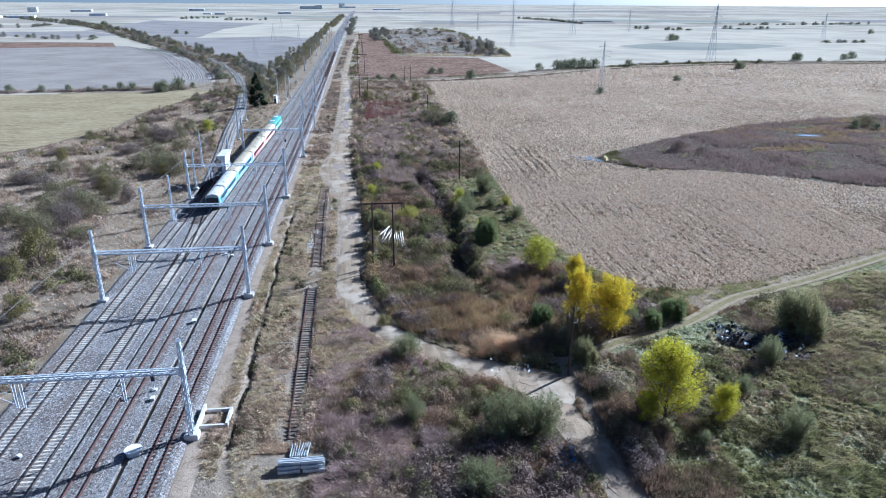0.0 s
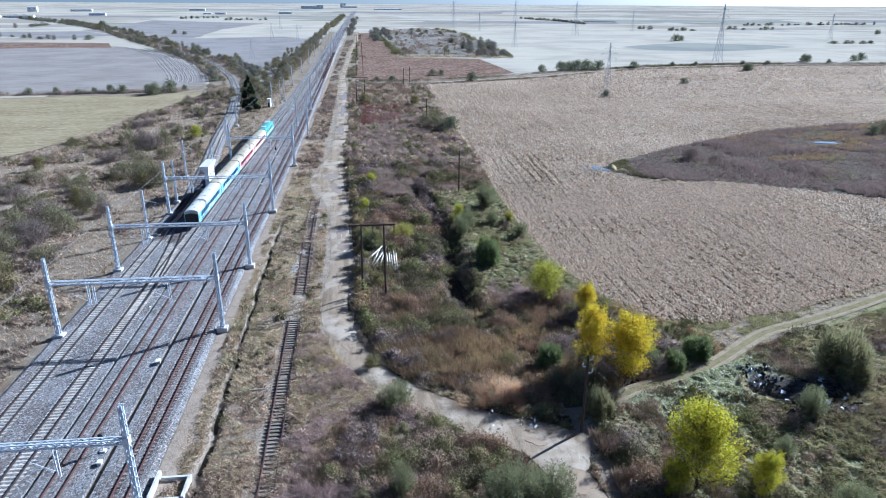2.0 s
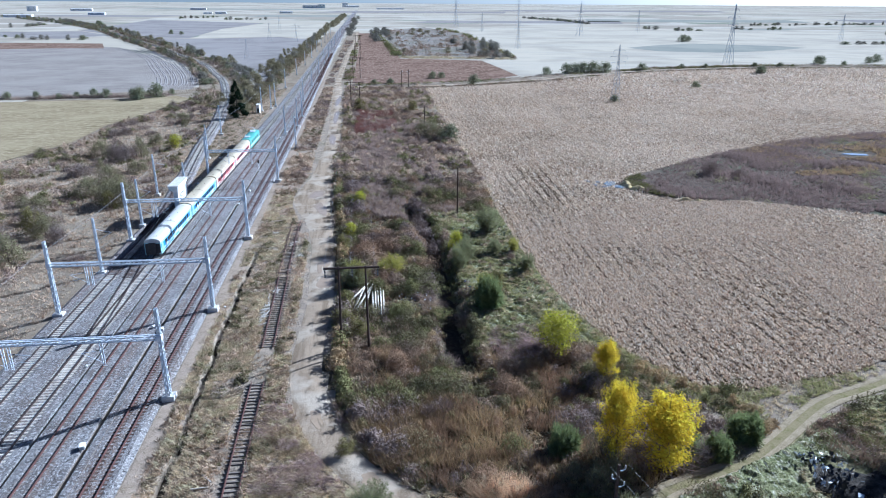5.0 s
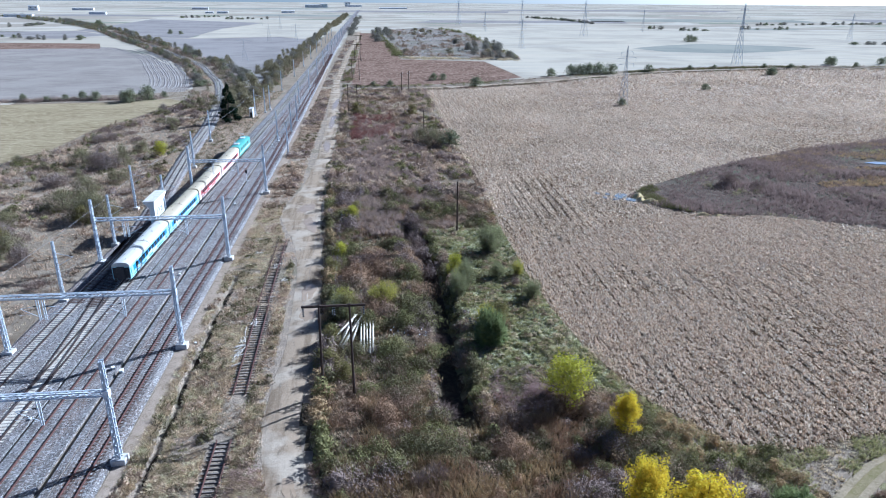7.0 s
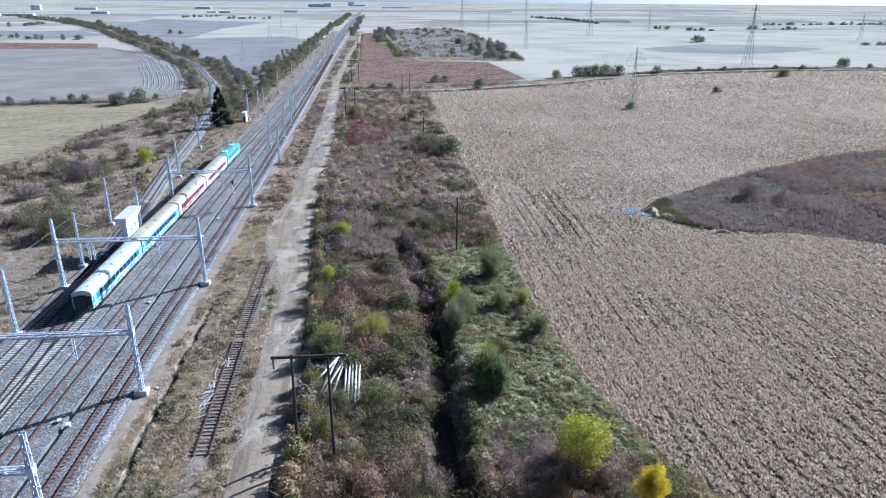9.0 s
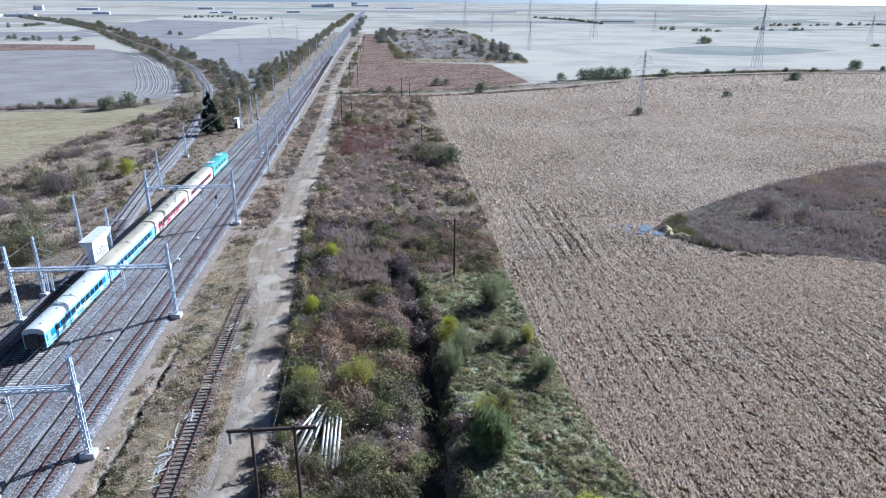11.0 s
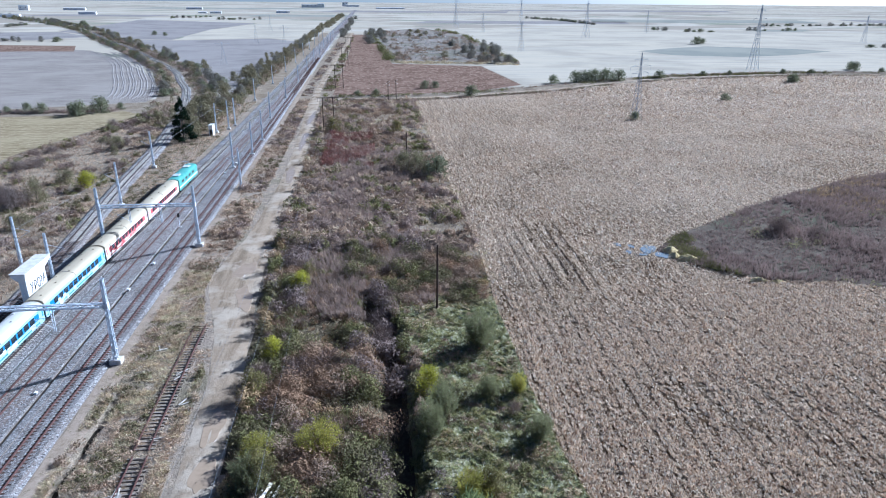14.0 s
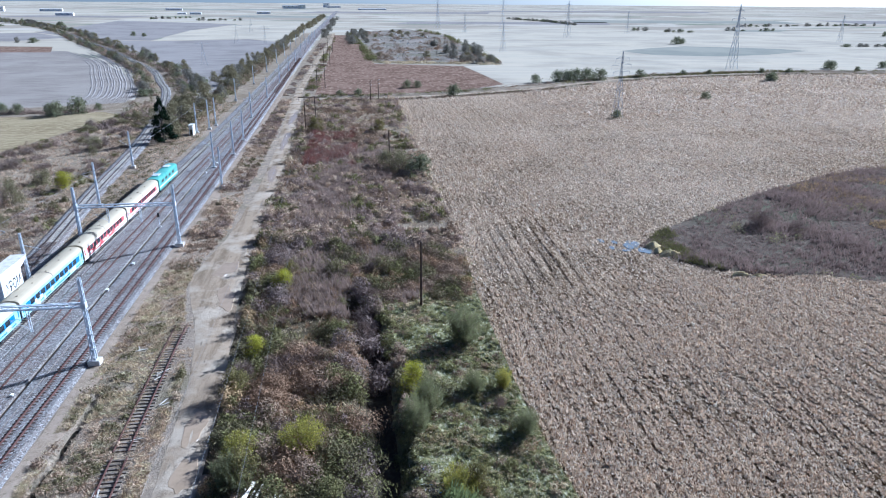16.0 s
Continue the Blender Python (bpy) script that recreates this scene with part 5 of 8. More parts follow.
M_HEAP = material("dark_rubbish_soil", (0.07, 0.062, 0.055), [((0.14, 0.12, 0.10), 1.2, 0.45, 0.65), ((0.03, 0.028, 0.028), 2.5, 0.5, 0.7)], 0.9, bump=[(4.0, 0.25), (14, 0.08)])
heap("dump_mound", 53.4, 76.2, 6.2, 5.0, 1.2, M_HEAP, "dark mound of dumped rubbish and soil", 1)
heap("dump_mound", 19.5, 55.0, 1.8, 2.4, 0.7, M_HEAP, "small dark mound of dumped rubbish", 4)
heap("dump_mound", 21.0, 128.0, 1.7, 2.4, 0.6, M_HEAP, "dumped rubbish beside a ditch", 6)


def scraps(n, box, mats, seed, size=0.3, label="torn plastic and rubble scraps on a rubbish heap"):
    r = np.random.default_rng(seed)
    for mt, share in mats:
        k = int(n * share)
        c = np.stack([box[0] + (box[1] - box[0]) * r.random(k), box[2] + (box[3] - box[2]) * r.random(k), box[4] + (box[5] - box[4]) * r.random(k)], 1)
        u, v = r.normal(size=(k, 3)), r.normal(size=(k, 3))
        u /= np.linalg.norm(u, axis=1)[:, None]
        v /= np.linalg.norm(v, axis=1)[:, None]
        s = size * (0.4 + r.random((k, 1)))
        tagged(new("litter_scraps", quad_mesh("litter_scraps", np.stack([c - u * s, c - v * s, c + u * s, c + v * s * 0.8], 1), mt)), label, "litter", kind="stuff")


M_BAG = material("white_plastic", (0.72, 0.73, 0.75), rough=0.4, vary=0.2, island=True)
M_BLUEBAG = material("blue_plastic", (0.10, 0.30, 0.62), rough=0.4)
M_BLACKBAG = material("black_plastic", (0.03, 0.03, 0.035), rough=0.35)
scraps(170, (48.2, 52.4, 77.2, 82.4, 0.4, 1.1), [(M_BAG, 0.4), (M_BLACKBAG, 0.5)], 5, 0.26)
scraps(260, (48.5, 58, 71.5, 79, 0.25, 1.2), [(M_BLACKBAG, 0.95), (M_BAG, 0.05)], 6)
scraps(70, (18.3, 20.4, 53.5, 57, 0.4, 0.8), [(M_BLUEBAG, 0.7), (M_BAG, 0.3)], 7, 0.26)
scraps(26, (19.3, 22.5, 126.0, 131.0, 0.3, 0.7), [(M_BAG, 0.6), (M_BLUEBAG, 0.25)], 8, 0.16)
scraps(60, (9, 14, 120, 128, 0.2, 0.5), [(M_BAG, 0.7)], 9, 0.14, "white litter scattered among dry weeds")
scraps(40, (14, 20, 72, 78, 0.2, 0.6), [(M_BAG, 0.7)], 10, 0.2, "white litter scattered beside the road")

M_MUD = material("wet_brown_puddle", (0.36, 0.265, 0.178), [((0.32, 0.235, 0.155), 0.8, 0.45, 0.6)], 0.25, spec=0.5)
M_WATER = material("pale_blue_water", (0.20, 0.22, 0.23), rough=0.05, spec=0.8)


def puddle(name, x, y, w, d, mat, z, seed, label, rz=0.0):
    g = Geo()
    n = 28
    vs = [(0, 0, 0)] + [(math.cos(a) * w * k, math.sin(a) * d * k, 0) for a, k in ((6.28319 * i / n, 1 + 0.22 * math.sin(2 * 6.28319 * i / n + seed) + 0.12 * math.sin(5 * 6.28319 * i / n + 2 * seed)) for i in range(n))]
    vs += [(x * 1.06, y * 1.06, -0.09) for x, y, _ in vs[1:]]
    g.add(vs, [(0, 1 + i, 1 + (i + 1) % n) for i in range(n)] + [(1 + i, 1 + n + i, 1 + n + (i + 1) % n, 1 + (i + 1) % n) for i in range(n)])
    o = part(name, g, mat)
    o.matrix_basis = pose(x, y, z, 0, 0, rz)
    return tagged(o, label, "puddle")


for i, (x, y, w, d, rz) in enumerate([(-3.9, 141.5, 1.1, 3.2, 4), (-3.3, 133.5, 1.0, 3.0, -2), (-6.4, 176, 1.3, 4.5, 6), (23.6, 51.5, 1.3, 1.8, 0), (21.8, 64, 1.3, 1.9, 30), (19.0, 70.6, 1.1, 0.7, 150), (4.2, 83.6, 1.3, 0.8, 140), (-1.9, 94.5, 0.7, 1.6, 20), (-8.2, 188, 1.4, 4.0, -8), (-7.6, 255, 1.0, 9, 0), (-8.2, 300, 1.2, 12, 0), (-9.0, 345, 1.2, 14, 0)]):
    puddle("puddle", x, y, w, d, M_MUD, 0.122, i * 1.7, "shallow muddy puddle on a dirt road", rz)
for i, (x, y, w, d) in enumerate([(66.6, 191.8, 1.6, 2.0), (68.2, 188.4, 1.2, 1.8), (63.8, 193.6, 0.7, 0.8), (62.2, 190.4, 0.7, 0.9), (64.4, 189.0, 0.8, 0.6), (61.6, 194.6, 0.6, 0.8)]):
    puddle("pool", x, y, w, d, M_WATER, 0.2, i * 2.1, "small pool of water at the field hollow")

puddle("pool", 155, 219, 3.6, 1.6, M_WATER, 0.2, 3.3, "dark pool of water among reeds")

M_SEDGEBANK = material("bleached_sedge", (0.64, 0.51, 0.27), [((0.48, 0.36, 0.17), 1.2, 0.45, 0.62), ((0.72, 0.60, 0.36), 5.0, 0.5, 0.66, (1, 0.3, 1))], 0.9, bump=[(4.0, 0.2), (12.0, 0.08)])
# low sedge banks at the pool
for x, y, w, d, h in [(70.2, 190.0, 1.6, 1.3, 1.3), (71.6, 186.0, 2.4, 1.0, 1.1), (70.0, 187.6, 1.1, 0.9, 1.0), (79.4, 175.2, 1.9, 0.9, 0.9), (82.4, 174.4, 1.5, 0.7, 0.6)]:
    heap("sedge_bank", x, y, w, d, h, M_SEDGEBANK, "pale yellow sedge bank at a wet hollow", int(x))


# ---- distance ----
def far_building(x, y, w, d, h, mat, label, roof=0.0):
    root = thing("warehouse", label, "building", pose(x, y, 0, 0, 0, 8), "distant buildings")
    part("shell", Geo().box(0, 0, h / 2, w, d, h), mat, root)
    g = Geo()
    g.add([(-w / 2 - 0.5, -d / 2 - 0.5, h), (w / 2 + 0.5, -d / 2 - 0.5, h), (w / 2 + 0.5, d / 2 + 0.5, h), (-w / 2 - 0.5, d / 2 + 0.5, h), (-w / 2 - 0.5, 0, h + roof + 1), (w / 2 + 0.5, 0, h + roof + 1)], [(0, 1, 5, 4), (2, 3, 4, 5), (0, 4, 3), (1, 2, 5), (0, 3, 2, 1)])
    part("roof", g, M_CONC, root)
    for i in range(max(2, int(w / 14))):
        part("window", Geo().box(-w / 2 + (i + 0.5) * w / max(2, int(w / 14)), -d / 2 - 0.1, h * 0.62, 3, 0.3, h * 0.14), M_GLASS, root)


for x, y, w, d, h in [(-735, 1628, 64, 30, 11), (-800, 1640, 40, 30, 9), (-648, 1832, 44, 30, 12), (-384, 1982, 34, 26, 11), (-420, 1990, 26, 26, 8), (-222, 2068, 42, 30, 12), (96, 2790, 125, 40, 10), (-225, 3000, 75, 30, 26), (-180, 3010, 30, 30, 34), (-95, 3370, 30, 24, 44), (-60, 3300, 70, 30, 16), (-560, 2500, 60, 30, 14), (-860, 2300, 70, 30, 14), (-980, 2250, 30, 30, 30)]:
    far_building(x, y, w * 0.85, d * 0.5, h * 0.45, M_WHITE, "distant white warehouse on the plain")

# overgrown tip beyond the cross road
TIP = [(31, 582), (24, 752), (11, 1017), (95, 1147), (131, 948), (124, 736), (121, 563)]
M_TIP = material("overgrown_tip_ground", (0.27, 0.225, 0.19), [((0.19, 0.17, 0.13), 0.03, 0.42, 0.58), ((0.40, 0.38, 0.35), 0.09, 0.57, 0.70), ((0.12, 0.11, 0.09), 0.15, 0.56, 0.7)], 0.85, bump=[(0.4, 0.8)])
field("overgrown_tip", TIP, 0.1, M_TIP, "overgrown dumping ground with pale rubble and shrubs", "waste ground")
scraps(520, (40, 112, 600, 1000, 0.2, 1.3), [(M_PLANK, 0.7), (M_CONC, 0.3)], 12, 0.8, "pale rubble scattered on a dumping ground")

# ---- vegetation ----
def leaf_cloud(r, n, shells, size):
    """n loose leaf triangles in a cloud of overlapping lobes (cx, cy, cz, rx, ry, rz), more of them near the skin."""
    shells = np.array(shells)
    vol = shells[:, 3] * shells[:, 4] * shells[:, 5]
    k = r.choice(len(shells), n, p=vol ** 0.7 / (vol ** 0.7).sum())
    d = r.normal(size=(n, 3))
    d /= np.linalg.norm(d, axis=1)[:, None]
    rad = r.random(n) ** 0.42
    c = shells[k, :3] + d * rad[:, None] * shells[k, 3:6]
    face = d + 0.55 * r.normal(size=(n, 3)) + np.array([0, 0, 0.25])
    u = np.cross(face, r.normal(size=(n, 3)))
    u /= np.linalg.norm(u, axis=1)[:, None]
    v = np.cross(face, u)
    v /= np.linalg.norm(v, axis=1)[:, None]
    s = size * (0.6 + 0.8 * r.random(n))[:, None]
    return np.stack([c - u * s * 0.6, c + u * s * 0.7, c + v * s], 1)


def lobes(r, n, w, h, base=0.15, top=0.5):
    """Lobes that fill a crown w wide and h high."""
    out = []
    for i in range(n):
        t = (i + r.random()) / n
        z = h * (base + (1 - base) * t)
        spread = w * 0.5 * (1 - (1 - top) * t) * 0.9 * max(0.25, np.sin(np.pi * min(1, 0.22 + 0.78 * t))) ** 0.5
        a, q = r.random() * 6.283, np.sqrt(r.random())
        s = w * (0.20 + 0.14 * r.random()) * (1 - 0.35 * t)
        out.append((np.cos(a) * q * spread, np.sin(a) * q * spread, min(z, h - s * 0.9), s, s, s * (0.9 + 0.5 * r.random())))
    return out


def twigs(r, n, w, h, size=0.035, spread=1.0):
    """Short thin twigs that reach up and out all through a rounded crown."""
    d = r.normal(size=(n, 3))
    d /= np.linalg.norm(d, axis=1)[:, None]
    q = r.random((n, 1)) ** 0.45
    base = d * q * np.array([w * 0.42, w * 0.42, h * 0.42]) * spread + np.array([0, 0, h * 0.42])
    base[:, 2] *= 0.9
    way = d * np.array([0.6, 0.6, 0.2]) + np.array([0, 0, 0.55]) + r.normal(size=(n, 3)) * 0.35
    way /= np.linalg.norm(way, axis=1)[:, None]
    tip = base + way * h * (0.14 + 0.2 * r.random((n, 1)))
    tip[:, 2] = np.maximum(tip[:, 2], 0.1)
    sd = r.normal(size=(n, 3))
    sd /= np.linalg.norm(sd, axis=1)[:, None]
    return np.stack([base - sd * size, base + sd * size, tip], 1)


def reeds(r, n, w, h, size):
    """Upright stems that fan out a little from the ground."""
    a, q = r.random(n) * 6.283, np.sqrt(r.random(n)) * w * 0.42
    base = np.stack([np.cos(a) * q, np.sin(a) * q, 0 * a], 1)
    tip = base * 1.18 + r.normal(size=(n, 3)) * 0.18
    tip[:, 2] = h * (0.55 + 0.45 * r.random(n)) * (1 - 0.4 * (q / (w * 0.42)) ** 3)
    mid = base + (tip - base) * (0.3 * r.random((n, 1)))
    sd = r.normal(size=(n, 3))
    sd[:, 2] = 0
    sd /= np.linalg.norm(sd, axis=1)[:, None]
    return np.stack([mid - sd * size, mid + sd * size, tip], 1)


def limbs(r, h, trunk_r, n, reach, straight=0.75, sides=6):
    g = Geo()
    g.tube((0, 0, -0.2), (0.1, 0.05, h * straight * 0.5), trunk_r, trunk_r * 0.7, sides)
    g.tube((0.1, 0.05, h * straight * 0.5), (0.0, 0.1, h * straight), trunk_r * 0.7, trunk_r * 0.3, sides)
    for i in range(n):
        z = h * (0.12 + 0.6 * i / n)
        a = i * 2.4 + r.random()
        L = reach * (0.6 + 0.5 * r.random()) * (1 - 0.4 * i / n)
        p = Vector((0.05, 0.05, z))
        m = p + Vector((math.cos(a) * L * 0.5, math.sin(a) * L * 0.5, L * 0.5))
        q = m + Vector((math.cos(a) * L * 0.45, math.sin(a) * L * 0.45, L * 0.55))
        g.tube(p, m, trunk_r * 0.4, trunk_r * 0.22, sides - 2).tube(m, q, trunk_r * 0.22, trunk_r * 0.07, 3)
    return g


def foliage(name, ramp, trans=0.35, gain=1.0):
    ramp = [tuple(min(0.8, v * gain * k) for v, k in zip(c, (1.055, 0.985, 0.97))) for c in ramp]
    mean = [sum(c[i] for c in ramp) / len(ramp) for i in range(3)]
    ramp = [tuple(0.55 * v + 0.45 * q for v, q in zip(c, mean)) for c in ramp]
    return material(name, ramp[0], [(tuple(0.4 * v for v in mean), 0.45, 0.5, 0.66, (1, 1, 1), 0.7), (tuple(min(0.8, 1.7 * v) for v in mean), 0.8, 0.52, 0.68, (1, 1, 1), 0.6)], ramp=ramp, island=True, rough=0.9, spec=0.06, trans=trans)


F_YELLOW = foliage("yellow_autumn_leaves", [(0.62, 0.58, 0.04), (0.72, 0.66, 0.05), (0.34, 0.38, 0.06), (0.68, 0.60, 0.04), (0.22, 0.27, 0.06)], 0.45)
F_GOLD = foliage("golden_autumn_leaves", [(0.73, 0.57, 0.035), (0.78, 0.64, 0.045), (0.56, 0.45, 0.035), (0.70, 0.58, 0.05)], 0.45)
F_LIME = foliage("yellow_green_leaves", [(0.46, 0.46, 0.05), (0.36, 0.39, 0.06), (0.54, 0.51, 0.06), (0.27, 0.30, 0.06)], 0.5)
F_DARK = foliage("dark_green_leaves", [(0.06, 0.08, 0.032), (0.095, 0.115, 0.048), (0.045, 0.058, 0.026), (0.13, 0.14, 0.06)], 0.4, 2.48)
F_GREY = foliage("grey_green_leaves", [(0.145, 0.148, 0.07), (0.195, 0.19, 0.095), (0.10, 0.10, 0.05), (0.235, 0.215, 0.115)], 0.38, 1.75)
F_OLIVE = foliage("olive_leaves", [(0.12, 0.125, 0.05), (0.17, 0.155, 0.06), (0.20, 0.165, 0.07), (0.08, 0.085, 0.035)], 0.35, 1.4)
F_TWIG = foliage("bare_brown_twigs", [(0.15, 0.115, 0.095), (0.21, 0.165, 0.14), (0.10, 0.075, 0.06), (0.25, 0.205, 0.175)], 0.15, 1.27)
F_RUST = foliage("russet_weeds", [(0.195, 0.135, 0.085), (0.25, 0.175, 0.11), (0.135, 0.092, 0.06), (0.29, 0.21, 0.135)], 0.22, 1.4)
F_ORANGE = foliage("orange_dry_reeds", [(0.66, 0.44, 0.26), (0.76, 0.54, 0.35), (0.48, 0.30, 0.16), (0.74, 0.56, 0.39)], 0.4, 1.1)
F_STRAW = foliage("straw_grass", [(0.42, 0.35, 0.235), (0.52, 0.44, 0.31), (0.32, 0.265, 0.17), (0.25, 0.225, 0.125)], 0.3, 1.5)
F_GREEN = foliage("green_grass", [(0.20, 0.21, 0.085), (0.27, 0.265, 0.12), (0.15, 0.16, 0.07), (0.38, 0.345, 0.20)], 0.35, 1.4)
F_CEDAR = foliage("dark_conifer_needles", [(0.015, 0.026, 0.016), (0.022, 0.036, 0.02), (0.01, 0.018, 0.012)], 0.1)
F_REEDBED = foliage("purple_brown_reeds", [(0.165, 0.127, 0.11), (0.21, 0.165, 0.14), (0.115, 0.088, 0.075), (0.27, 0.215, 0.18)], 0.3, 1.4)


def make_tree(name, label, category, seed, w, h, leaf, n, size, lob, trunk_r=0.2, base=0.15, top=0.5, twig=0, group="", boughs=10):
    r = np.random.default_rng(seed)
    root = thing(name, label, category, group=group)
    part("trunk", limbs(random.Random(seed), h, trunk_r, boughs, w * 0.4), M_BARK, root)
    tris = leaf_cloud(r, n, lobes(r, lob, w, h, base, top), size)
    tris[..., 2] = np.maximum(tris[..., 2], 0.05)
    part("crown", tri_mesh("crown", tris, leaf), leaf, root)
    if twig:
        part("branchwork", tri_mesh("branchwork", twigs(r, twig, w, h), F_TWIG), F_TWIG, root)
    return root


def place(proto, spots):
    """The first spot takes the proto itself; the rest take copies."""
    for i, (x, y, sx, sz, rz) in enumerate(spots):
        m = pose(x, y, float(ground_h(x, y)) - 0.03, 0, 0, rz) @ Matrix.Diagonal((sx, sx, sz, 1))
        if i == 0:
            first = m
        else:
            copy_thing(proto, m)
    proto.matrix_basis = first


def make_brush(name, label, seed, w, h, leaf, n, thick):
    """A feathery shrub: fine leafy shoots that fan up and out from the base."""
    r = np.random.default_rng(seed)
    root = thing(name, label, "bush")
    part("trunk", limbs(random.Random(seed), h * 0.8, 0.1, 9, w * 0.4), M_BARK, root)
    k = 15
    ca, cr = np.arange(k) * 2.4 + r.random(k), np.sqrt((np.arange(k) + 0.3) / k) * w * 0.36
    ch, cw = h * (1.0 - 0.6 * (cr / (w * 0.32)) ** 1.5 * r.random(k)), w * (0.15 + 0.09 * r.random(k))
    i = r.integers(0, k, n)
    d = r.normal(size=(n, 3))
    d /= np.linalg.norm(d, axis=1)[:, None]
    rad = (0.25 + 0.75 * r.random(n) ** 0.5) * (1 + 0.2 * r.normal(size=n))
    tip = d * rad[:, None] * np.stack([cw[i], cw[i], ch[i] * 0.5], 1)
    tip[:, :2] *= 0.55 + 0.45 * np.clip((d[:, 2:] + 1) / 0.9, 0, 1)
    tip += np.stack([np.cos(ca[i]) * cr[i], np.sin(ca[i]) * cr[i], ch[i] * 0.48], 1)
    way = d * np.array([0.7, 0.7, 0.4]) + np.array([0, 0, 0.6]) + r.normal(size=(n, 3)) * 0.22
    way /= np.linalg.norm(way, axis=1)[:, None]
    foot = tip - way * h * (0.08 + 0.12 * r.random((n, 1)))
    foot[:, 2], tip[:, 2] = np.maximum(foot[:, 2], 0.05), np.maximum(tip[:, 2], 0.1)
    sd = np.cross(way, r.normal(size=(n, 3)))
    sd /= np.linalg.norm(sd, axis=1)[:, None]
    part("crown", tri_mesh("crown", np.stack([foot - sd * thick, foot + sd * thick, tip], 1), leaf), leaf, root)
    return root


def make_poplar(label, seed, w, h, leaf, n, size, bare_low=0.0):
    """Boughs that rise steeply from a slim trunk, each with its own sleeve of leaves, thinner low down."""
    r = np.random.default_rng(seed)
    root = thing("poplar_tree", label, "tree")
    g = Geo()
    g.tube((0, 0, -0.2), (0.1, 0.0, h * 0.45), 0.17, 0.11, 8).tube((0.1, 0, h * 0.45), (0, 0.1, h * 0.93), 0.11, 0.02, 6)
    sh = [(0, 0.1, h * 0.86, 0.10 * w, 0.10 * w, 0.13 * h)]
    for i in range(30):
        t = (i + r.random()) / 30
        a = i * 2.4 + 0.5 * r.random()
        z0 = h * (0.03 + 0.71 * t)
        reach = w * 0.40 * (0.6 + 0.45 * r.random()) * (1 - 0.6 * t ** 1.5)
        rise = reach * (1.0 + 0.8 * r.random())
        p = Vector((0.08, 0.03, z0))
        q = p + Vector((math.cos(a) * reach, math.sin(a) * reach, rise))
        q.z = min(q.z, h * 0.97)
        m = p.lerp(q, 0.5) + Vector((math.cos(a), math.sin(a), 0)) * reach * 0.1
        g.tube(p, m, 0.05, 0.03, 4).tube(m, q, 0.03, 0.01, 3)
        for k in (0.4, 0.62, 0.82, 1.0):
            if t < bare_low and r.random() < 0.3:
                continue
            c = p.lerp(q, k)
            rad = w * (0.085 + 0.05 * r.random()) * (1.15 - 0.35 * k)
            sh.append((c.x + 0.2 * r.normal(), c.y + 0.2 * r.normal(), c.z + 0.15 * r.normal(), rad, rad, rad * 1.5))
    part("trunk", g, M_BARK, root)
    part("crown", tri_mesh("crown", leaf_cloud(r, n, sh, size), leaf), leaf, root)
    part("branchwork", tri_mesh("branchwork", twigs(r, 350, w * 0.9, h * 0.9), F_TWIG), F_TWIG, root)
    return root


# tall yellow poplars: spots of x, y, width scale, height scale, turn
poplar = make_poplar("young poplar with bright yellow autumn leaves", 3, 8.2, 11.4, F_YELLOW, 15000, 0.145)
place(poplar, [(32.5, 61.1, 1.15, 1.0, 0), (38.9, 59.9, 0.55, 0.52, 60), (30.2, 60.6, 0.5, 0.42, 30)])
golden = make_poplar("young poplar with deep golden autumn leaves and a thin lower crown", 4, 8.0, 11.4, F_GOLD, 14000, 0.15, 0.4)
place(golden, [(33.4, 81.6, 1.12, 0.87, 120), (29.4, 84.0, 0.7, 0.93, 220), (33.7, 99.7, 0.55, 0.52, 20)])
lime = make_tree("willow_bush", "rounded shrub with yellow-green autumn leaves", "bush", 5, 6.4, 6.8, F_LIME, 4000, 0.18, 26, 0.1, 0.22, 0.85, 450)
place(lime, [(29.1, 106.9, 1.0, 0.95, 0), (20.3, 145.1, 0.46, 0.72, 40), (2.2, 179, 0.55, 0.5, 100), (0.7, 156.8, 0.5, 0.45, 130), (-56, 245, 0.7, 0.7, 20)])
green = make_brush("dark_bush", "dense dark green feathery shrub standing in grass", 8, 4.0, 6.4, F_DARK, 7000, 0.05)
place(green, [(22.7, 121.9, 1.2, 0.97, 0), (45, 86.3, 1.1, 0.55, 200), (24.5, 86, 0.95, 0.6, 30), (36.8, 84.5, 1.1, 0.6, 80), (40.5, 83.6, 0.8, 0.5, 300)])
grey = make_brush("grey_bush", "feathery grey-green shrub of fine upright shoots", 11, 6.4, 6.2, F_GREY, 9000, 0.045)
place(grey, [(61, 79.3, 1.25, 1.3, 40), (27.5, 74.5, 0.6, 0.7, 10)])


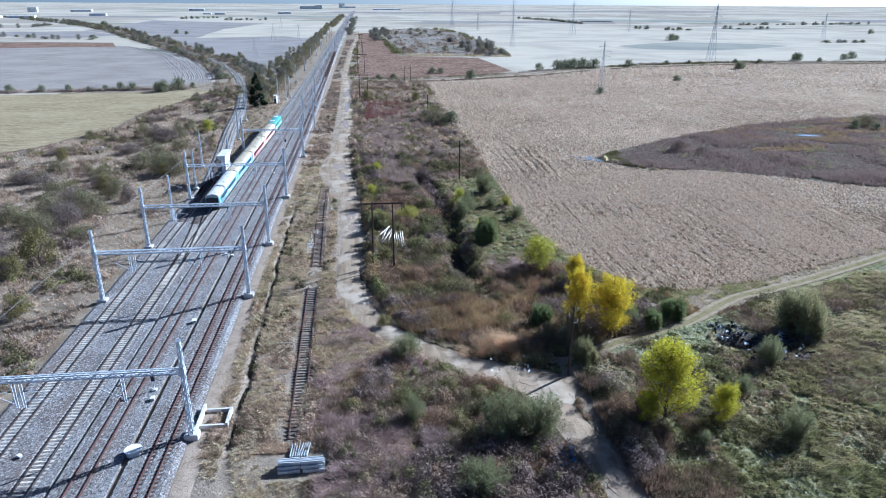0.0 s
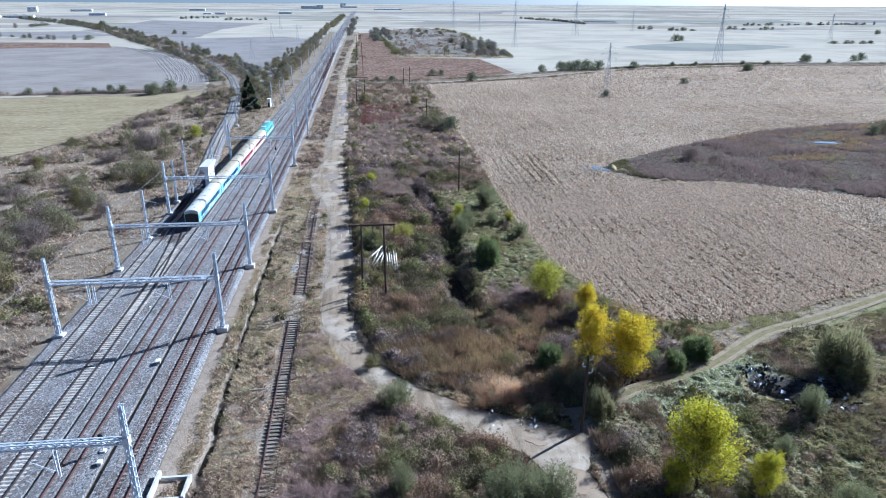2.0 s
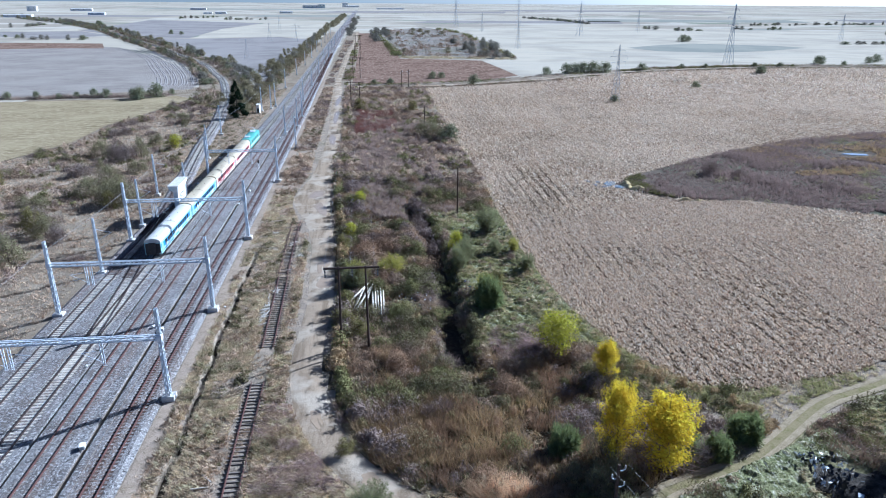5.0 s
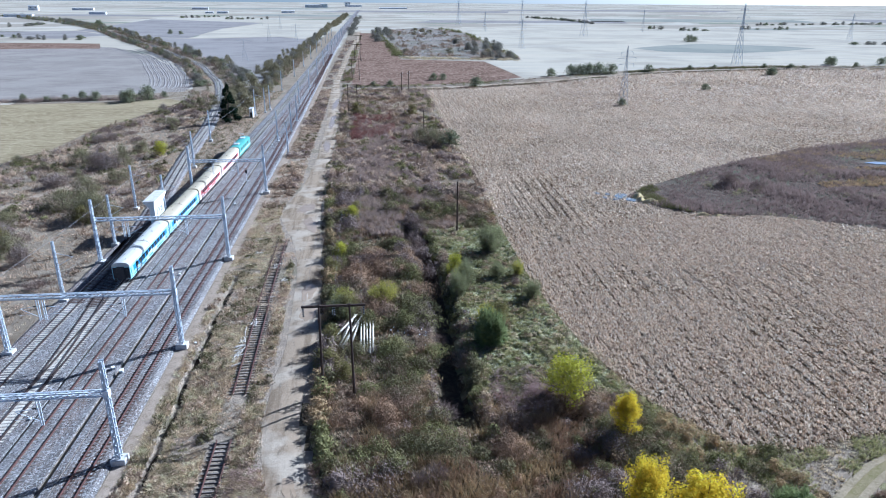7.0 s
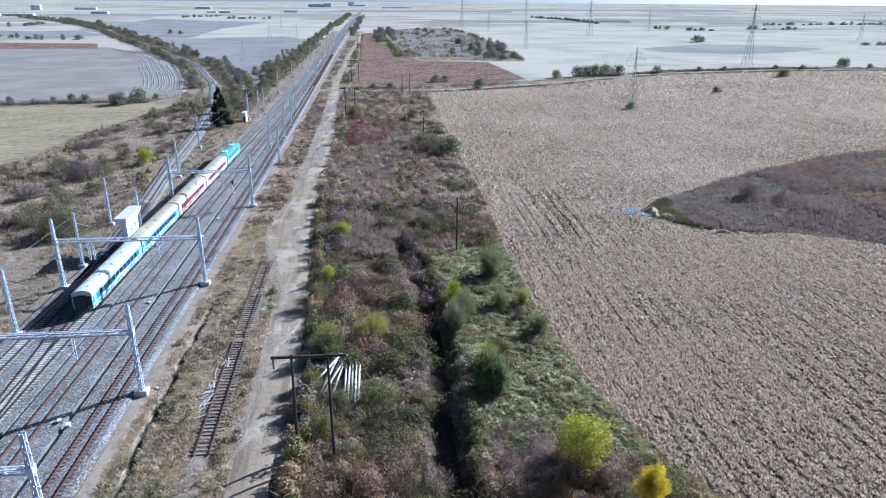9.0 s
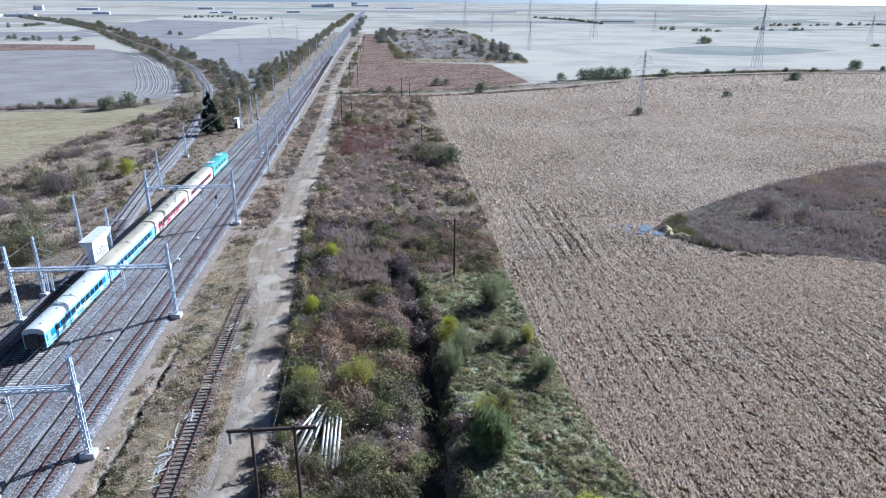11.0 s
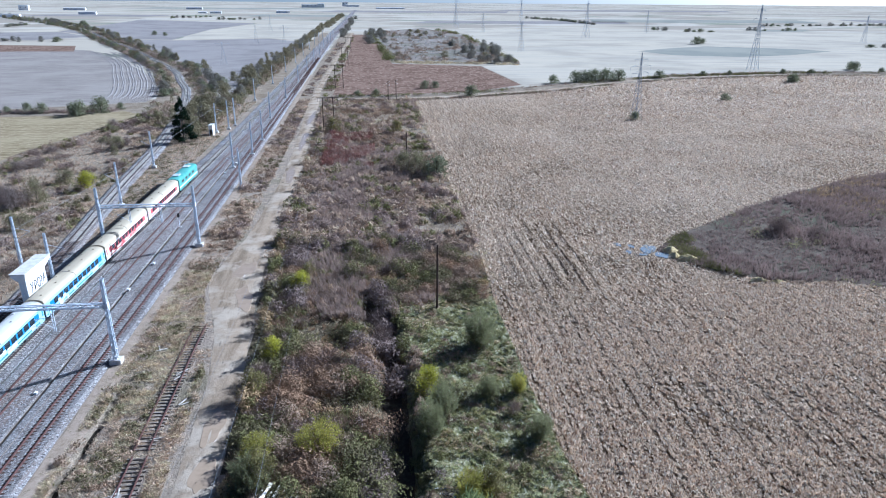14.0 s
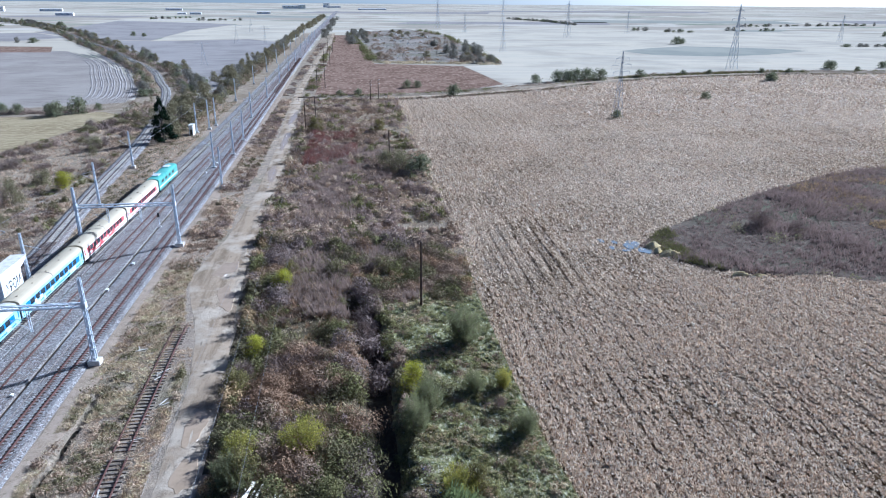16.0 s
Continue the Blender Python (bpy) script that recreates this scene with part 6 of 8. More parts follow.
def make_osier(label, seed, w, h, leaf, shoots, per):
    """A shrub of whippy shoots that fan from one foot, with narrow leaves along their upper part."""
    r = np.random.default_rng(seed)
    root = thing("osier_bush", label, "bush")
    a, q = np.arange(shoots) * 2.4 + r.random(shoots), np.sqrt(r.random(shoots))
    top = h * np.sqrt(1 - 0.72 * q * q) * (0.62 + 0.45 * r.random(shoots))
    end = np.stack([np.cos(a) * q * w * 0.5, np.sin(a) * q * w * 0.5, top], 1)
    mid = end * np.array([0.62, 0.62, 0.42]) + r.normal(size=(shoots, 3)) * 0.05 * w
    foot = r.normal(size=(shoots, 3)) * np.array([0.09, 0.09, 0.0]) * w
    way = lambda u, i: ((1 - u) ** 2)[:, None] * foot[i] + (2 * u * (1 - u))[:, None] * mid[i] + (u * u)[:, None] * end[i]
    every = np.arange(shoots)
    rods = []
    for u0, u1, th in ((0.0, 0.36, 0.05), (0.33, 0.7, 0.035), (0.66, 1.0, 0.02)):
        p, t = way(np.full(shoots, u0), every), way(np.full(shoots, u1), every)
        sd = np.cross(t - p, r.normal(size=(shoots, 3)))
        sd *= th / np.linalg.norm(sd, axis=1)[:, None]
        rods.append(np.stack([p - sd, p + sd, t], 1))
    part("stem", tri_mesh("stem", np.concatenate(rods), F_TWIG), F_TWIG, root)
    i = np.repeat(every, per)
    u = 0.2 + 0.82 * r.random(len(i)) ** 0.75
    p = way(u, i) + r.normal(size=(len(i), 3)) * 0.045 * w * (1.15 - 0.6 * u)[:, None]
    out = r.normal(size=(len(i), 3)) * 0.8 + np.array([0, 0, 0.5]) + end[i] / h
    out *= (0.16 + 0.16 * r.random((len(i), 1))) / np.linalg.norm(out, axis=1)[:, None]
    sd = np.cross(out, r.normal(size=(len(i), 3)))
    sd *= 0.045 / np.linalg.norm(sd, axis=1)[:, None]
    p[:, 2] = np.maximum(p[:, 2], 0.25)
    part("crown", tri_mesh("crown", np.stack([p - sd, p + sd, p + out], 1), leaf), leaf, root)
    return root


F_OSIER = foliage("grey_green_willow_leaves", [(0.18, 0.20, 0.095), (0.23, 0.245, 0.125), (0.12, 0.135, 0.065), (0.29, 0.285, 0.155)], 0.45, 1.05)
F_TURNING = foliage("turning_willow_leaves", [(0.30, 0.29, 0.06), (0.20, 0.22, 0.06), (0.42, 0.36, 0.07), (0.13, 0.15, 0.05)], 0.45, 1.35)
osier = make_osier("airy grey-green willow shrub of whippy upright shoots", 51, 6.0, 6.0, F_OSIER, 120, 72)
place(osier, [(28.4, 157.1, 1.0, 1.0, 0), (27.7, 144.9, 0.5, 0.55, 70), (31.9, 136.1, 0.55, 0.55, 150), (21.7, 141.3, 0.62, 0.9, 220), (20.0, 137.8, 0.6, 0.85, 290), (1.8, 131.0, 0.8, 0.7, 30), (14.2, 60.2, 1.05, 1.0, 120), (17.8, 60.0, 0.95, 0.9, 160), (4.3, 79, 0.8, 0.55, 200), (51.5, 71.5, 0.6, 0.75, 50), (45.5, 56.5, 0.65, 0.7, 90), (44.5, 65.5, 0.4, 0.5, 190), (34.5, 56, 0.35, 0.4, 140), (10, 52, 0.95, 0.6, 77), (4.2, 64.0, 0.5, 0.6, 260)])
osier = make_osier("small willow shrub turning yellow-green in autumn", 53, 5.6, 5.2, F_TURNING, 110, 60)
place(osier, [(31.4, 145.1, 0.42, 0.62, 0), (8.2, 136.2, 0.95, 0.8, 80), (1.9, 135.4, 0.7, 0.65, 160), (23.2, 127.2, 0.75, 0.75, 200)])
reedtuft = thing("reed_clump", "dense clump of tall orange-brown dry reeds", "reeds")
rr = np.random.default_rng(21)
sheaves = []
for i in range(26):
    a, q = i * 2.4, math.sqrt((i + 0.3) / 26)
    t = reeds(rr, 340, 2.2 + 0.9 * rr.random(), 3.3 * (1 - 0.45 * q * q) * (0.75 + 0.4 * rr.random()), 0.022)
    t[:, 2, 0] += -0.35 + 0.35 * rr.normal(size=len(t)) + 0.5 * math.cos(a) * q
    t[:, 2, 1] += -0.2 + 0.35 * rr.normal(size=len(t)) + 0.5 * math.sin(a) * q
    sheaves.append(t + np.array([math.cos(a) * q * 3.4 + 0.5 * rr.normal(), math.sin(a) * q * 2.4 + 0.4 * rr.normal(), 0]))
part("stalk_mass", tri_mesh("stalk_mass", np.concatenate(sheaves), F_ORANGE), F_ORANGE, reedtuft)
place(reedtuft, [(17.0, 79.6, 1.0, 0.95, 0)])


def make_cedar():
    root = thing("conifer_tree", "tall dark evergreen conifer beside the branch line", "tree", pose(-46.6, 301, 0))
    part("trunk", Geo().tube((0, 0, -0.2), (0, 0, 14), 0.3, 0.06, 8), M_BARK, root)
    r = np.random.default_rng(2)
    sh = []
    for i in range(46):
        t = (i + r.random()) / 46
        a = r.random() * 6.283
        q = 4.0 * (1 - t) ** 0.75
        sh.append((math.cos(a) * q * 0.8, math.sin(a) * q * 0.8, 0.8 + 13.4 * t, 1.7 * (1 - 0.65 * t), 1.7 * (1 - 0.65 * t), 0.8))
    part("crown", tri_mesh("crown", leaf_cloud(r, 6000, sh, 0.3), F_CEDAR), F_CEDAR, root)


make_cedar()

# ---- undergrowth ----
def value_noise(x, y, scale, seed):
    g = np.random.default_rng(seed).random((64, 64))
    u, v = np.asarray(x) / scale, np.asarray(y) / scale
    i, j = np.floor(u).astype(int), np.floor(v).astype(int)
    a, b = u - i, v - j
    a, b = a * a * (3 - 2 * a), b * b * (3 - 2 * b)
    q = lambda di, dj: g[(i + di) % 64, (j + dj) % 64]
    return (q(0, 0) * (1 - a) + q(1, 0) * a) * (1 - b) + (q(0, 1) * (1 - a) + q(1, 1) * a) * b


road_poly = [(p[0] - 0.2, p[1]) for p in smooth_path(ROAD_L, 3)] + [(p[0] + 0.2, p[1]) for p in smooth_path(ROAD_R, 3)][::-1]
lane_poly = [(p[0] - 0.5, p[1] + 1.2) for p in smooth_path(TRACKWAY, 4)] + [(p[0] + 0.5, p[1] - 1.2) for p in smooth_path(TRACKWAY, 4)][::-1]


def road_right(y):
    return np.interp(y, [88, 97.5, 106, 124, 156, 186, 212, 250, 330, 400], [3.2, -0.3, -1.9, -1.4, -2.7, -4.8, -5.2, -5.1, -6.6, -8.4])


def corn_left(y):
    return np.interp(y, [95, 106, 117, 126, 134, 147, 170, 196, 300, 400], [45, 39, 36, 34.6, 33.8, 33.2, 33.2, 34.3, 34, 34.6])


def spots(n, x0, x1, y0, y1, keep=None, seed=0, near=True):
    """n spots in a box, thinner with distance, kept where keep says so, off the roads."""
    r = np.random.default_rng(seed)
    k = n * 3
    x = x0 + (x1 - x0) * r.random(k)
    t = r.random(k)
    if near:
        t = t ** 1.35
    y = y0 + (y1 - y0) * t
    ok = ~inside(road_poly, x, y) & ~inside(lane_poly, x, y)
    if keep is not None:
        ok &= keep(x, y, r)
    x, y = x[ok][:n], y[ok][:n]
    return x, y


def tufts(x, y, h, blades, width, lean, seed, z=None, comb=0.0):
    """Blades of grass: one triangle each, fanned round every spot."""
    r = np.random.default_rng(seed)
    n = len(x)
    h = np.broadcast_to(h, (n,))
    z = ground_h(x, y) if z is None else z
    a = r.random((n, blades)) * 6.283
    q = r.random((n, blades)) * 0.22
    bx, by = x[:, None] + np.cos(a) * q * (0.6 + h[:, None]), y[:, None] + np.sin(a) * q * (0.6 + h[:, None])
    hh = h[:, None] * (0.5 + 0.7 * r.random((n, blades)))
    a2 = a + r.normal(size=a.shape) * 0.7
    if comb:
        a2 = 3.6 + 2.2 * value_noise(x, y, 5, seed)[:, None] + r.normal(size=a.shape) * (1 - comb) * 1.6
    ln = hh * lean * (0.3 + r.random(a.shape))
    wind = 0.25 * hh
    tip = np.stack([bx + np.cos(a2) * ln - wind * 0.6, by + np.sin(a2) * ln - wind, z[:, None] + hh], -1)
    s = r.random(a.shape) * 3.1416
    w = width * (0.6 + 0.8 * r.random(a.shape))
    d = np.stack([np.cos(s) * w, np.sin(s) * w, 0 * w], -1)
    base = np.stack([bx, by, z[:, None] + 0 * bx - 0.03], -1)
    return np.stack([base - d, base + d, tip], 2).reshape(-1, 3, 3)


def thickets(x, y, w, h, leaves, size, seed, upright=0.0):
    """Low rounded thickets of loose leaves."""
    r = np.random.default_rng(seed)
    n = len(x)
    w, h = np.broadcast_to(w, (n,)), np.broadcast_to(h, (n,))
    d = r.normal(size=(n, leaves, 3))
    d /= np.linalg.norm(d, axis=2)[..., None]
    d[..., 2] = np.abs(d[..., 2])
    rad = r.random((n, leaves, 1)) ** 0.25
    lump = 1 + 0.3 * np.sin(3 * np.arctan2(d[..., 1], d[..., 0]) + (x * 7)[:, None])
    p = d * rad
    c = np.stack([x[:, None] + p[..., 0] * w[:, None] * lump, y[:, None] + p[..., 1] * w[:, None] * lump, (ground_h(x, y) - 0.05)[:, None] + p[..., 2] * h[:, None]], -1)
    face = d / np.array([1, 1, 0.8]) + 0.5 * r.normal(size=c.shape)
    u = np.cross(face, r.normal(size=c.shape))
    u /= np.linalg.norm(u, axis=2)[..., None]
    v = np.cross(face, u)
    v[..., 2] += 0.5 * upright
    v /= np.linalg.norm(v, axis=2)[..., None]
    s = size * (0.5 + r.random((n, leaves, 1)))
    return np.stack([c - u * s * 0.42, c + u * s * 0.42, c + v * s * (1.4 + upright)], 2).reshape(-1, 3, 3)


def stuff(name, tris, mat, label, category="undergrowth"):
    tagged(new(name, tri_mesh(name, tris, mat)), label, category, kind="stuff")


F_BRAMBLE = foliage("bramble_leaves", [(0.09, 0.09, 0.042), (0.13, 0.122, 0.06), (0.06, 0.06, 0.032), (0.16, 0.15, 0.082), (0.17, 0.13, 0.08)], 0.15, 1.32)
F_WEED = foliage("dead_weeds", [(0.18, 0.135, 0.095), (0.24, 0.185, 0.13), (0.12, 0.09, 0.065), (0.28, 0.225, 0.16)], 0.18, 1.57)
F_TURF = foliage("bleached_green_grass", [(0.26, 0.25, 0.145), (0.35, 0.325, 0.205), (0.18, 0.185, 0.10), (0.43, 0.375, 0.26)], 0.3, 1.5)
F_TAN = foliage("short_tan_grass", [(0.285, 0.225, 0.16), (0.35, 0.285, 0.21), (0.225, 0.175, 0.125), (0.21, 0.175, 0.12)], 0.35, 1.98)

def hummock(x, y, seed, lie=0.6):
    """Height of matted, wind-laid grass: long lumps that lie over one another."""
    wx, wy = x + 1.1 * value_noise(x, y, 2.3, seed) + 0.5 * value_noise(x, y, 0.9, seed + 1), y + 1.3 * value_noise(x, y, 2.7, seed + 2)
    c, q = math.cos(lie), math.sin(lie)
    u, v = c * wx + q * wy, -q * wx + c * wy
    a = 1 - np.abs(2 * value_noise(u * 0.65, v, 0.9, seed + 3) - 1)
    b = 1 - np.abs(2 * value_noise(u * 0.6, v * 1.1, 0.42, seed + 4) - 1)
    return 0.30 * a ** 1.3 * (0.4 + 0.8 * value_noise(x, y, 4.5, seed + 5)) + 0.14 * b + 0.22 * value_noise(x, y, 3.4, seed + 6)


def hummock_sheet(name, x0, x1, y0, y1, keep, seed, lie, mat, label, step=0.2):
    xs, ys = np.arange(x0, x1, step), np.arange(y0, y1, step)
    X, Y = np.meshgrid(xs, ys)
    ok = keep(X.ravel(), Y.ravel()).reshape(X.shape)
    Z = ground_h(X, Y) - 0.06 + hummock(X, Y, seed, lie)
    Z = np.where(ok, Z, ground_h(X, Y) - 0.12)
    nx = len(xs)
    a = (np.arange(len(ys) - 1)[:, None] * nx + np.arange(nx - 1)[None, :]).ravel()
    f = ok.ravel()
    a = a[f[a] | f[a + 1] | f[a + nx] | f[a + nx + 1]]
    used, inv = np.unique(np.stack([a, a + 1, a + nx + 1, a + nx], 1), return_inverse=True)
    me = bpy.data.meshes.new(name)
    me.from_pydata(np.stack([X.ravel(), Y.ravel(), Z.ravel()], 1)[used].tolist(), [], inv.reshape(-1, 4).tolist())
    tagged(new(name, finish(me, mat, False)), label, "grass", kind="stuff")


mid = lambda x, y: (x > road_right(y) + 0.6) & (x < corn_left(y) - 0.3) & (y > 84 - 0.42 * np.clip(x - 3, 0, 40) + 0.9)
off_ditch = lambda x, y: (np.abs(x - ditch_x(y)) > 2.0) | (y > 176) | (y < 102)
lush = lambda x, y: (x > 17.5) & (y > 108) & (y < 172)
gully = lambda x, y: (np.abs(x - gully_x(y)) > 0.55) | (y > 150)
old_line = lambda x, y: (np.abs(x + 9.9) > 1.35) | (y > 168) | (y < 61)

# middle strip: thickets, weeds and grass
def thicket_patch(n, box, keep, seed, w0, w1, h0, h1, leaves, size, near=True, mats=None, label="low dense thickets covering waste ground"):
    """Thickets whose kind changes from patch to patch."""
    x, y = spots(n, *box, keep, seed, near)
    r = np.random.default_rng(seed + 1)
    kind = value_noise(x, y, 7, seed + 2) + 0.25 * (r.random(len(x)) - 0.5)
    w = w0 + (w1 - w0) * r.random(len(x)) ** 1.5
    h = h0 * 0.8 + (h1 * 1.25 - h0 * 0.8) * r.random(len(x)) ** 1.8
    lims = np.quantile(kind, np.linspace(0, 1, len(mats) + 1))
    for i, (nm, mt) in enumerate(mats):
        q = (kind >= lims[i]) & (kind <= lims[i + 1] if i == len(mats) - 1 else kind < lims[i + 1])
        if q.any():
            stuff(nm, thickets(x[q], y[q], w[q], h[q], leaves, size, seed + 3 + i, 0.7), mt, label)


F_THORN = foliage("grey_thorn_twigs", [(0.20, 0.16, 0.135), (0.26, 0.21, 0.18), (0.14, 0.108, 0.09), (0.30, 0.25, 0.215)], 0.12, 1.1)
F_MOSS = foliage("olive_green_leaves", [(0.13, 0.138, 0.055), (0.18, 0.18, 0.075), (0.09, 0.095, 0.042), (0.22, 0.20, 0.09)], 0.2, 1.32)
F_LODGED = foliage("bleached_mauve_reeds", [(0.34, 0.26, 0.235), (0.46, 0.37, 0.34), (0.24, 0.175, 0.155), (0.52, 0.43, 0.39)], 0.4, 1.2)
F_BELT = foliage("dull_olive_scrub", [(0.16, 0.158, 0.085), (0.21, 0.195, 0.11), (0.12, 0.118, 0.065), (0.25, 0.22, 0.13)], 0.25, 1.15)
F_SEDGE = foliage("golden_brown_sedge", [(0.34, 0.25, 0.135), (0.43, 0.335, 0.195), (0.26, 0.185, 0.10), (0.24, 0.20, 0.10)], 0.25, 1.2)
F_PALETHORN = foliage("pale_thorn_twigs", [(0.21, 0.165, 0.135), (0.27, 0.22, 0.18), (0.155, 0.12, 0.098), (0.31, 0.255, 0.21)], 0.35, 1.39)
KINDS = [("thorn_thicket", F_THORN), ("bramble", F_BRAMBLE), ("olive_thicket", F_MOSS), ("dry_thicket", F_SEDGE), ("russet_thicket", F_RUST), ("thorn_thicket", F_WEED)]
BANKS = [KINDS[0], KINDS[1], KINDS[2], KINDS[1], KINDS[5], KINDS[4]]
scrub = lambda x, y, r: mid(x, y) & off_ditch(x, y) & ~(lush(x, y) & (r.random(len(x)) < 0.95))
reedy = lambda x, y: ((x - 18) / 13) ** 2 + ((y - 93) / 13) ** 2 < 1
bank = lambda x, y, r: scrub(x, y, r) & (x > road_right(y) + 2.8) & (x < corn_left(y) - 3) & (value_noise(x, y, 6, 1) > 0.42)
thicket_patch(210, (-7, 38, 78, 128), lambda x, y, r: bank(x, y, r) & ~(reedy(x, y) & (r.random(len(x)) < 0.35)), 111, 1.4, 3.0, 0.9, 2.2, 1050, 0.10, False, BANKS)
thicket_patch(420, (-7, 38, 126, 200), bank, 112, 1.4, 3.4, 1.0, 2.5, 640, 0.14, True, BANKS)
x, y = spots(2300, 2, 34, 76, 112, lambda x, y, r: scrub(x, y, r) & (value_noise(x, y, 3.2, 431) - 0.5 * np.hypot((x - 18) / 15, (y - 93) / 15) > 0.12), 432, False)
stuff("sedge", tufts(x, y, 0.9 + 0.9 * value_noise(x, y, 4, 3), 7, 0.035, 0.45, 433), F_SEDGE, "tall golden-brown sedge in a damp corner")

x, y = spots(2600, 4, 32, 78, 112, lambda x, y, r: scrub(x, y, r) & (value_noise(x, y, 2.6, 641) > 0.55), 642, False)
stuff("russet_weed", tufts(x, y, 0.7 + 0.9 * value_noise(x, y, 2, 643), 7, 0.035, 0.4, 644), F_RUST, "tall russet weeds in a damp corner")
low = lambda x, y, r: scrub(x, y, r) & (x > road_right(y) + 1.2) & (value_noise(x, y, 5, 91) > 0.3)
thicket_patch(620, (-7, 38, 78, 128), lambda x, y, r: low(x, y, r) & ~(reedy(x, y) & (r.random(len(x)) < 0.3)), 131, 0.5, 1.4, 0.3, 1.2, 260, 0.09, False, KINDS)
thicket_patch(1000, (-7, 38, 126, 200), low, 132, 0.5, 1.5, 0.3, 1.4, 140, 0.13, True, KINDS)
# beyond y 195 mostly paler kinds, a substitute for haze over the strip
thicket_patch(1300, (-7, 38, 195, 395), lambda x, y, r: scrub(x, y, r) & (value_noise(x, y, 8, 92) > 0.3), 151, 0.9, 2.6, 0.5, 2.0, 130, 0.26, True, [("thorn_thicket", F_PALETHORN), ("dry_thicket", F_TAN), KINDS[2], ("thorn_thicket", F_PALETHORN), ("dry_thicket", F_TAN), ("thorn_thicket", F_WEED)])
thicket_patch(260, (-7, 6, 88, 210), lambda x, y, r: mid(x, y) & (x < road_right(y) + 2.5) & (x > road_right(y) + 1.1), 171, 0.8, 1.3, 1.2, 2.6, 260, 0.19, True, KINDS[:4], "tall thickets along the edge of the dirt road")
thicket_patch(120, (13, 20, 100, 176), lambda x, y, r: (x - ditch_x(y) < 4.0) & (x - ditch_x(y) > 2.3), 185, 0.7, 1.2, 1.0, 2.2, 260, 0.15, True, KINDS[1:3] + [("dry_thicket", F_WEED)], "tall thickets along the bank of a ditch")
thicket_patch(100, (11, 19, 100, 176), lambda x, y, r: (x - ditch_x(y) > -3.2) & (x - ditch_x(y) < -2.1), 181, 0.6, 1.2, 0.5, 1.2, 160, 0.16, True, KINDS[:4], "thickets along the banks of a ditch")
x, y = spots(8000, -7, 38, 78, 395, lambda x, y, r: scrub(x, y, r) & (value_noise(x, y, 8, 2) > 0.38), 14)
stuff("dead_weed", tufts(x, y, 0.5 + 1.0 * value_noise(x, y, 5, 3), 7, 0.05, 0.45, 15), F_WEED, "tall dead grey-brown weeds on waste ground")
x, y = spots(5000, 2, 24, 168, 300, lambda x, y, r: scrub(x, y, r) & (value_noise(x, y, 9, 32) > 0.42), 96)
stuff("dead_weed", tufts(x, y, 1.0 + 0.9 * value_noise(x, y, 5, 3), 7, 0.06, 0.35, 97), F_PALETHORN, "tall lavender-grey dead weeds")
x, y = spots(5000, -7, 38, 78, 395, lambda x, y, r: scrub(x, y, r) & (value_noise(x, y, 7, 31) > 0.62), 16)
stuff("russet_weed", tufts(x, y, 0.6 + 0.7 * value_noise(x, y, 5, 3), 7, 0.05, 0.4, 17), F_RUST, "patches of russet dry weeds")
x, y = spots(7000, -7, 38, 78, 395, lambda x, y, r: mid(x, y) & off_ditch(x, y) & (value_noise(x, y, 10, 4) > 0.4), 18)
stuff("dry_grass", tufts(x, y, 0.25 + 0.35 * value_noise(x, y, 4, 6), 7, 0.045, 0.9, 19), F_STRAW, "matted pale dry grass")
on_lush = lambda x, y: (x > ditch_x(y) + 2.6 + 0.8 * np.sin(y * 1.3)) & (x < corn_left(y) - 0.2) & (y > 108 + 1.5 * np.sin(x)) & (y < 172 + 2 * np.sin(x * 0.8))
hummock_sheet("matted_grass", 16, 37, 106, 175, on_lush, 501, 2.2, M_MATTED, "matted tussocky green grass beside the field")
x, y = spots(9000, 16, 37, 106, 174, lambda x, y, r: on_lush(x, y) & (hummock(x, y, 501, 2.2) > 0.27), 20)
stuff("green_grass", tufts(x, y, 0.15 + 0.3 * value_noise(x, y, 2.2, 8), 8, 0.03, 1.2, 21, ground_h(x, y) - 0.06 + hummock(x, y, 501, 2.2), 0.5), F_GREEN, "tussocky green grass beside the field")
x, y = spots(6000, 16, 37, 106, 174, lambda x, y, r: on_lush(x, y) & (hummock(x, y, 501, 2.2) > 0.30) & (value_noise(x, y, 3.1, 7) > 0.5), 320)
stuff("dry_grass", tufts(x, y, 0.15 + 0.3 * value_noise(x, y, 2.2, 8), 8, 0.03, 1.2, 321, ground_h(x, y) - 0.06 + hummock(x, y, 501, 2.2), 0.5), F_STRAW, "pale flattened grass beside the field")
thicket_patch(420, (17, 37, 107, 173), lambda x, y, r: mid(x, y) & lush(x, y), 88, 0.35, 0.95, 0.25, 0.8, 130, 0.13, True, [("grass_tussock", F_GREEN), ("grass_tussock", F_STRAW), ("grass_tussock", F_GREEN), ("grass_tussock", F_MOSS)], "rounded grass tussocks beside the field")
x, y = spots(4000, -7, 38, 84, 395, lambda x, y, r: scrub(x, y, r) & (value_noise(x, y, 6, 9) > 0.60), 22)
stuff("green_grass", tufts(x, y, 0.25 + 0.4 * value_noise(x, y, 3, 8), 7, 0.05, 0.8, 23), F_GREEN, "green grass patches among dry weeds")
x, y = spots(5000, 30, 50, 92, 395, lambda x, y, r: (np.abs(x - corn_left(y) - 0.2 + 1.2 * (value_noise(x, y, 3, 98) - 0.5)) < 0.9), 24)
stuff("dry_grass", tufts(x, y, 0.2 + 0.35 * value_noise(x, y, 3, 6), 7, 0.05, 0.9, 25), F_STRAW, "ragged dry grass at the edge of the stubble")

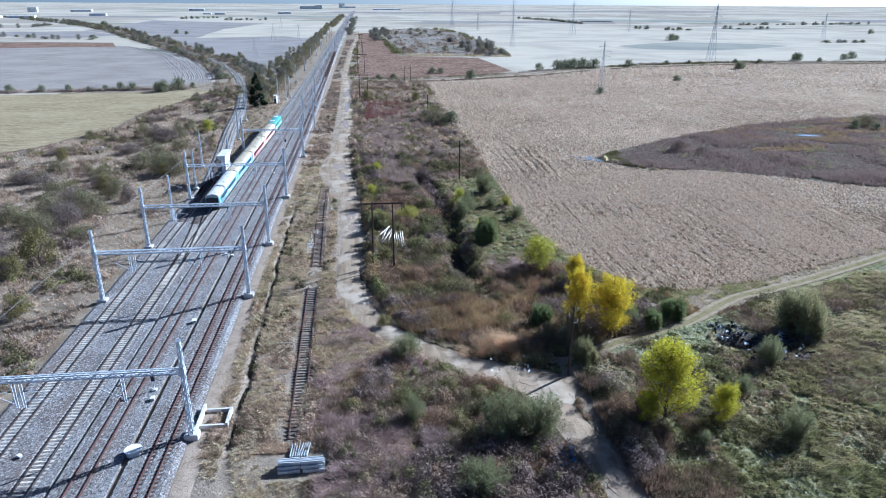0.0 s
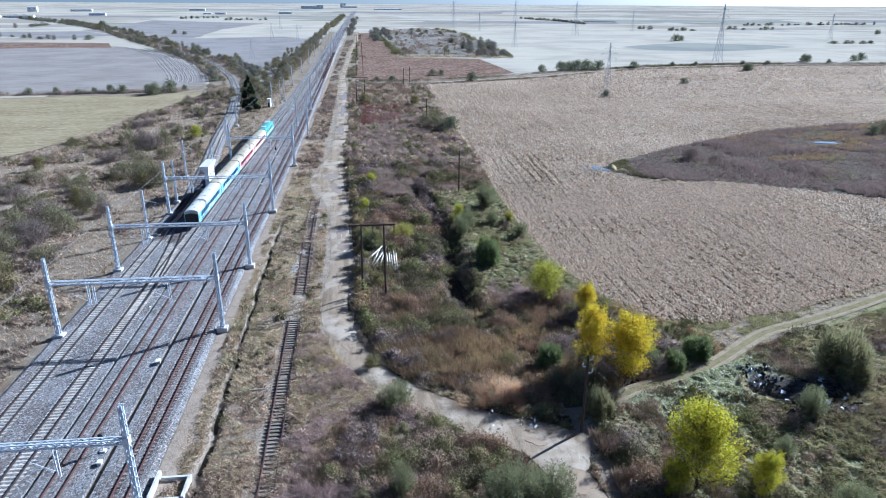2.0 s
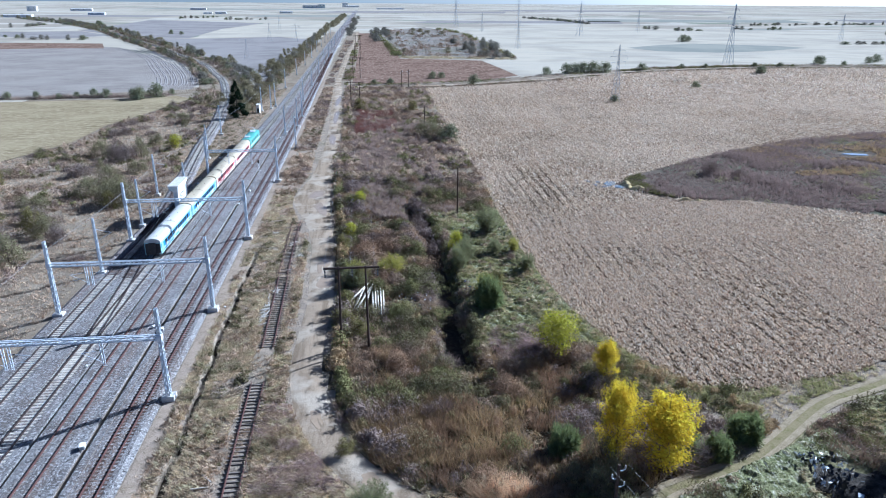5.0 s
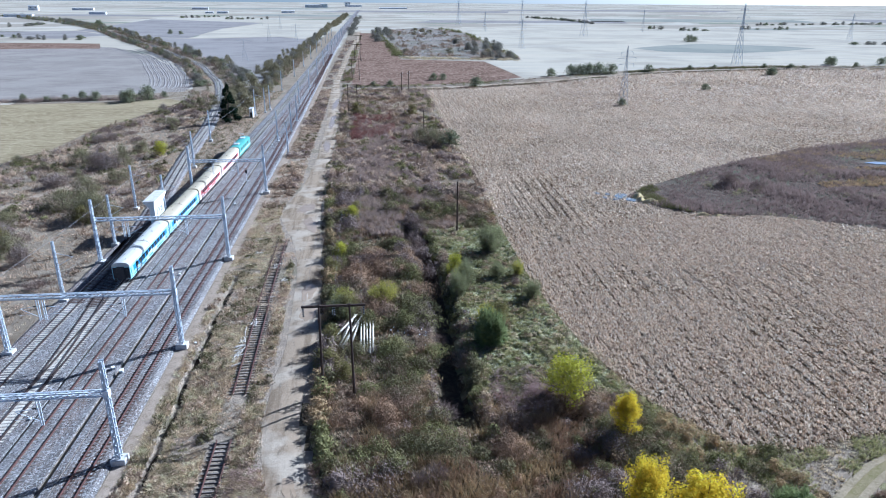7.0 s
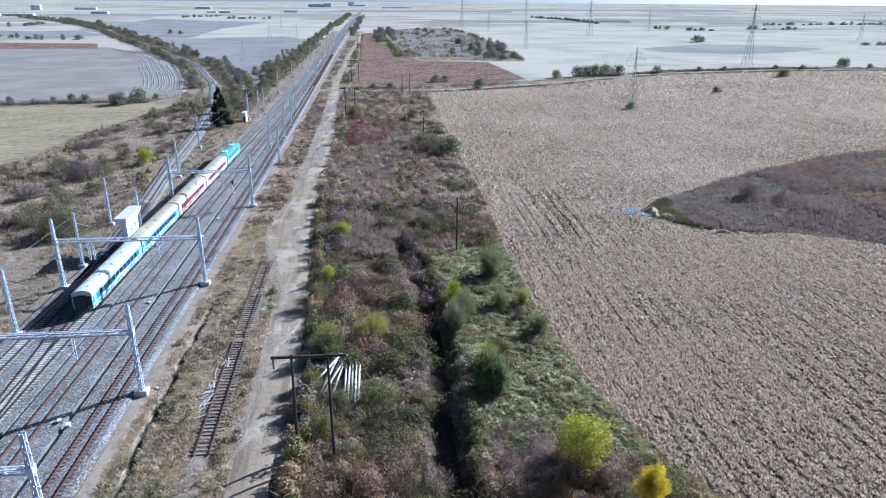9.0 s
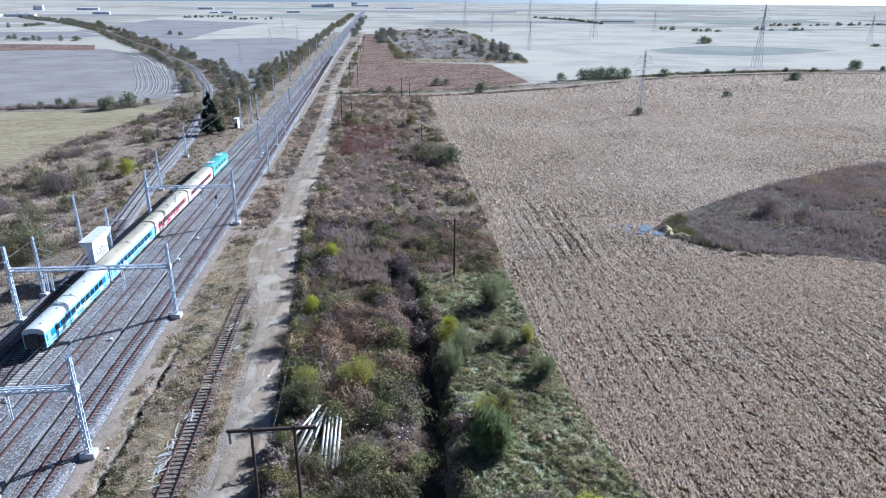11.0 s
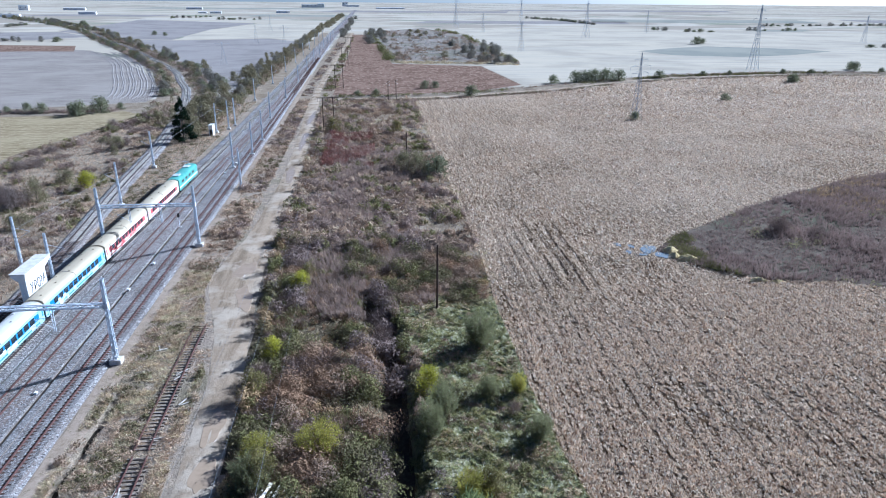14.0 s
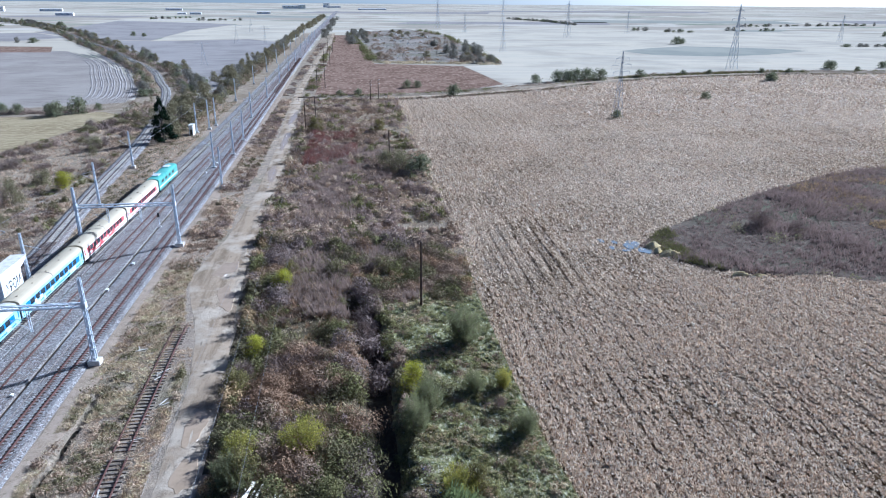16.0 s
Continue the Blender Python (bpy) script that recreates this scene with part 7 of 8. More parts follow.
lane_y = lambda x: np.interp(x, [22, 26.6, 33.4, 41.9, 47.7, 57.7, 64.7, 75.5, 96, 130, 200], [71.5, 75.1, 79.3, 82, 85.2, 91.8, 94.2, 98.2, 107, 123, 166])
corner = lambda x, y, r: (y > lane_y(x) + 1.4) & ~inside(CORN, x, y) & (x > corn_left(y) - 9)
x, y = spots(5500, 28, 130, 78, 128, corner, 191, False)
stuff("dry_grass", tufts(x, y, 0.2 + 0.4 * value_noise(x, y, 3, 6), 7, 0.05, 0.9, 192), F_STRAW, "matted grass between the lane and the stubble")
x, y = spots(4000, 28, 70, 78, 112, lambda x, y, r: corner(x, y, r) & (value_noise(x, y, 4, 95) > 0.45), 193, False)
stuff("green_grass", tufts(x, y, 0.25 + 0.4 * value_noise(x, y, 3, 8), 7, 0.05, 0.9, 194), F_GREEN, "green grass between the lane and the stubble")
thicket_patch(110, (28, 50, 80, 104), corner, 195, 0.5, 1.5, 0.4, 1.6, 240, 0.13, False, KINDS[:4], "thickets between the lane and the stubble")
x, y = spots(2600, -12, -7.5, 60, 168, lambda x, y, r: value_noise(x, y, 3, 93) > 0.45, 197)
stuff("dry_grass", tufts(x, y, 0.15 + 0.25 * value_noise(x, y, 3, 6), 7, 0.04, 0.8, 198), F_TAN, "dry grass growing through an abandoned siding")

F_RED = foliage("crimson_weeds", [(0.24, 0.125, 0.10), (0.30, 0.17, 0.135), (0.18, 0.09, 0.075)], 0.2, 1.0)
x, y = spots(3200, 0, 15, 262, 318, lambda x, y, r: value_noise(x, y, 9, 94) > 0.4, 99, False)
stuff("crimson_weed", tufts(x, y, 0.9 + 0.8 * value_noise(x, y, 5, 3), 7, 0.08, 0.5, 100), F_RED, "patch of dull crimson weeds on waste ground")

# corner between the siding and the road, towards the camera
south = lambda x, y: (x > -19) & (x < 24) & (y < 98) & ~mid(x, y) & old_line(x, y) & ~((x > -11) & (x < -4.5) & (y > 55.5) & (y < 61.5))
thicket_patch(900, (-14, 24, 34, 78), lambda x, y, r: south(x, y) & (x > -5 + 0.15 * (y - 60)) & (value_noise(x, y, 5, 41) > 0.36), 211, 0.5, 1.9, 0.4, 1.7, 380, 0.09, False, [KINDS[5], KINDS[1], KINDS[2], KINDS[4], KINDS[0]], "tangled thickets beside the dirt road")
thicket_patch(90, (0, 16, 61, 71), lambda x, y, r: south(x, y), 231, 1.0, 1.9, 0.9, 1.9, 640, 0.09, False, [KINDS[1], KINDS[2], KINDS[4]], "dark brambles beside the dirt road")
thicket_patch(70, (25.6, 29.5, 52, 71), lambda x, y, r: (x > np.interp(y, [50, 60, 66, 72], [26.0, 26.2, 26.6, 27.4])), 241, 0.9, 1.8, 1.3, 2.6, 520, 0.1, False, [KINDS[4], KINDS[1], KINDS[0]], "tall dark russet scrub on a road bank")
x, y = spots(7000, -6, 9, 50, 66, lambda x, y, r: south(x, y) & (value_noise(x, y, 2.2, 641) > 0.3), 642, False)
stuff("dry_grass", tufts(x, y, 0.5 + 0.7 * value_noise(x, y, 2, 643), 9, 0.03, 1.0, 644, None, 0.4), F_LODGED, "pale tousled grass below a bramble bank")
r = np.random.default_rng(401)
x, y = 4 + 16 * r.random(120), 44 + 13.5 * r.random(120)
q = x < 19.5
stuff("twiggy_thicket", thickets(x[q], y[q], 1.1 + 0.9 * r.random(q.sum()), 0.9 + 1.3 * r.random(q.sum()), 420, 0.12, 402, 1.2), F_TWIG, "dark bare thicket beside the dirt road")
x, y = spots(5500, -9, 10, 70, 98, lambda x, y, r: south(x, y) & (value_noise(x, y, 3, 403) > 0.2), 404, False)
stuff("dry_grass", tufts(x, y, 0.25 + 0.45 * value_noise(x, y, 3, 6), 7, 0.03, 1.1, 405, None, 0.5), F_STRAW, "pale tousled grass between the siding and the road")
x, y = spots(6500, -8, 8, 60, 100, lambda x, y, r: south(x, y) & (value_noise(x, y, 2.2, 631) > 0.38), 632, False)
stuff("dry_grass", tufts(x, y, 0.3 + 0.5 * value_noise(x, y, 2, 633), 8, 0.028, 1.3, 634, None, 0.4), F_LODGED, "pale mauve tousled grass between the siding and the road")
x, y = spots(11000, -18, 24, 34, 98, lambda x, y, r: south(x, y) & gully(x, y) & (value_noise(x, y, 5, 42) > 0.33), 26, False)
stuff("dry_grass", tufts(x, y, 0.25 + 0.5 * value_noise(x, y, 4, 6), 7, 0.03, 1.0, 27, None, 0.4), F_STRAW, "matted pale dry grass beside the siding")
x, y = spots(6500, -18, 24, 34, 90, lambda x, y, r: south(x, y) & (x > -7) & (y < 72) & (value_noise(x, y, 4, 43) > 0.45), 28, False)
stuff("dead_weed", tufts(x, y, 0.4 + 0.8 * value_noise(x, y, 4, 3), 7, 0.05, 0.5, 29), F_WEED, "dead grey-brown weeds beside the siding")

# verge between the ballast and the road
verge = lambda x, y: (x > -18.6) & (x < np.interp(y, [60, 84, 100, 152, 180, 190, 206, 400], [10, 0, -5.8, -7.2, -13.2, -13.4, -11.3, -13]) - 0.2) & old_line(x, y) & gully(x, y)
x, y = spots(19000, -18.6, -2, 60, 400, lambda x, y, r: verge(x, y) & (value_noise(x, y, 3, 44) > 0.25), 30)
stuff("dry_grass", tufts(x, y, 0.10 + 0.2 * value_noise(x, y, 3, 6), 7, 0.03, 1.2, 31), F_TAN, "short trampled tan grass along the railway")
x, y = spots(9000, -18.6, -2, 96, 190, lambda x, y, r: verge(x, y) & (value_noise(x, y, 2.4, 651) > 0.34), 652)
stuff("dry_grass", tufts(x, y, 0.15 + 0.35 * value_noise(x, y, 2.4, 653), 7, 0.03, 1.2, 654), F_STRAW, "straggling dry grass along the railway")
x, y = spots(3000, -18.6, -2, 96, 190, lambda x, y, r: verge(x, y) & (value_noise(x, y, 3.1, 655) > 0.6), 656)
stuff("green_grass", tufts(x, y, 0.15 + 0.3 * value_noise(x, y, 2.4, 653), 7, 0.03, 1.1, 657), F_MOSS, "olive weeds among dry grass along the railway")
x, y = spots(4000, -18.6, -2, 60, 400, lambda x, y, r: verge(x, y) & (value_noise(x, y, 6, 45) > 0.58), 32)
stuff("dead_weed", tufts(x, y, 0.3 + 0.5 * value_noise(x, y, 4, 3), 7, 0.05, 0.6, 33), F_WEED, "scattered dead weeds along the railway")
x, y = spots(420, -18.6, -8, 62, 400, lambda x, y, r: verge(x, y) & (np.abs(x + 15.5) < 0.9) & (y < 165) & (value_noise(x, y, 6, 46) > 0.35), 34)
stuff("bramble", thickets(x, y, 0.45 + 0.5 * rng.random(len(x)), 0.3 + 0.5 * rng.random(len(x)), 80, 0.15, 35), F_BRAMBLE, "low brambles in a shallow drain by the railway")

thicket_patch(800, (-18.4, -6, 62, 400), lambda x, y, r: verge(x, y) & (value_noise(x, y, 5, 47) > 0.42), 36, 0.4, 1.2, 0.2, 0.8, 90, 0.12, True, [("thorn_thicket", F_WEED), ("dry_thicket", F_TAN), ("bramble", F_BRAMBLE)], "low dry thickets beside the railway")

# right of the road, below the lane
east = lambda x, y: (x > 25.5) & (y < 78 + 0.42 * (x - 30)) & (((x - 51.5) / 4.2) ** 2 + ((y - 78.4) / 3.8) ** 2 > 1)
on_east = lambda x, y: east(x, y) & (x > 27.5 + 0.8 * np.sin(y)) & (y < 76.5 + 0.42 * (x - 30))
hummock_sheet("matted_grass", 26, 100, 36, 104, on_east, 511, 2.5, M_MATTED, "long matted green grass on waste ground", 0.25)
x, y = spots(5000, 98, 135, 40, 112, lambda x, y, r: east(x, y) & (value_noise(x, y, 5, 51) > 0.20), 35, False)
stuff("green_grass", tufts(x, y, 0.35 + 0.65 * value_noise(x, y, 3.5, 8), 7, 0.06, 1.2, 34, None, 0.6), F_TURF, "long tousled grass on waste ground")
x, y = spots(22000, 26, 92, 38, 100, lambda x, y, r: on_east(x, y) & (hummock(x, y, 511, 2.5) > 0.24) & (value_noise(x, y, 9, 51) + 0.02 * (x - 50) - 0.015 * (y - 55) > 0.30), 36, False)
stuff("green_grass", tufts(x, y, 0.3 + 0.5 * value_noise(x, y, 3.5, 8), 8, 0.028, 1.3, 37, ground_h(x, y) - 0.06 + hummock(x, y, 511, 2.5), 0.75), F_GREEN, "long tousled green grass on waste ground")
x, y = spots(14000, 26, 92, 36, 100, lambda x, y, r: on_east(x, y) & (hummock(x, y, 511, 2.5) > 0.27) & (value_noise(x, y, 6, 55) > 0.45), 38, False)
stuff("dry_grass", tufts(x, y, 0.25 + 0.4 * value_noise(x, y, 4, 6), 8, 0.026, 1.3, 39, ground_h(x, y) - 0.06 + hummock(x, y, 511, 2.5), 0.75), F_STRAW, "long pale dry grass on waste ground")
thicket_patch(1000, (25, 135, 36, 112), lambda x, y, r: east(x, y) & ((value_noise(x, y, 9, 53) > 0.5) | (x < 36)), 251, 0.5, 2.0, 0.4, 1.6, 190, 0.13, False, [KINDS[1], KINDS[2], KINDS[5]], "dark thickets among long grass")
x, y = spots(5000, 52, 100, 62, 96, lambda x, y, r: east(x, y) & (value_noise(x, y, 8, 411) > 0.42), 412, False)
stuff("dead_weed", tufts(x, y, 0.5 + 0.8 * value_noise(x, y, 4, 3), 7, 0.04, 0.6, 413), F_WEED, "mauve-brown dead weeds on waste ground")
thicket_patch(130, (54, 100, 60, 96), lambda x, y, r: east(x, y) & (value_noise(x, y, 8, 411) > 0.36), 414, 0.8, 2.2, 0.5, 1.4, 300, 0.13, False, [("thorn_thicket", F_THORN), ("thorn_thicket", F_WEED), ("bramble", F_BRAMBLE)], "brown thickets among long grass")
thicket_patch(110, (42, 78, 40, 62), lambda x, y, r: east(x, y) & (value_noise(x, y, 6, 421) > 0.45), 424, 0.8, 2.0, 0.5, 1.5, 320, 0.13, False, [("bramble", F_BRAMBLE), ("olive_thicket", F_MOSS)], "dark green thickets among long grass")
x, y = spots(3600, 24, 36, 40, 76, lambda x, y, r: east(x, y) & (value_noise(x, y, 3, 441) > 0.4), 42, False)
stuff("russet_weed", tufts(x, y, 0.8 + 0.8 * value_noise(x, y, 4, 3), 7, 0.045, 0.35, 43), F_WEED, "tall brown reeds beside the dirt road")

# scrub left of the railway
west_edge = lambda y: np.interp(y, [60, 178, 222, 257, 288, 313, 336, 358, 400], [-150, -148, -104, -91, -91, -85, -81, -77, -78])
branch_x = lambda y: np.interp(y, [60, 160, 172, 200, 245, 289, 324, 375], [-39.5, -39.6, -40.2, -43.1, -48.4, -52.6, -57.2, -65.5])
west = lambda x, y: (x < np.minimum(-44.0, branch_x(y) - 2.8)) & (x > west_edge(y))
x, y = spots(30000, -125, -43, 70, 390, lambda x, y, r: west(x, y) & (value_noise(x, y, 7, 61) > 0.18), 44)
stuff("dry_grass", tufts(x, y, 0.25 + 0.45 * value_noise(x, y, 4, 6), 6, 0.05, 1.0, 45), F_TAN, "dry grass on scrubland beside the railway")
x, y = spots(8000, -150, -43, 70, 390, lambda x, y, r: west(x, y) & (value_noise(x, y, 8, 62) > 0.42), 46)
stuff("dead_weed", tufts(x, y, 0.4 + 0.9 * value_noise(x, y, 5, 3), 7, 0.06, 0.6, 47), F_WEED, "grey-brown dead weeds on scrubland")
thicket_patch(2100, (-150, -43, 70, 390), lambda x, y, r: west(x, y) & (value_noise(x, y, 12, 63) > 0.5), 271, 0.6, 2.2, 0.4, 1.8, 130, 0.19, True, [KINDS[0], ("dry_thicket", F_TAN), KINDS[1], KINDS[2], ("thorn_thicket", F_WEED), ("thorn_thicket", F_PALETHORN)], "low thickets on scrubland beside the railway")
wedge = lambda x, y: (x > branch_x(y) + 2.8) & (x < np.interp(y, [175, 200, 240, 330, 390], [-39.5, -38.0, -36.4, -35.4, -35.4])) & (y > 178)
x, y = spots(5000, -66, -37, 178, 390, lambda x, y, r: wedge(x, y), 50)
stuff("dry_grass", tufts(x, y, 0.2 + 0.4 * value_noise(x, y, 4, 6), 7, 0.06, 0.9, 51), F_TAN, "short dry grass between two railway lines")
x, y = spots(420, -66, -37, 230, 390, lambda x, y, r: wedge(x, y), 52)
stuff("bramble", thickets(x, y, 0.9, 0.8 * rng.random(len(x)) + 0.3, 60, 0.15, 53), F_BRAMBLE, "brambles between two railway lines")

# hedge bottom between two fields
r = np.random.default_rng(331)
x = -90 - 170 * r.random(420)
y = np.interp(x, [-260, -149, -92], [346, 361, 368]) + r.normal(size=420) * 1.3
stuff("hedge_thicket", thickets(x, y, 1.3 + r.random(420), 1.0 + 1.7 * r.random(420) ** 1.5, 80, 0.24, 332), F_PALETHORN, "low hedge of dry thickets between two fields")

# pale lodged reeds in the damp corner
x, y = spots(2600, 20, 32, 102, 117, lambda x, y, r: ((x - 25.2) / 4.6) ** 2 + ((y - 110.5) / 4.8) ** 2 < 0.6 + 0.8 * value_noise(x, y, 2.5, 611), 612, False)
stuff("lodged_reed", tufts(x, y, 0.5 + 0.7 * value_noise(x, y, 2, 613), 8, 0.035, 1.5, 614, None, 0.7), F_LODGED, "pale mauve reeds beaten flat in a damp corner")

# scrub massed along the branch line and the main line
r = np.random.default_rng(621)
TBX = np.array([p for p in smooth_path(TRACK_1[7:], 3.0) if 330 < p[1] < 1000])
i = r.integers(0, len(TBX), 900)
sd = np.where(r.random(900) < 0.5, -1, 1)
x, y = TBX[i, 0] + sd * (4.5 + 9 * r.random(900) ** 1.4), TBX[i, 1] + 2 * r.normal(size=900)
for k, mt in enumerate((F_WEED, F_BELT, F_PALETHORN)):
    q = np.arange(900) % 3 == k
    stuff("line_side_scrub", thickets(x[q], y[q], 1.2 + 1.8 * r.random(q.sum()), 1.0 + 2.6 * r.random(q.sum()) ** 1.5, 60, 0.36, 622 + k, 0.6), mt, "scrub massed along a branch line")
x, y = -52 + 8.5 * r.random(420), 318 + 420 * r.random(420) ** 1.4
for k, mt in enumerate((F_BELT, F_WEED)):
    q = np.arange(420) % 2 == k
    stuff("line_side_scrub", thickets(x[q], y[q], 1.4 + 1.8 * r.random(q.sum()), 1.4 + 3.2 * r.random(q.sum()) ** 1.5, 70, 0.36, 626 + k, 0.6), mt, "tall scrub massed along the main line")

# growth along the cross road
cr = np.array([(-4, 398), (25, 398), (67, 409), (116, 431), (159, 459), (201, 477), (287, 493), (480, 482)])
for k, (off, mt, up) in enumerate(((-9.0, F_WEED, 0.5), (5.0, F_MOSS, 1.0), (-7.0, F_BELT, 0.45), (7.5, F_WEED, 1.0))):
    r = np.random.default_rng(301 + k)
    x = -2 + 440 * r.random(620)
    y = np.interp(x, cr[:, 0], cr[:, 1]) + off + r.normal(size=620) * 0.8
    q = value_noise(x, y, 18, 302 + k) > 0.3
    stuff("roadside_thicket", thickets(x[q], y[q], 1.1 + 0.9 * r.random(q.sum()), up * (0.8 + 1.3 * r.random(q.sum())), 42, 0.3, 303 + k), mt, "low thickets lining a distant farm road")

r = np.random.default_rng(341)
x, y = np.array([15.2, 15.6, 15.0, 16.2, 15.4, 14.6, 16.4, 15.8, 16.6, 17.2]), np.array([162, 165.5, 168.5, 170.5, 173.5, 176, 160, 158, 149.5, 152])
stuff("thorn_thicket", thickets(x, y, 1.5 + 0.7 * r.random(10), 2.2 + 0.9 * r.random(10), 700, 0.16, 342, 1.6), F_THORN, "dense grey-mauve thorn bushes crowding a ditch")
x, y = 18.5 + 15 * r.random(46), 109 + 60 * r.random(46)
q = (x < corn_left(y) - 1) & (x > ditch_x(y) + 3)
stuff("olive_thicket", thickets(x[q], y[q], 0.35 + 0.5 * r.random(q.sum()), 0.5 + 0.9 * r.random(q.sum()), 200, 0.09, 344, 1.4), F_MOSS, "small olive shrubs dotted over rough grass")
x, y = 18.5 + 15 * r.random(130), 109 + 60 * r.random(130)
q = (x < corn_left(y) - 1) & (x > ditch_x(y) + 3)
stuff("dry_thicket", thickets(x[q], y[q], 0.5 + 0.6 * r.random(q.sum()), 0.3 + 0.5 * r.random(q.sum()), 160, 0.10, 345, 1.8), F_WEED, "dead brown weed clumps in rough grass")
x, y = 4 + 10 * r.random(16), 147 + 9 * r.random(16)
stuff("russet_thicket", thickets(x, y, 1.5 + 1.2 * r.random(16), 1.2 + 0.9 * r.random(16), 600, 0.15, 343, 1.2), F_RUST, "broad russet bushes losing their leaves")

# scrub between the far railway and the road
vs = lambda x, y, r: (x < np.interp(y, [180, 190, 206, 330, 381, 435, 500, 650, 800], [-14, -14.4, -12.3, -12.6, -14.2, -15, -14.6, -13.6, -10.5])) & (value_noise(x, y, 9, 351) > 0.36)
thicket_patch(520, (-18.5, -10, 205, 800), vs, 352, 0.7, 1.7, 0.4, 1.3, 110, 0.18, True, [("dry_thicket", F_TAN), ("dry_thicket", F_WEED), ("thorn_thicket", F_PALETHORN), ("thorn_thicket", F_THORN)], "low tan scrub beside the far railway")
vr = lambda x, y, r: (x > np.interp(y, [400, 435, 500, 650, 800], [-7.5, -9.6, -9.4, -8.4, -5])) & (x < -4) & (value_noise(x, y, 14, 361) > 0.35)
thicket_patch(160, (-10, -3, 405, 960), vr, 362, 0.8, 1.9, 0.5, 1.7, 70, 0.3, True, [("dry_thicket", F_WEED), ("olive_thicket", F_MOSS)], "low scrub along a distant dirt road")
# scrub on the tip
r = np.random.default_rng(371)
x, y = 28 + 96 * r.random(420), 572 + 480 * r.random(420) ** 1.3
q = inside(TIP, x, y) & (value_noise(x, y, 24, 372) > 0.42)
x, y = x[q], y[q]
stuff("tip_scrub", thickets(x, y, 1.8 + 3.0 * r.random(len(x)), 1.2 + 2.4 * r.random(len(x)), 90, 0.5, 373), F_WEED, "grey-brown scrub spread over a dumping ground")
for k, (xs, ys) in enumerate((([31, 60, 90, 121], [582, 577, 571, 563]), ([121, 124, 131, 110], [563, 736, 948, 1080]), ([31, 24, 14], [582, 752, 990]))):
    t = np.sort(r.random(90)) * (len(xs) - 1)
    x, y = np.interp(t, range(len(xs)), xs) + r.normal(size=90) * 1.6, np.interp(t, range(len(xs)), ys) + r.normal(size=90) * 4
    stuff("tip_scrub", thickets(x, y, 2.0 + 2.2 * r.random(90), (1.0, 2.6, 2.2)[k] * (0.6 + r.random(90)), 90, 0.5, 381 + k), (F_STRAW, F_MOSS, F_MOSS)[k], "belt of scrub round a dumping ground")

# reed bed in the field
POOL = [(148, 221), (153, 224), (163, 222), (161, 216), (150, 214)]
x, y = spots(24000, 66, 262, 148, 264, lambda x, y, r: inside(REED, x, y) & ~inside(POOL, x, y) & (value_noise(x, y, 7, 601) > 0.14), 54)
stuff("reed_bed", tufts(x, y, 0.4 + 1.7 * value_noise(x, y, 9, 3) ** 1.5, 7, 0.06, 0.5, 55), F_REEDBED, "bed of purple-brown reeds in a wet hollow", "reeds")
x, y = spots(2600, 120, 230, 195, 250, lambda x, y, r: inside(REED, x, y) & ~inside(POOL, x, y) & (value_noise(x, y * 3, 16, 603) > 0.6), 604)
stuff("reed_bed", tufts(x, y, 0.5 + 0.8 * value_noise(x, y, 5, 3), 7, 0.08, 0.7, 605), F_SEDGE, "golden sedge among reeds in a wet hollow", "reeds")
x, y = spots(350, 66, 262, 148, 264, lambda x, y, r: inside(REED, x, y) & (value_noise(x, y, 14, 64) > 0.55), 56)
stuff("bramble", thickets(x, y, 1.6, 1.3, 60, 0.22, 57), F_GREY, "grey-green scrub in a wet hollow")
x, y = spots(900, 66, 78, 165, 205, lambda x, y, r: inside(REED, x, y) & (x > 71.5) & ~inside([(76, 182), (84, 179), (110, 172), (200, 170), (200, 260), (110, 214), (84, 200), (76, 194)], x, y), 58, False)
stuff("reed_bed", tufts(x, y, 0.5 + 0.5 * value_noise(x, y, 4, 3), 7, 0.06, 0.9, 59), F_MOSS, "olive sedge at the edge of a wet hollow", "reeds")


# stalk litter on the corn field
def litter(n, seed, x0, x1, y0, y1, size):
    r = np.random.default_rng(seed)
    x = x0 + (x1 - x0) * r.random(n)
    y = y0 + (y1 - y0) * r.random(n)
    u = x - 0.02 * y + 0.05 * np.sin(y * 0.31 + x * 0.2)
    row = 0.5 - 0.5 * np.sin(u * 2 * np.pi / 0.75)
    band = 0.5 + 0.5 * np.sin(u * 2 * np.pi / 2.25 + 1.4 * np.sin(u * 0.31))
    thick = 0.85 * value_noise(u, y * 0.7, 0.36, 71) + 0.28 * row + 0.3 * band + 0.3 * value_noise(u, y * 0.05, 1.5, 74) + 0.45 * value_noise(x, y, 14, 73) - 0.06 + 0.4 * (r.random(n) - 0.5)
    thick -= 0.22 * np.exp(-((x - 47) / 9.0) ** 4) * np.exp(-((y - 190) / 23.0) ** 6)
    ok = inside(CORN, x, y) & ~inside(REED, x, y) & (thick > 1.0)
    x, y = x[ok], y[ok]
    n = len(x)
    a = r.normal(size=n) * 1.2 + 1.57
    L = size * (0.5 + r.random(n))
    w = L * (0.3 + 0.35 * r.random(n))
    z0, z1 = 0.10 + 0.12 * r.random(n), 0.18 + L * 1.3 * r.random(n)
    c = np.stack([x, y, z0], 1)
    d = np.stack([np.cos(a) * L, np.sin(a) * L, z1 - z0], 1)
    s = np.stack([-np.sin(a) * w, np.cos(a) * w, 0.3 * w * r.normal(size=n)], 1)
    return np.stack([c - s, c + s, c + d], 1)


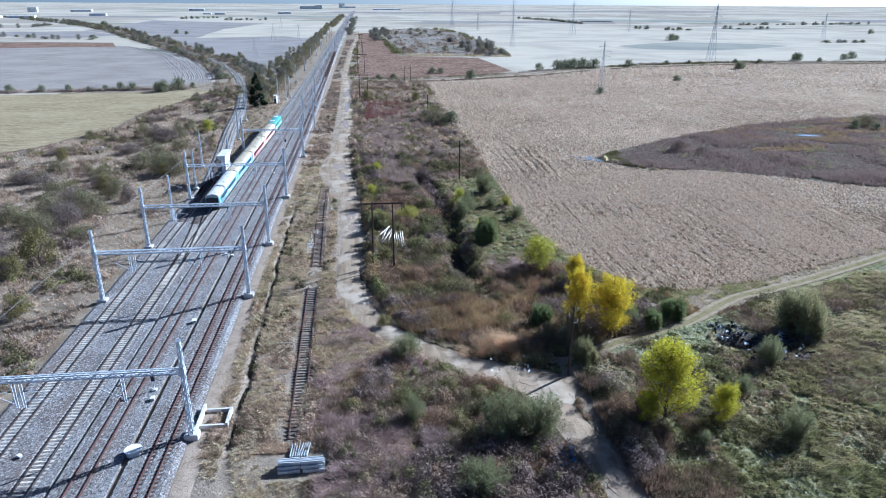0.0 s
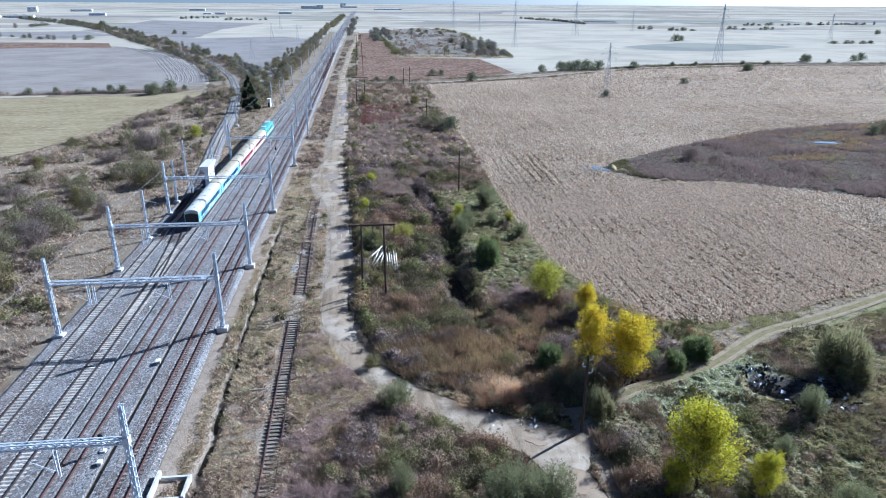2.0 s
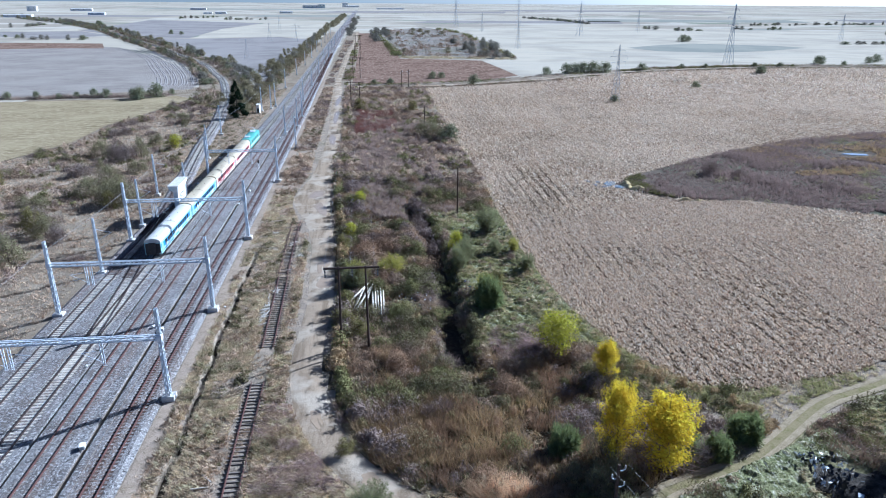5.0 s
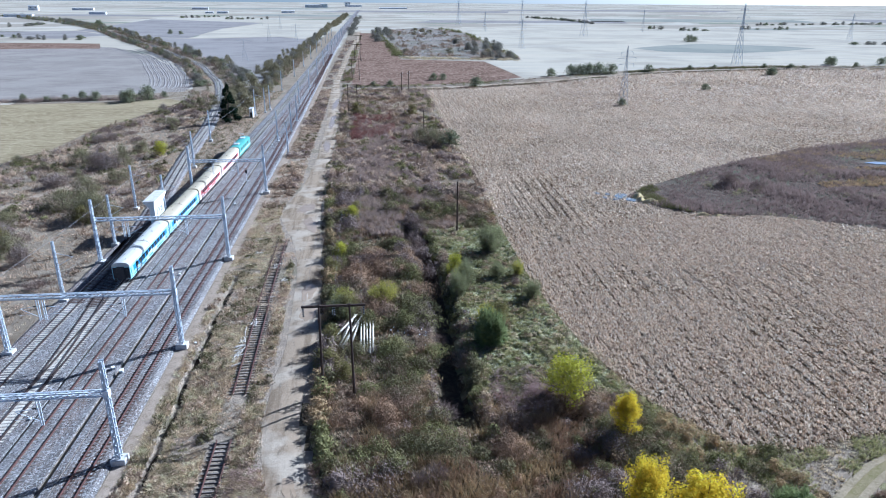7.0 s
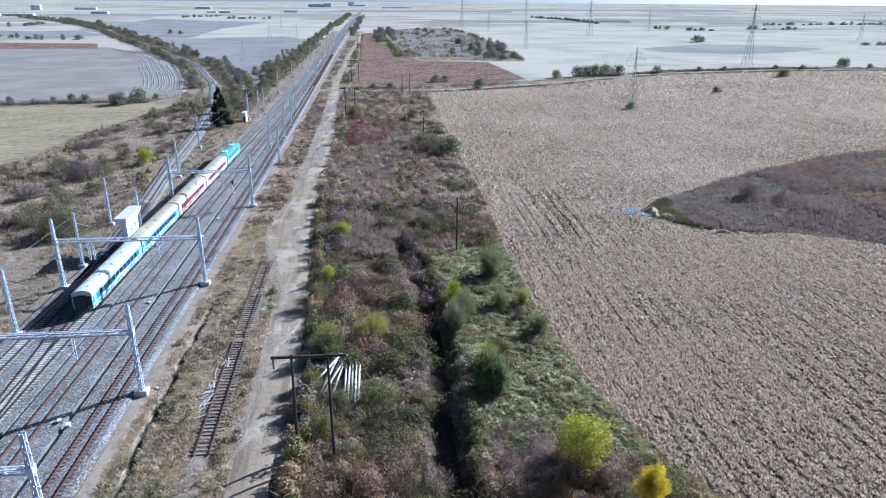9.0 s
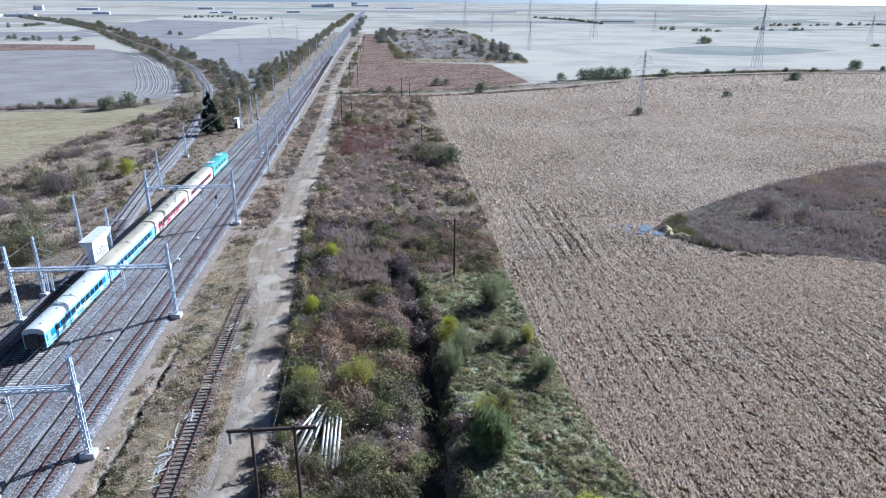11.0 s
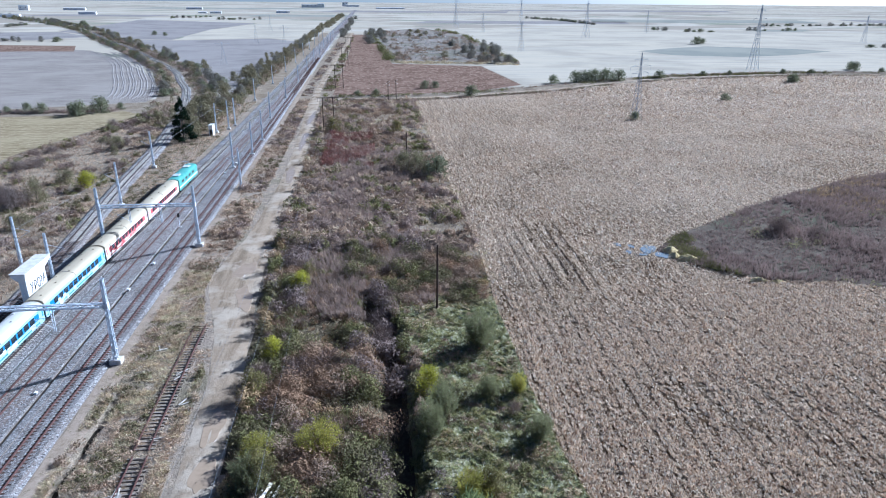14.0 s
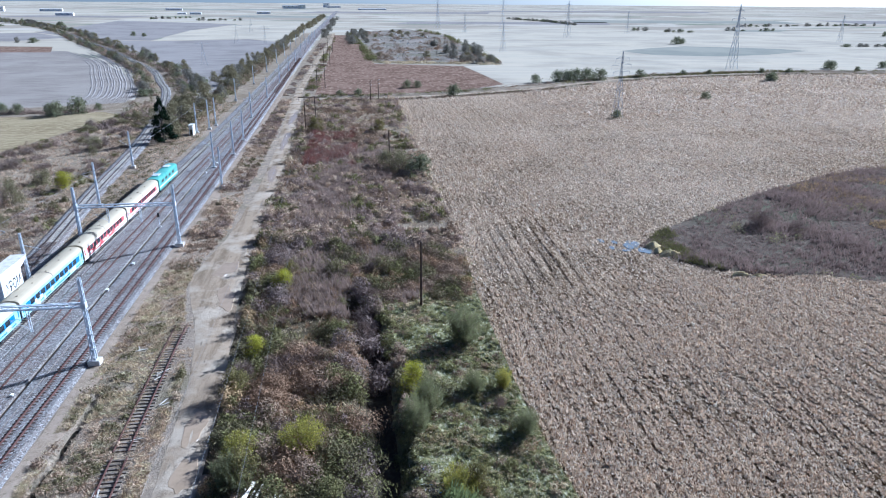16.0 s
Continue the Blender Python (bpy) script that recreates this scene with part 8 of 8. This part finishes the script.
F_LITTER = material("corn_stalk_litter", (0.7, 0.55, 0.38), ramp=[(0.80, 0.62, 0.425), (0.24, 0.143, 0.08), (0.80, 0.66, 0.48), (0.80, 0.61, 0.425), (0.80, 0.71, 0.57), (0.18, 0.103, 0.06), (0.80, 0.60, 0.405)], island=True, rough=0.62, spec=0.3, trans=0.5)
stuff("corn_litter", litter(800000, 81, 33, 105, 94, 175, 0.19), F_LITTER, "pale broken corn stalks lying on the soil", "stubble")
stuff("corn_litter", litter(450000, 82, 33, 240, 135, 400, 0.27), F_LITTER, "pale broken corn stalks lying on the soil", "stubble")
stuff("corn_litter", litter(110000, 83, 100, 430, 330, 486, 0.5), F_LITTER, "pale broken corn stalks lying on the soil", "stubble")

# ---- single bushes and trees ----
olive = make_tree("olive_bush", "rounded olive-green shrub with autumn tints", "bush", 31, 5.0, 4.6, F_OLIVE, 2600, 0.17, 16, 0.1, 0.05, 0.9, 250)
bare = thing("bare_shrub", "leafless grey-brown shrub of fine twigs", "bush")
rr = np.random.default_rng(33)
part("stem", limbs(random.Random(4), 2.6, 0.06, 8, 1.2), M_BARK, bare)
part("branchwork", tri_mesh("branchwork", twigs(rr, 900, 4.2, 3.0, 0.03), F_TWIG), F_TWIG, bare)
F_THORNBUSH = foliage("dull_thorn_leaves", [(0.125, 0.125, 0.065), (0.165, 0.158, 0.085), (0.085, 0.085, 0.048), (0.19, 0.17, 0.10)], 0.3, 1.6)
dark2 = make_tree("scrub_bush", "dark grey-green spreading thorn bush", "bush", 35, 6.5, 4.4, F_THORNBUSH, 3600, 0.15, 26, 0.1, 0.02, 0.95, 300)
F_MAUVE = foliage("grey_mauve_twigs", [(0.17, 0.145, 0.125), (0.22, 0.19, 0.165), (0.12, 0.10, 0.088), (0.26, 0.225, 0.195)], 0.25, 1.25)
mauve = make_tree("thorn_bush", "rounded half-bare thorn bush of grey-mauve twigs", "bush", 36, 6.0, 4.0, F_MAUVE, 3600, 0.12, 26, 0.08, 0.02, 0.95, 700)
F_HEDGE = foliage("half_bare_autumn_crowns", [(0.22, 0.205, 0.12), (0.27, 0.245, 0.145), (0.16, 0.155, 0.09), (0.30, 0.26, 0.16)], 0.3, 0.95)
# these two crown colours are greyed and lightened to imitate haze
F_HAZEGREY = foliage("haze_grey_crowns", [(0.21, 0.205, 0.165), (0.26, 0.25, 0.20), (0.15, 0.15, 0.12)], 0.3, 1.0)
F_DULL = foliage("haze_pale_green_crowns", [(0.15, 0.165, 0.10), (0.19, 0.20, 0.125), (0.11, 0.122, 0.07)], 0.3, 1.35)
far_tree = make_tree("field_tree", "small broad tree with dull olive autumn leaves", "tree", 37, 7.5, 8.0, F_HEDGE, 900, 0.44, 24, 0.2, 0.05, 0.8, boughs=4)
far_grey = make_tree("silver_tree", "small broad tree, its leaves greyed for haze", "tree", 39, 7.5, 7.5, F_HAZEGREY, 1000, 0.42, 24, 0.2, 0.05, 0.8, boughs=4)
far_dark = make_tree("hedge_tree", "dense green hedgerow tree, lightened for haze", "tree", 41, 7.0, 6.0, F_DULL, 1000, 0.42, 24, 0.2, 0.03, 0.9, boughs=4)
R = random.Random(5)
deg = lambda: R.uniform(0, 360)
olive_spots = [(-59.2, 119, 1.35, 1.5, 0), (-63.5, 165, 1.1, 1.2, 50), (-88.5, 203, 0.8, 0.9, 80), (-53, 97, 1.0, 0.8, 90), (2.6, 131.5, 0.75, 0.95, 20), (-0.6, 147.6, 0.7, 0.8, 30), (-54, 181, 0.7, 0.9, 10), (3, 184, 0.6, 0.6, 0), (25, 127.5, 0.6, 0.9, 60), (0.5, 124, 0.6, 0.6, 22), (1.5, 88, 0.5, 0.4, 33), (0.6, 118, 0.8, 0.55, 200), (2.6, 115, 0.7, 0.5, 100), (-61, 113, 0.9, 0.9, 140), (0.8, 315, 1.2, 1.2, 20), (23, 313, 1.0, 1.0, 50)]
dark_spots = [(-63, 141, 1.2, 1.35, 0), (-60, 148, 1.1, 1.1, 40), (-66, 136, 1.0, 1.0, 80), (-56, 158.5, 0.7, 1.0, 120), (-62.5, 192, 1.3, 1.05, 10), (-58, 196, 1.0, 0.8, 70), (-88, 178, 1.1, 0.9, 33), (-50.9, 184, 1.1, 1.3, 66), (-55, 186, 1.2, 1.2, 160), (-66, 230, 1.2, 1.2, 99), (-75, 236, 1.2, 1.1, 11), (-63, 234, 0.8, 1.4, 22), (-70, 234, 1.0, 1.2, 55), (24.5, 260, 1.3, 1.2, 88), (27, 254, 1.2, 1.3, 0), (-66, 172, 1.0, 0.9, 0), (-70, 150, 1.2, 1.0, 44), (-57, 132, 0.9, 0.7, 145), (-72, 128, 1.2, 0.9, 200), (-76, 145, 1.2, 0.9, 210), (190, 235, 1.2, 1.0, 20), (205, 228, 1.4, 1.0, 120)]
dark_spots += [(26.2, 79.2, 0.5, 0.75, 10), (28.6, 80.4, 0.55, 0.85, 50), (31.2, 82.4, 0.6, 0.9, 110), (34.6, 83.6, 0.6, 0.7, 160), (27.8, 83.8, 0.6, 0.9, 220), (38.0, 83.2, 0.5, 0.6, 300), (24.0, 81.0, 0.5, 0.6, 320)]
dark_spots += [(-64, 152, 1.1, 1.1, 20), (-68, 158, 1.2, 1.0, 70), (-74, 165, 1.1, 0.9, 130), (-60, 163, 0.9, 1.0, 200), (-80, 172, 1.2, 1.0, 250), (-70, 180, 1.0, 0.8, 310), (-62, 205, 1.1, 1.0, 15), (-72, 212, 1.2, 0.9, 60), (-58, 215, 0.9, 0.8, 100), (-84, 190, 1.0, 0.8, 150), (-66, 118, 1.1, 1.0, 190), (-76, 120, 1.3, 1.0, 240)]
for i in range(34):
    yy = R.uniform(90, 350)
    dark_spots.append((R.uniform(float(west_edge(yy)) + 3, min(-47, float(branch_x(yy)) - 6)), yy, R.uniform(0.4, 0.9), R.uniform(0.4, 0.9), deg()))
bare_spots = [(-0.3, 151, 0.9, 1.0, 0), (7.6, 131, 0.5, 0.7, 10), (15.4, 168, 1.3, 1.2, 30), (14.8, 163, 1.2, 1.3, 60), (16, 173, 1.2, 1.1, 90), (8, 154, 1.2, 0.9, 30), (5, 152, 1.3, 0.9, 60), (11, 152, 1.2, 0.8, 0), (30, 141, 0.4, 0.8, 0), (97, 199, 1.2, 1.5, 0), (99.5, 200.5, 0.9, 1.1, 50), (104, 196, 1.0, 0.8, 90)]
for i in range(70):
    yy = R.uniform(84, 380)
    xx = R.uniform(float(road_right(yy)) + 1.5, float(corn_left(yy)) - 2)
    if not (xx > 17 and yy < 172):
        bare_spots.append((xx, yy, R.uniform(0.45, 1.1), R.uniform(0.35, 0.8), deg()))
for i in range(60):
    yy = R.uniform(80, 360)
    bare_spots.append((R.uniform(float(west_edge(yy)) + 3, min(-46, float(branch_x(yy)) - 4)), yy, R.uniform(0.6, 1.4), R.uniform(0.4, 1.0), deg()))
place(olive, olive_spots)
place(dark2, [p for i, p in enumerate(dark_spots) if i % 3])
place(mauve, dark_spots[::3])
place(bare, bare_spots)

t_olive, t_grey, t_dark = [], [], []
for i in range(64):  # row along the main line
    yy = 330 + i * 10.5
    t = (t_olive, t_grey, t_olive)[i % 3]
    t.append((R.uniform(-52, -43.5) - 4 * min(1, i / 30), yy, R.uniform(0.7, 1.2), R.uniform(0.5, 0.95), deg()))
    if yy < 640:
        t_olive.append((R.uniform(-60, -47) - 3, yy + 5, R.uniform(0.5, 1.0), R.uniform(0.35, 0.75), deg()))
for xx, yy in [(-45.5, 309), (-48, 318), (-52, 332), (-50, 345), (-56, 352), (-47, 338), (-60, 378), (-54, 368)]:
    t_olive.append((xx, yy, R.uniform(0.7, 1.0), R.uniform(0.6, 0.95), deg()))
TB = np.array(smooth_path(TRACK_1[8:], 9.0))
for i, p in enumerate(TB):  # both sides of the branch line
    if p[1] > 410:
        for side, dist in ((-1, 8), (1, 9), (1, 15)):
            if R.random() < 0.72:
                (t_grey, t_olive, t_dark)[R.randrange(3)].append((p[0] + side * dist * R.uniform(0.8, 1.4), p[1] + side * 3 * R.random(), R.uniform(0.5, 1.15), R.uniform(0.35, 0.8), deg()))
for xx, yy, s in [(-148, 362, 0.6), (-138, 361, 0.45), (-124, 366, 0.7), (-118, 364, 0.7), (-100.8, 357, 1.0), (-95, 364, 1.1), (-104, 360, 0.8), (-160, 360, 0.6), (-175, 359, 0.7), (-131, 364, 0.5), (-190, 358, 0.6), (-90, 372, 0.5)]:
    t_dark.append((xx, yy, s, s, deg()))
for xx, yy, s in [(7.9, 406, 0.5), (16.6, 406, 0.6), (42.4, 434, 0.7), (62.8, 405, 0.9), (116.7, 452, 0.8), (137, 457, 1.1), (143, 459, 1.2), (131, 456, 1.1), (150, 461, 1.2), (158, 463, 1.1), (188, 475, 0.8), (222, 488, 0.5), (257, 450, 0.8), (342, 514, 1.0), (350, 498, 0.6), (181, 382, 0.6), (357, 781, 1.3), (365, 785, 1.0), (300, 497, 0.5), (280, 497, 0.5), (240, 490, 0.5), (118.5, 333.5, 0.55), (48, 436, 0.6), (386, 520, 0.8), (410, 500, 0.7)]:
    t_dark.append((xx, yy, s * 1.2, s, deg()))
for i in range(46):  # overgrown tip
    a = i / 46
    if i % 2:
        t_grey.append((R.uniform(92, 128), R.uniform(566, 760), R.uniform(0.8, 1.3), R.uniform(0.6, 1.0), deg()))
    else:
        t_grey.append((R.uniform(10, 34), R.uniform(760, 1020), R.uniform(0.8, 1.4), R.uniform(0.6, 1.0), deg()))
    if i % 4 == 0:
        t_olive.append((R.uniform(30, 110), R.uniform(590, 1100), R.uniform(0.7, 1.2), R.uniform(0.4, 0.7), deg()))
HEDGES = [[(-640, 880), (-418, 870), (-371, 840), (-326, 817), (-298, 816)], [(-640, 1100), (-534, 1110), (-505, 1151), (-508, 1219), (-465, 1245)], [(-602, 1411), (-557, 1414), (-465, 1245)], [(-391, 1560), (-328, 1659)], [(-280, 1498), (-201, 1503)], [(369, 1650), (407, 1498), (414, 1299)], [(440, 1101), (476, 1040), (499, 1040)], [(586, 1081), (654, 1081)], [(520, 735), (560, 735)], [(700, 1250), (1000, 1300)], [(-900, 1500), (-760, 1700)]]
for line in HEDGES:  # distant hedges
    for p in smooth_path(line, 9):
        if R.random() < 0.8:
            (t_dark, t_grey)[R.randrange(2)].append((p[0] + R.uniform(-3, 3), p[1] + R.uniform(-5, 5), R.uniform(0.7, 1.6), R.uniform(0.4, 0.9), deg()))
for xx, yy, k in [(31.6, 252, 1.0), (-409, 1175, 1.6), (-412, 1185, 1.4), (-240, 941, 1.0), (-224, 927, 0.8), (181, 231, 0.7), (188, 228, 0.5), (260, 453, 0.9), (345, 521, 1.0), (399, 529, 1.1), (726, 934, 1.2)]:
    t_dark.append((xx, yy, k, k * 0.9, deg()))
for i in range(26):
    t_grey.append((-20 + R.uniform(-3, 6), 900 + i * 26, R.uniform(0.8, 1.5), R.uniform(0.6, 1.0), deg()))
    t_olive.append((-50 + R.uniform(-6, 4), 1000 + i * 30, R.uniform(1, 1.6), R.uniform(0.8, 1.1), deg()))
place(far_tree, t_olive)
place(far_grey, t_grey)
place(far_dark, t_dark)
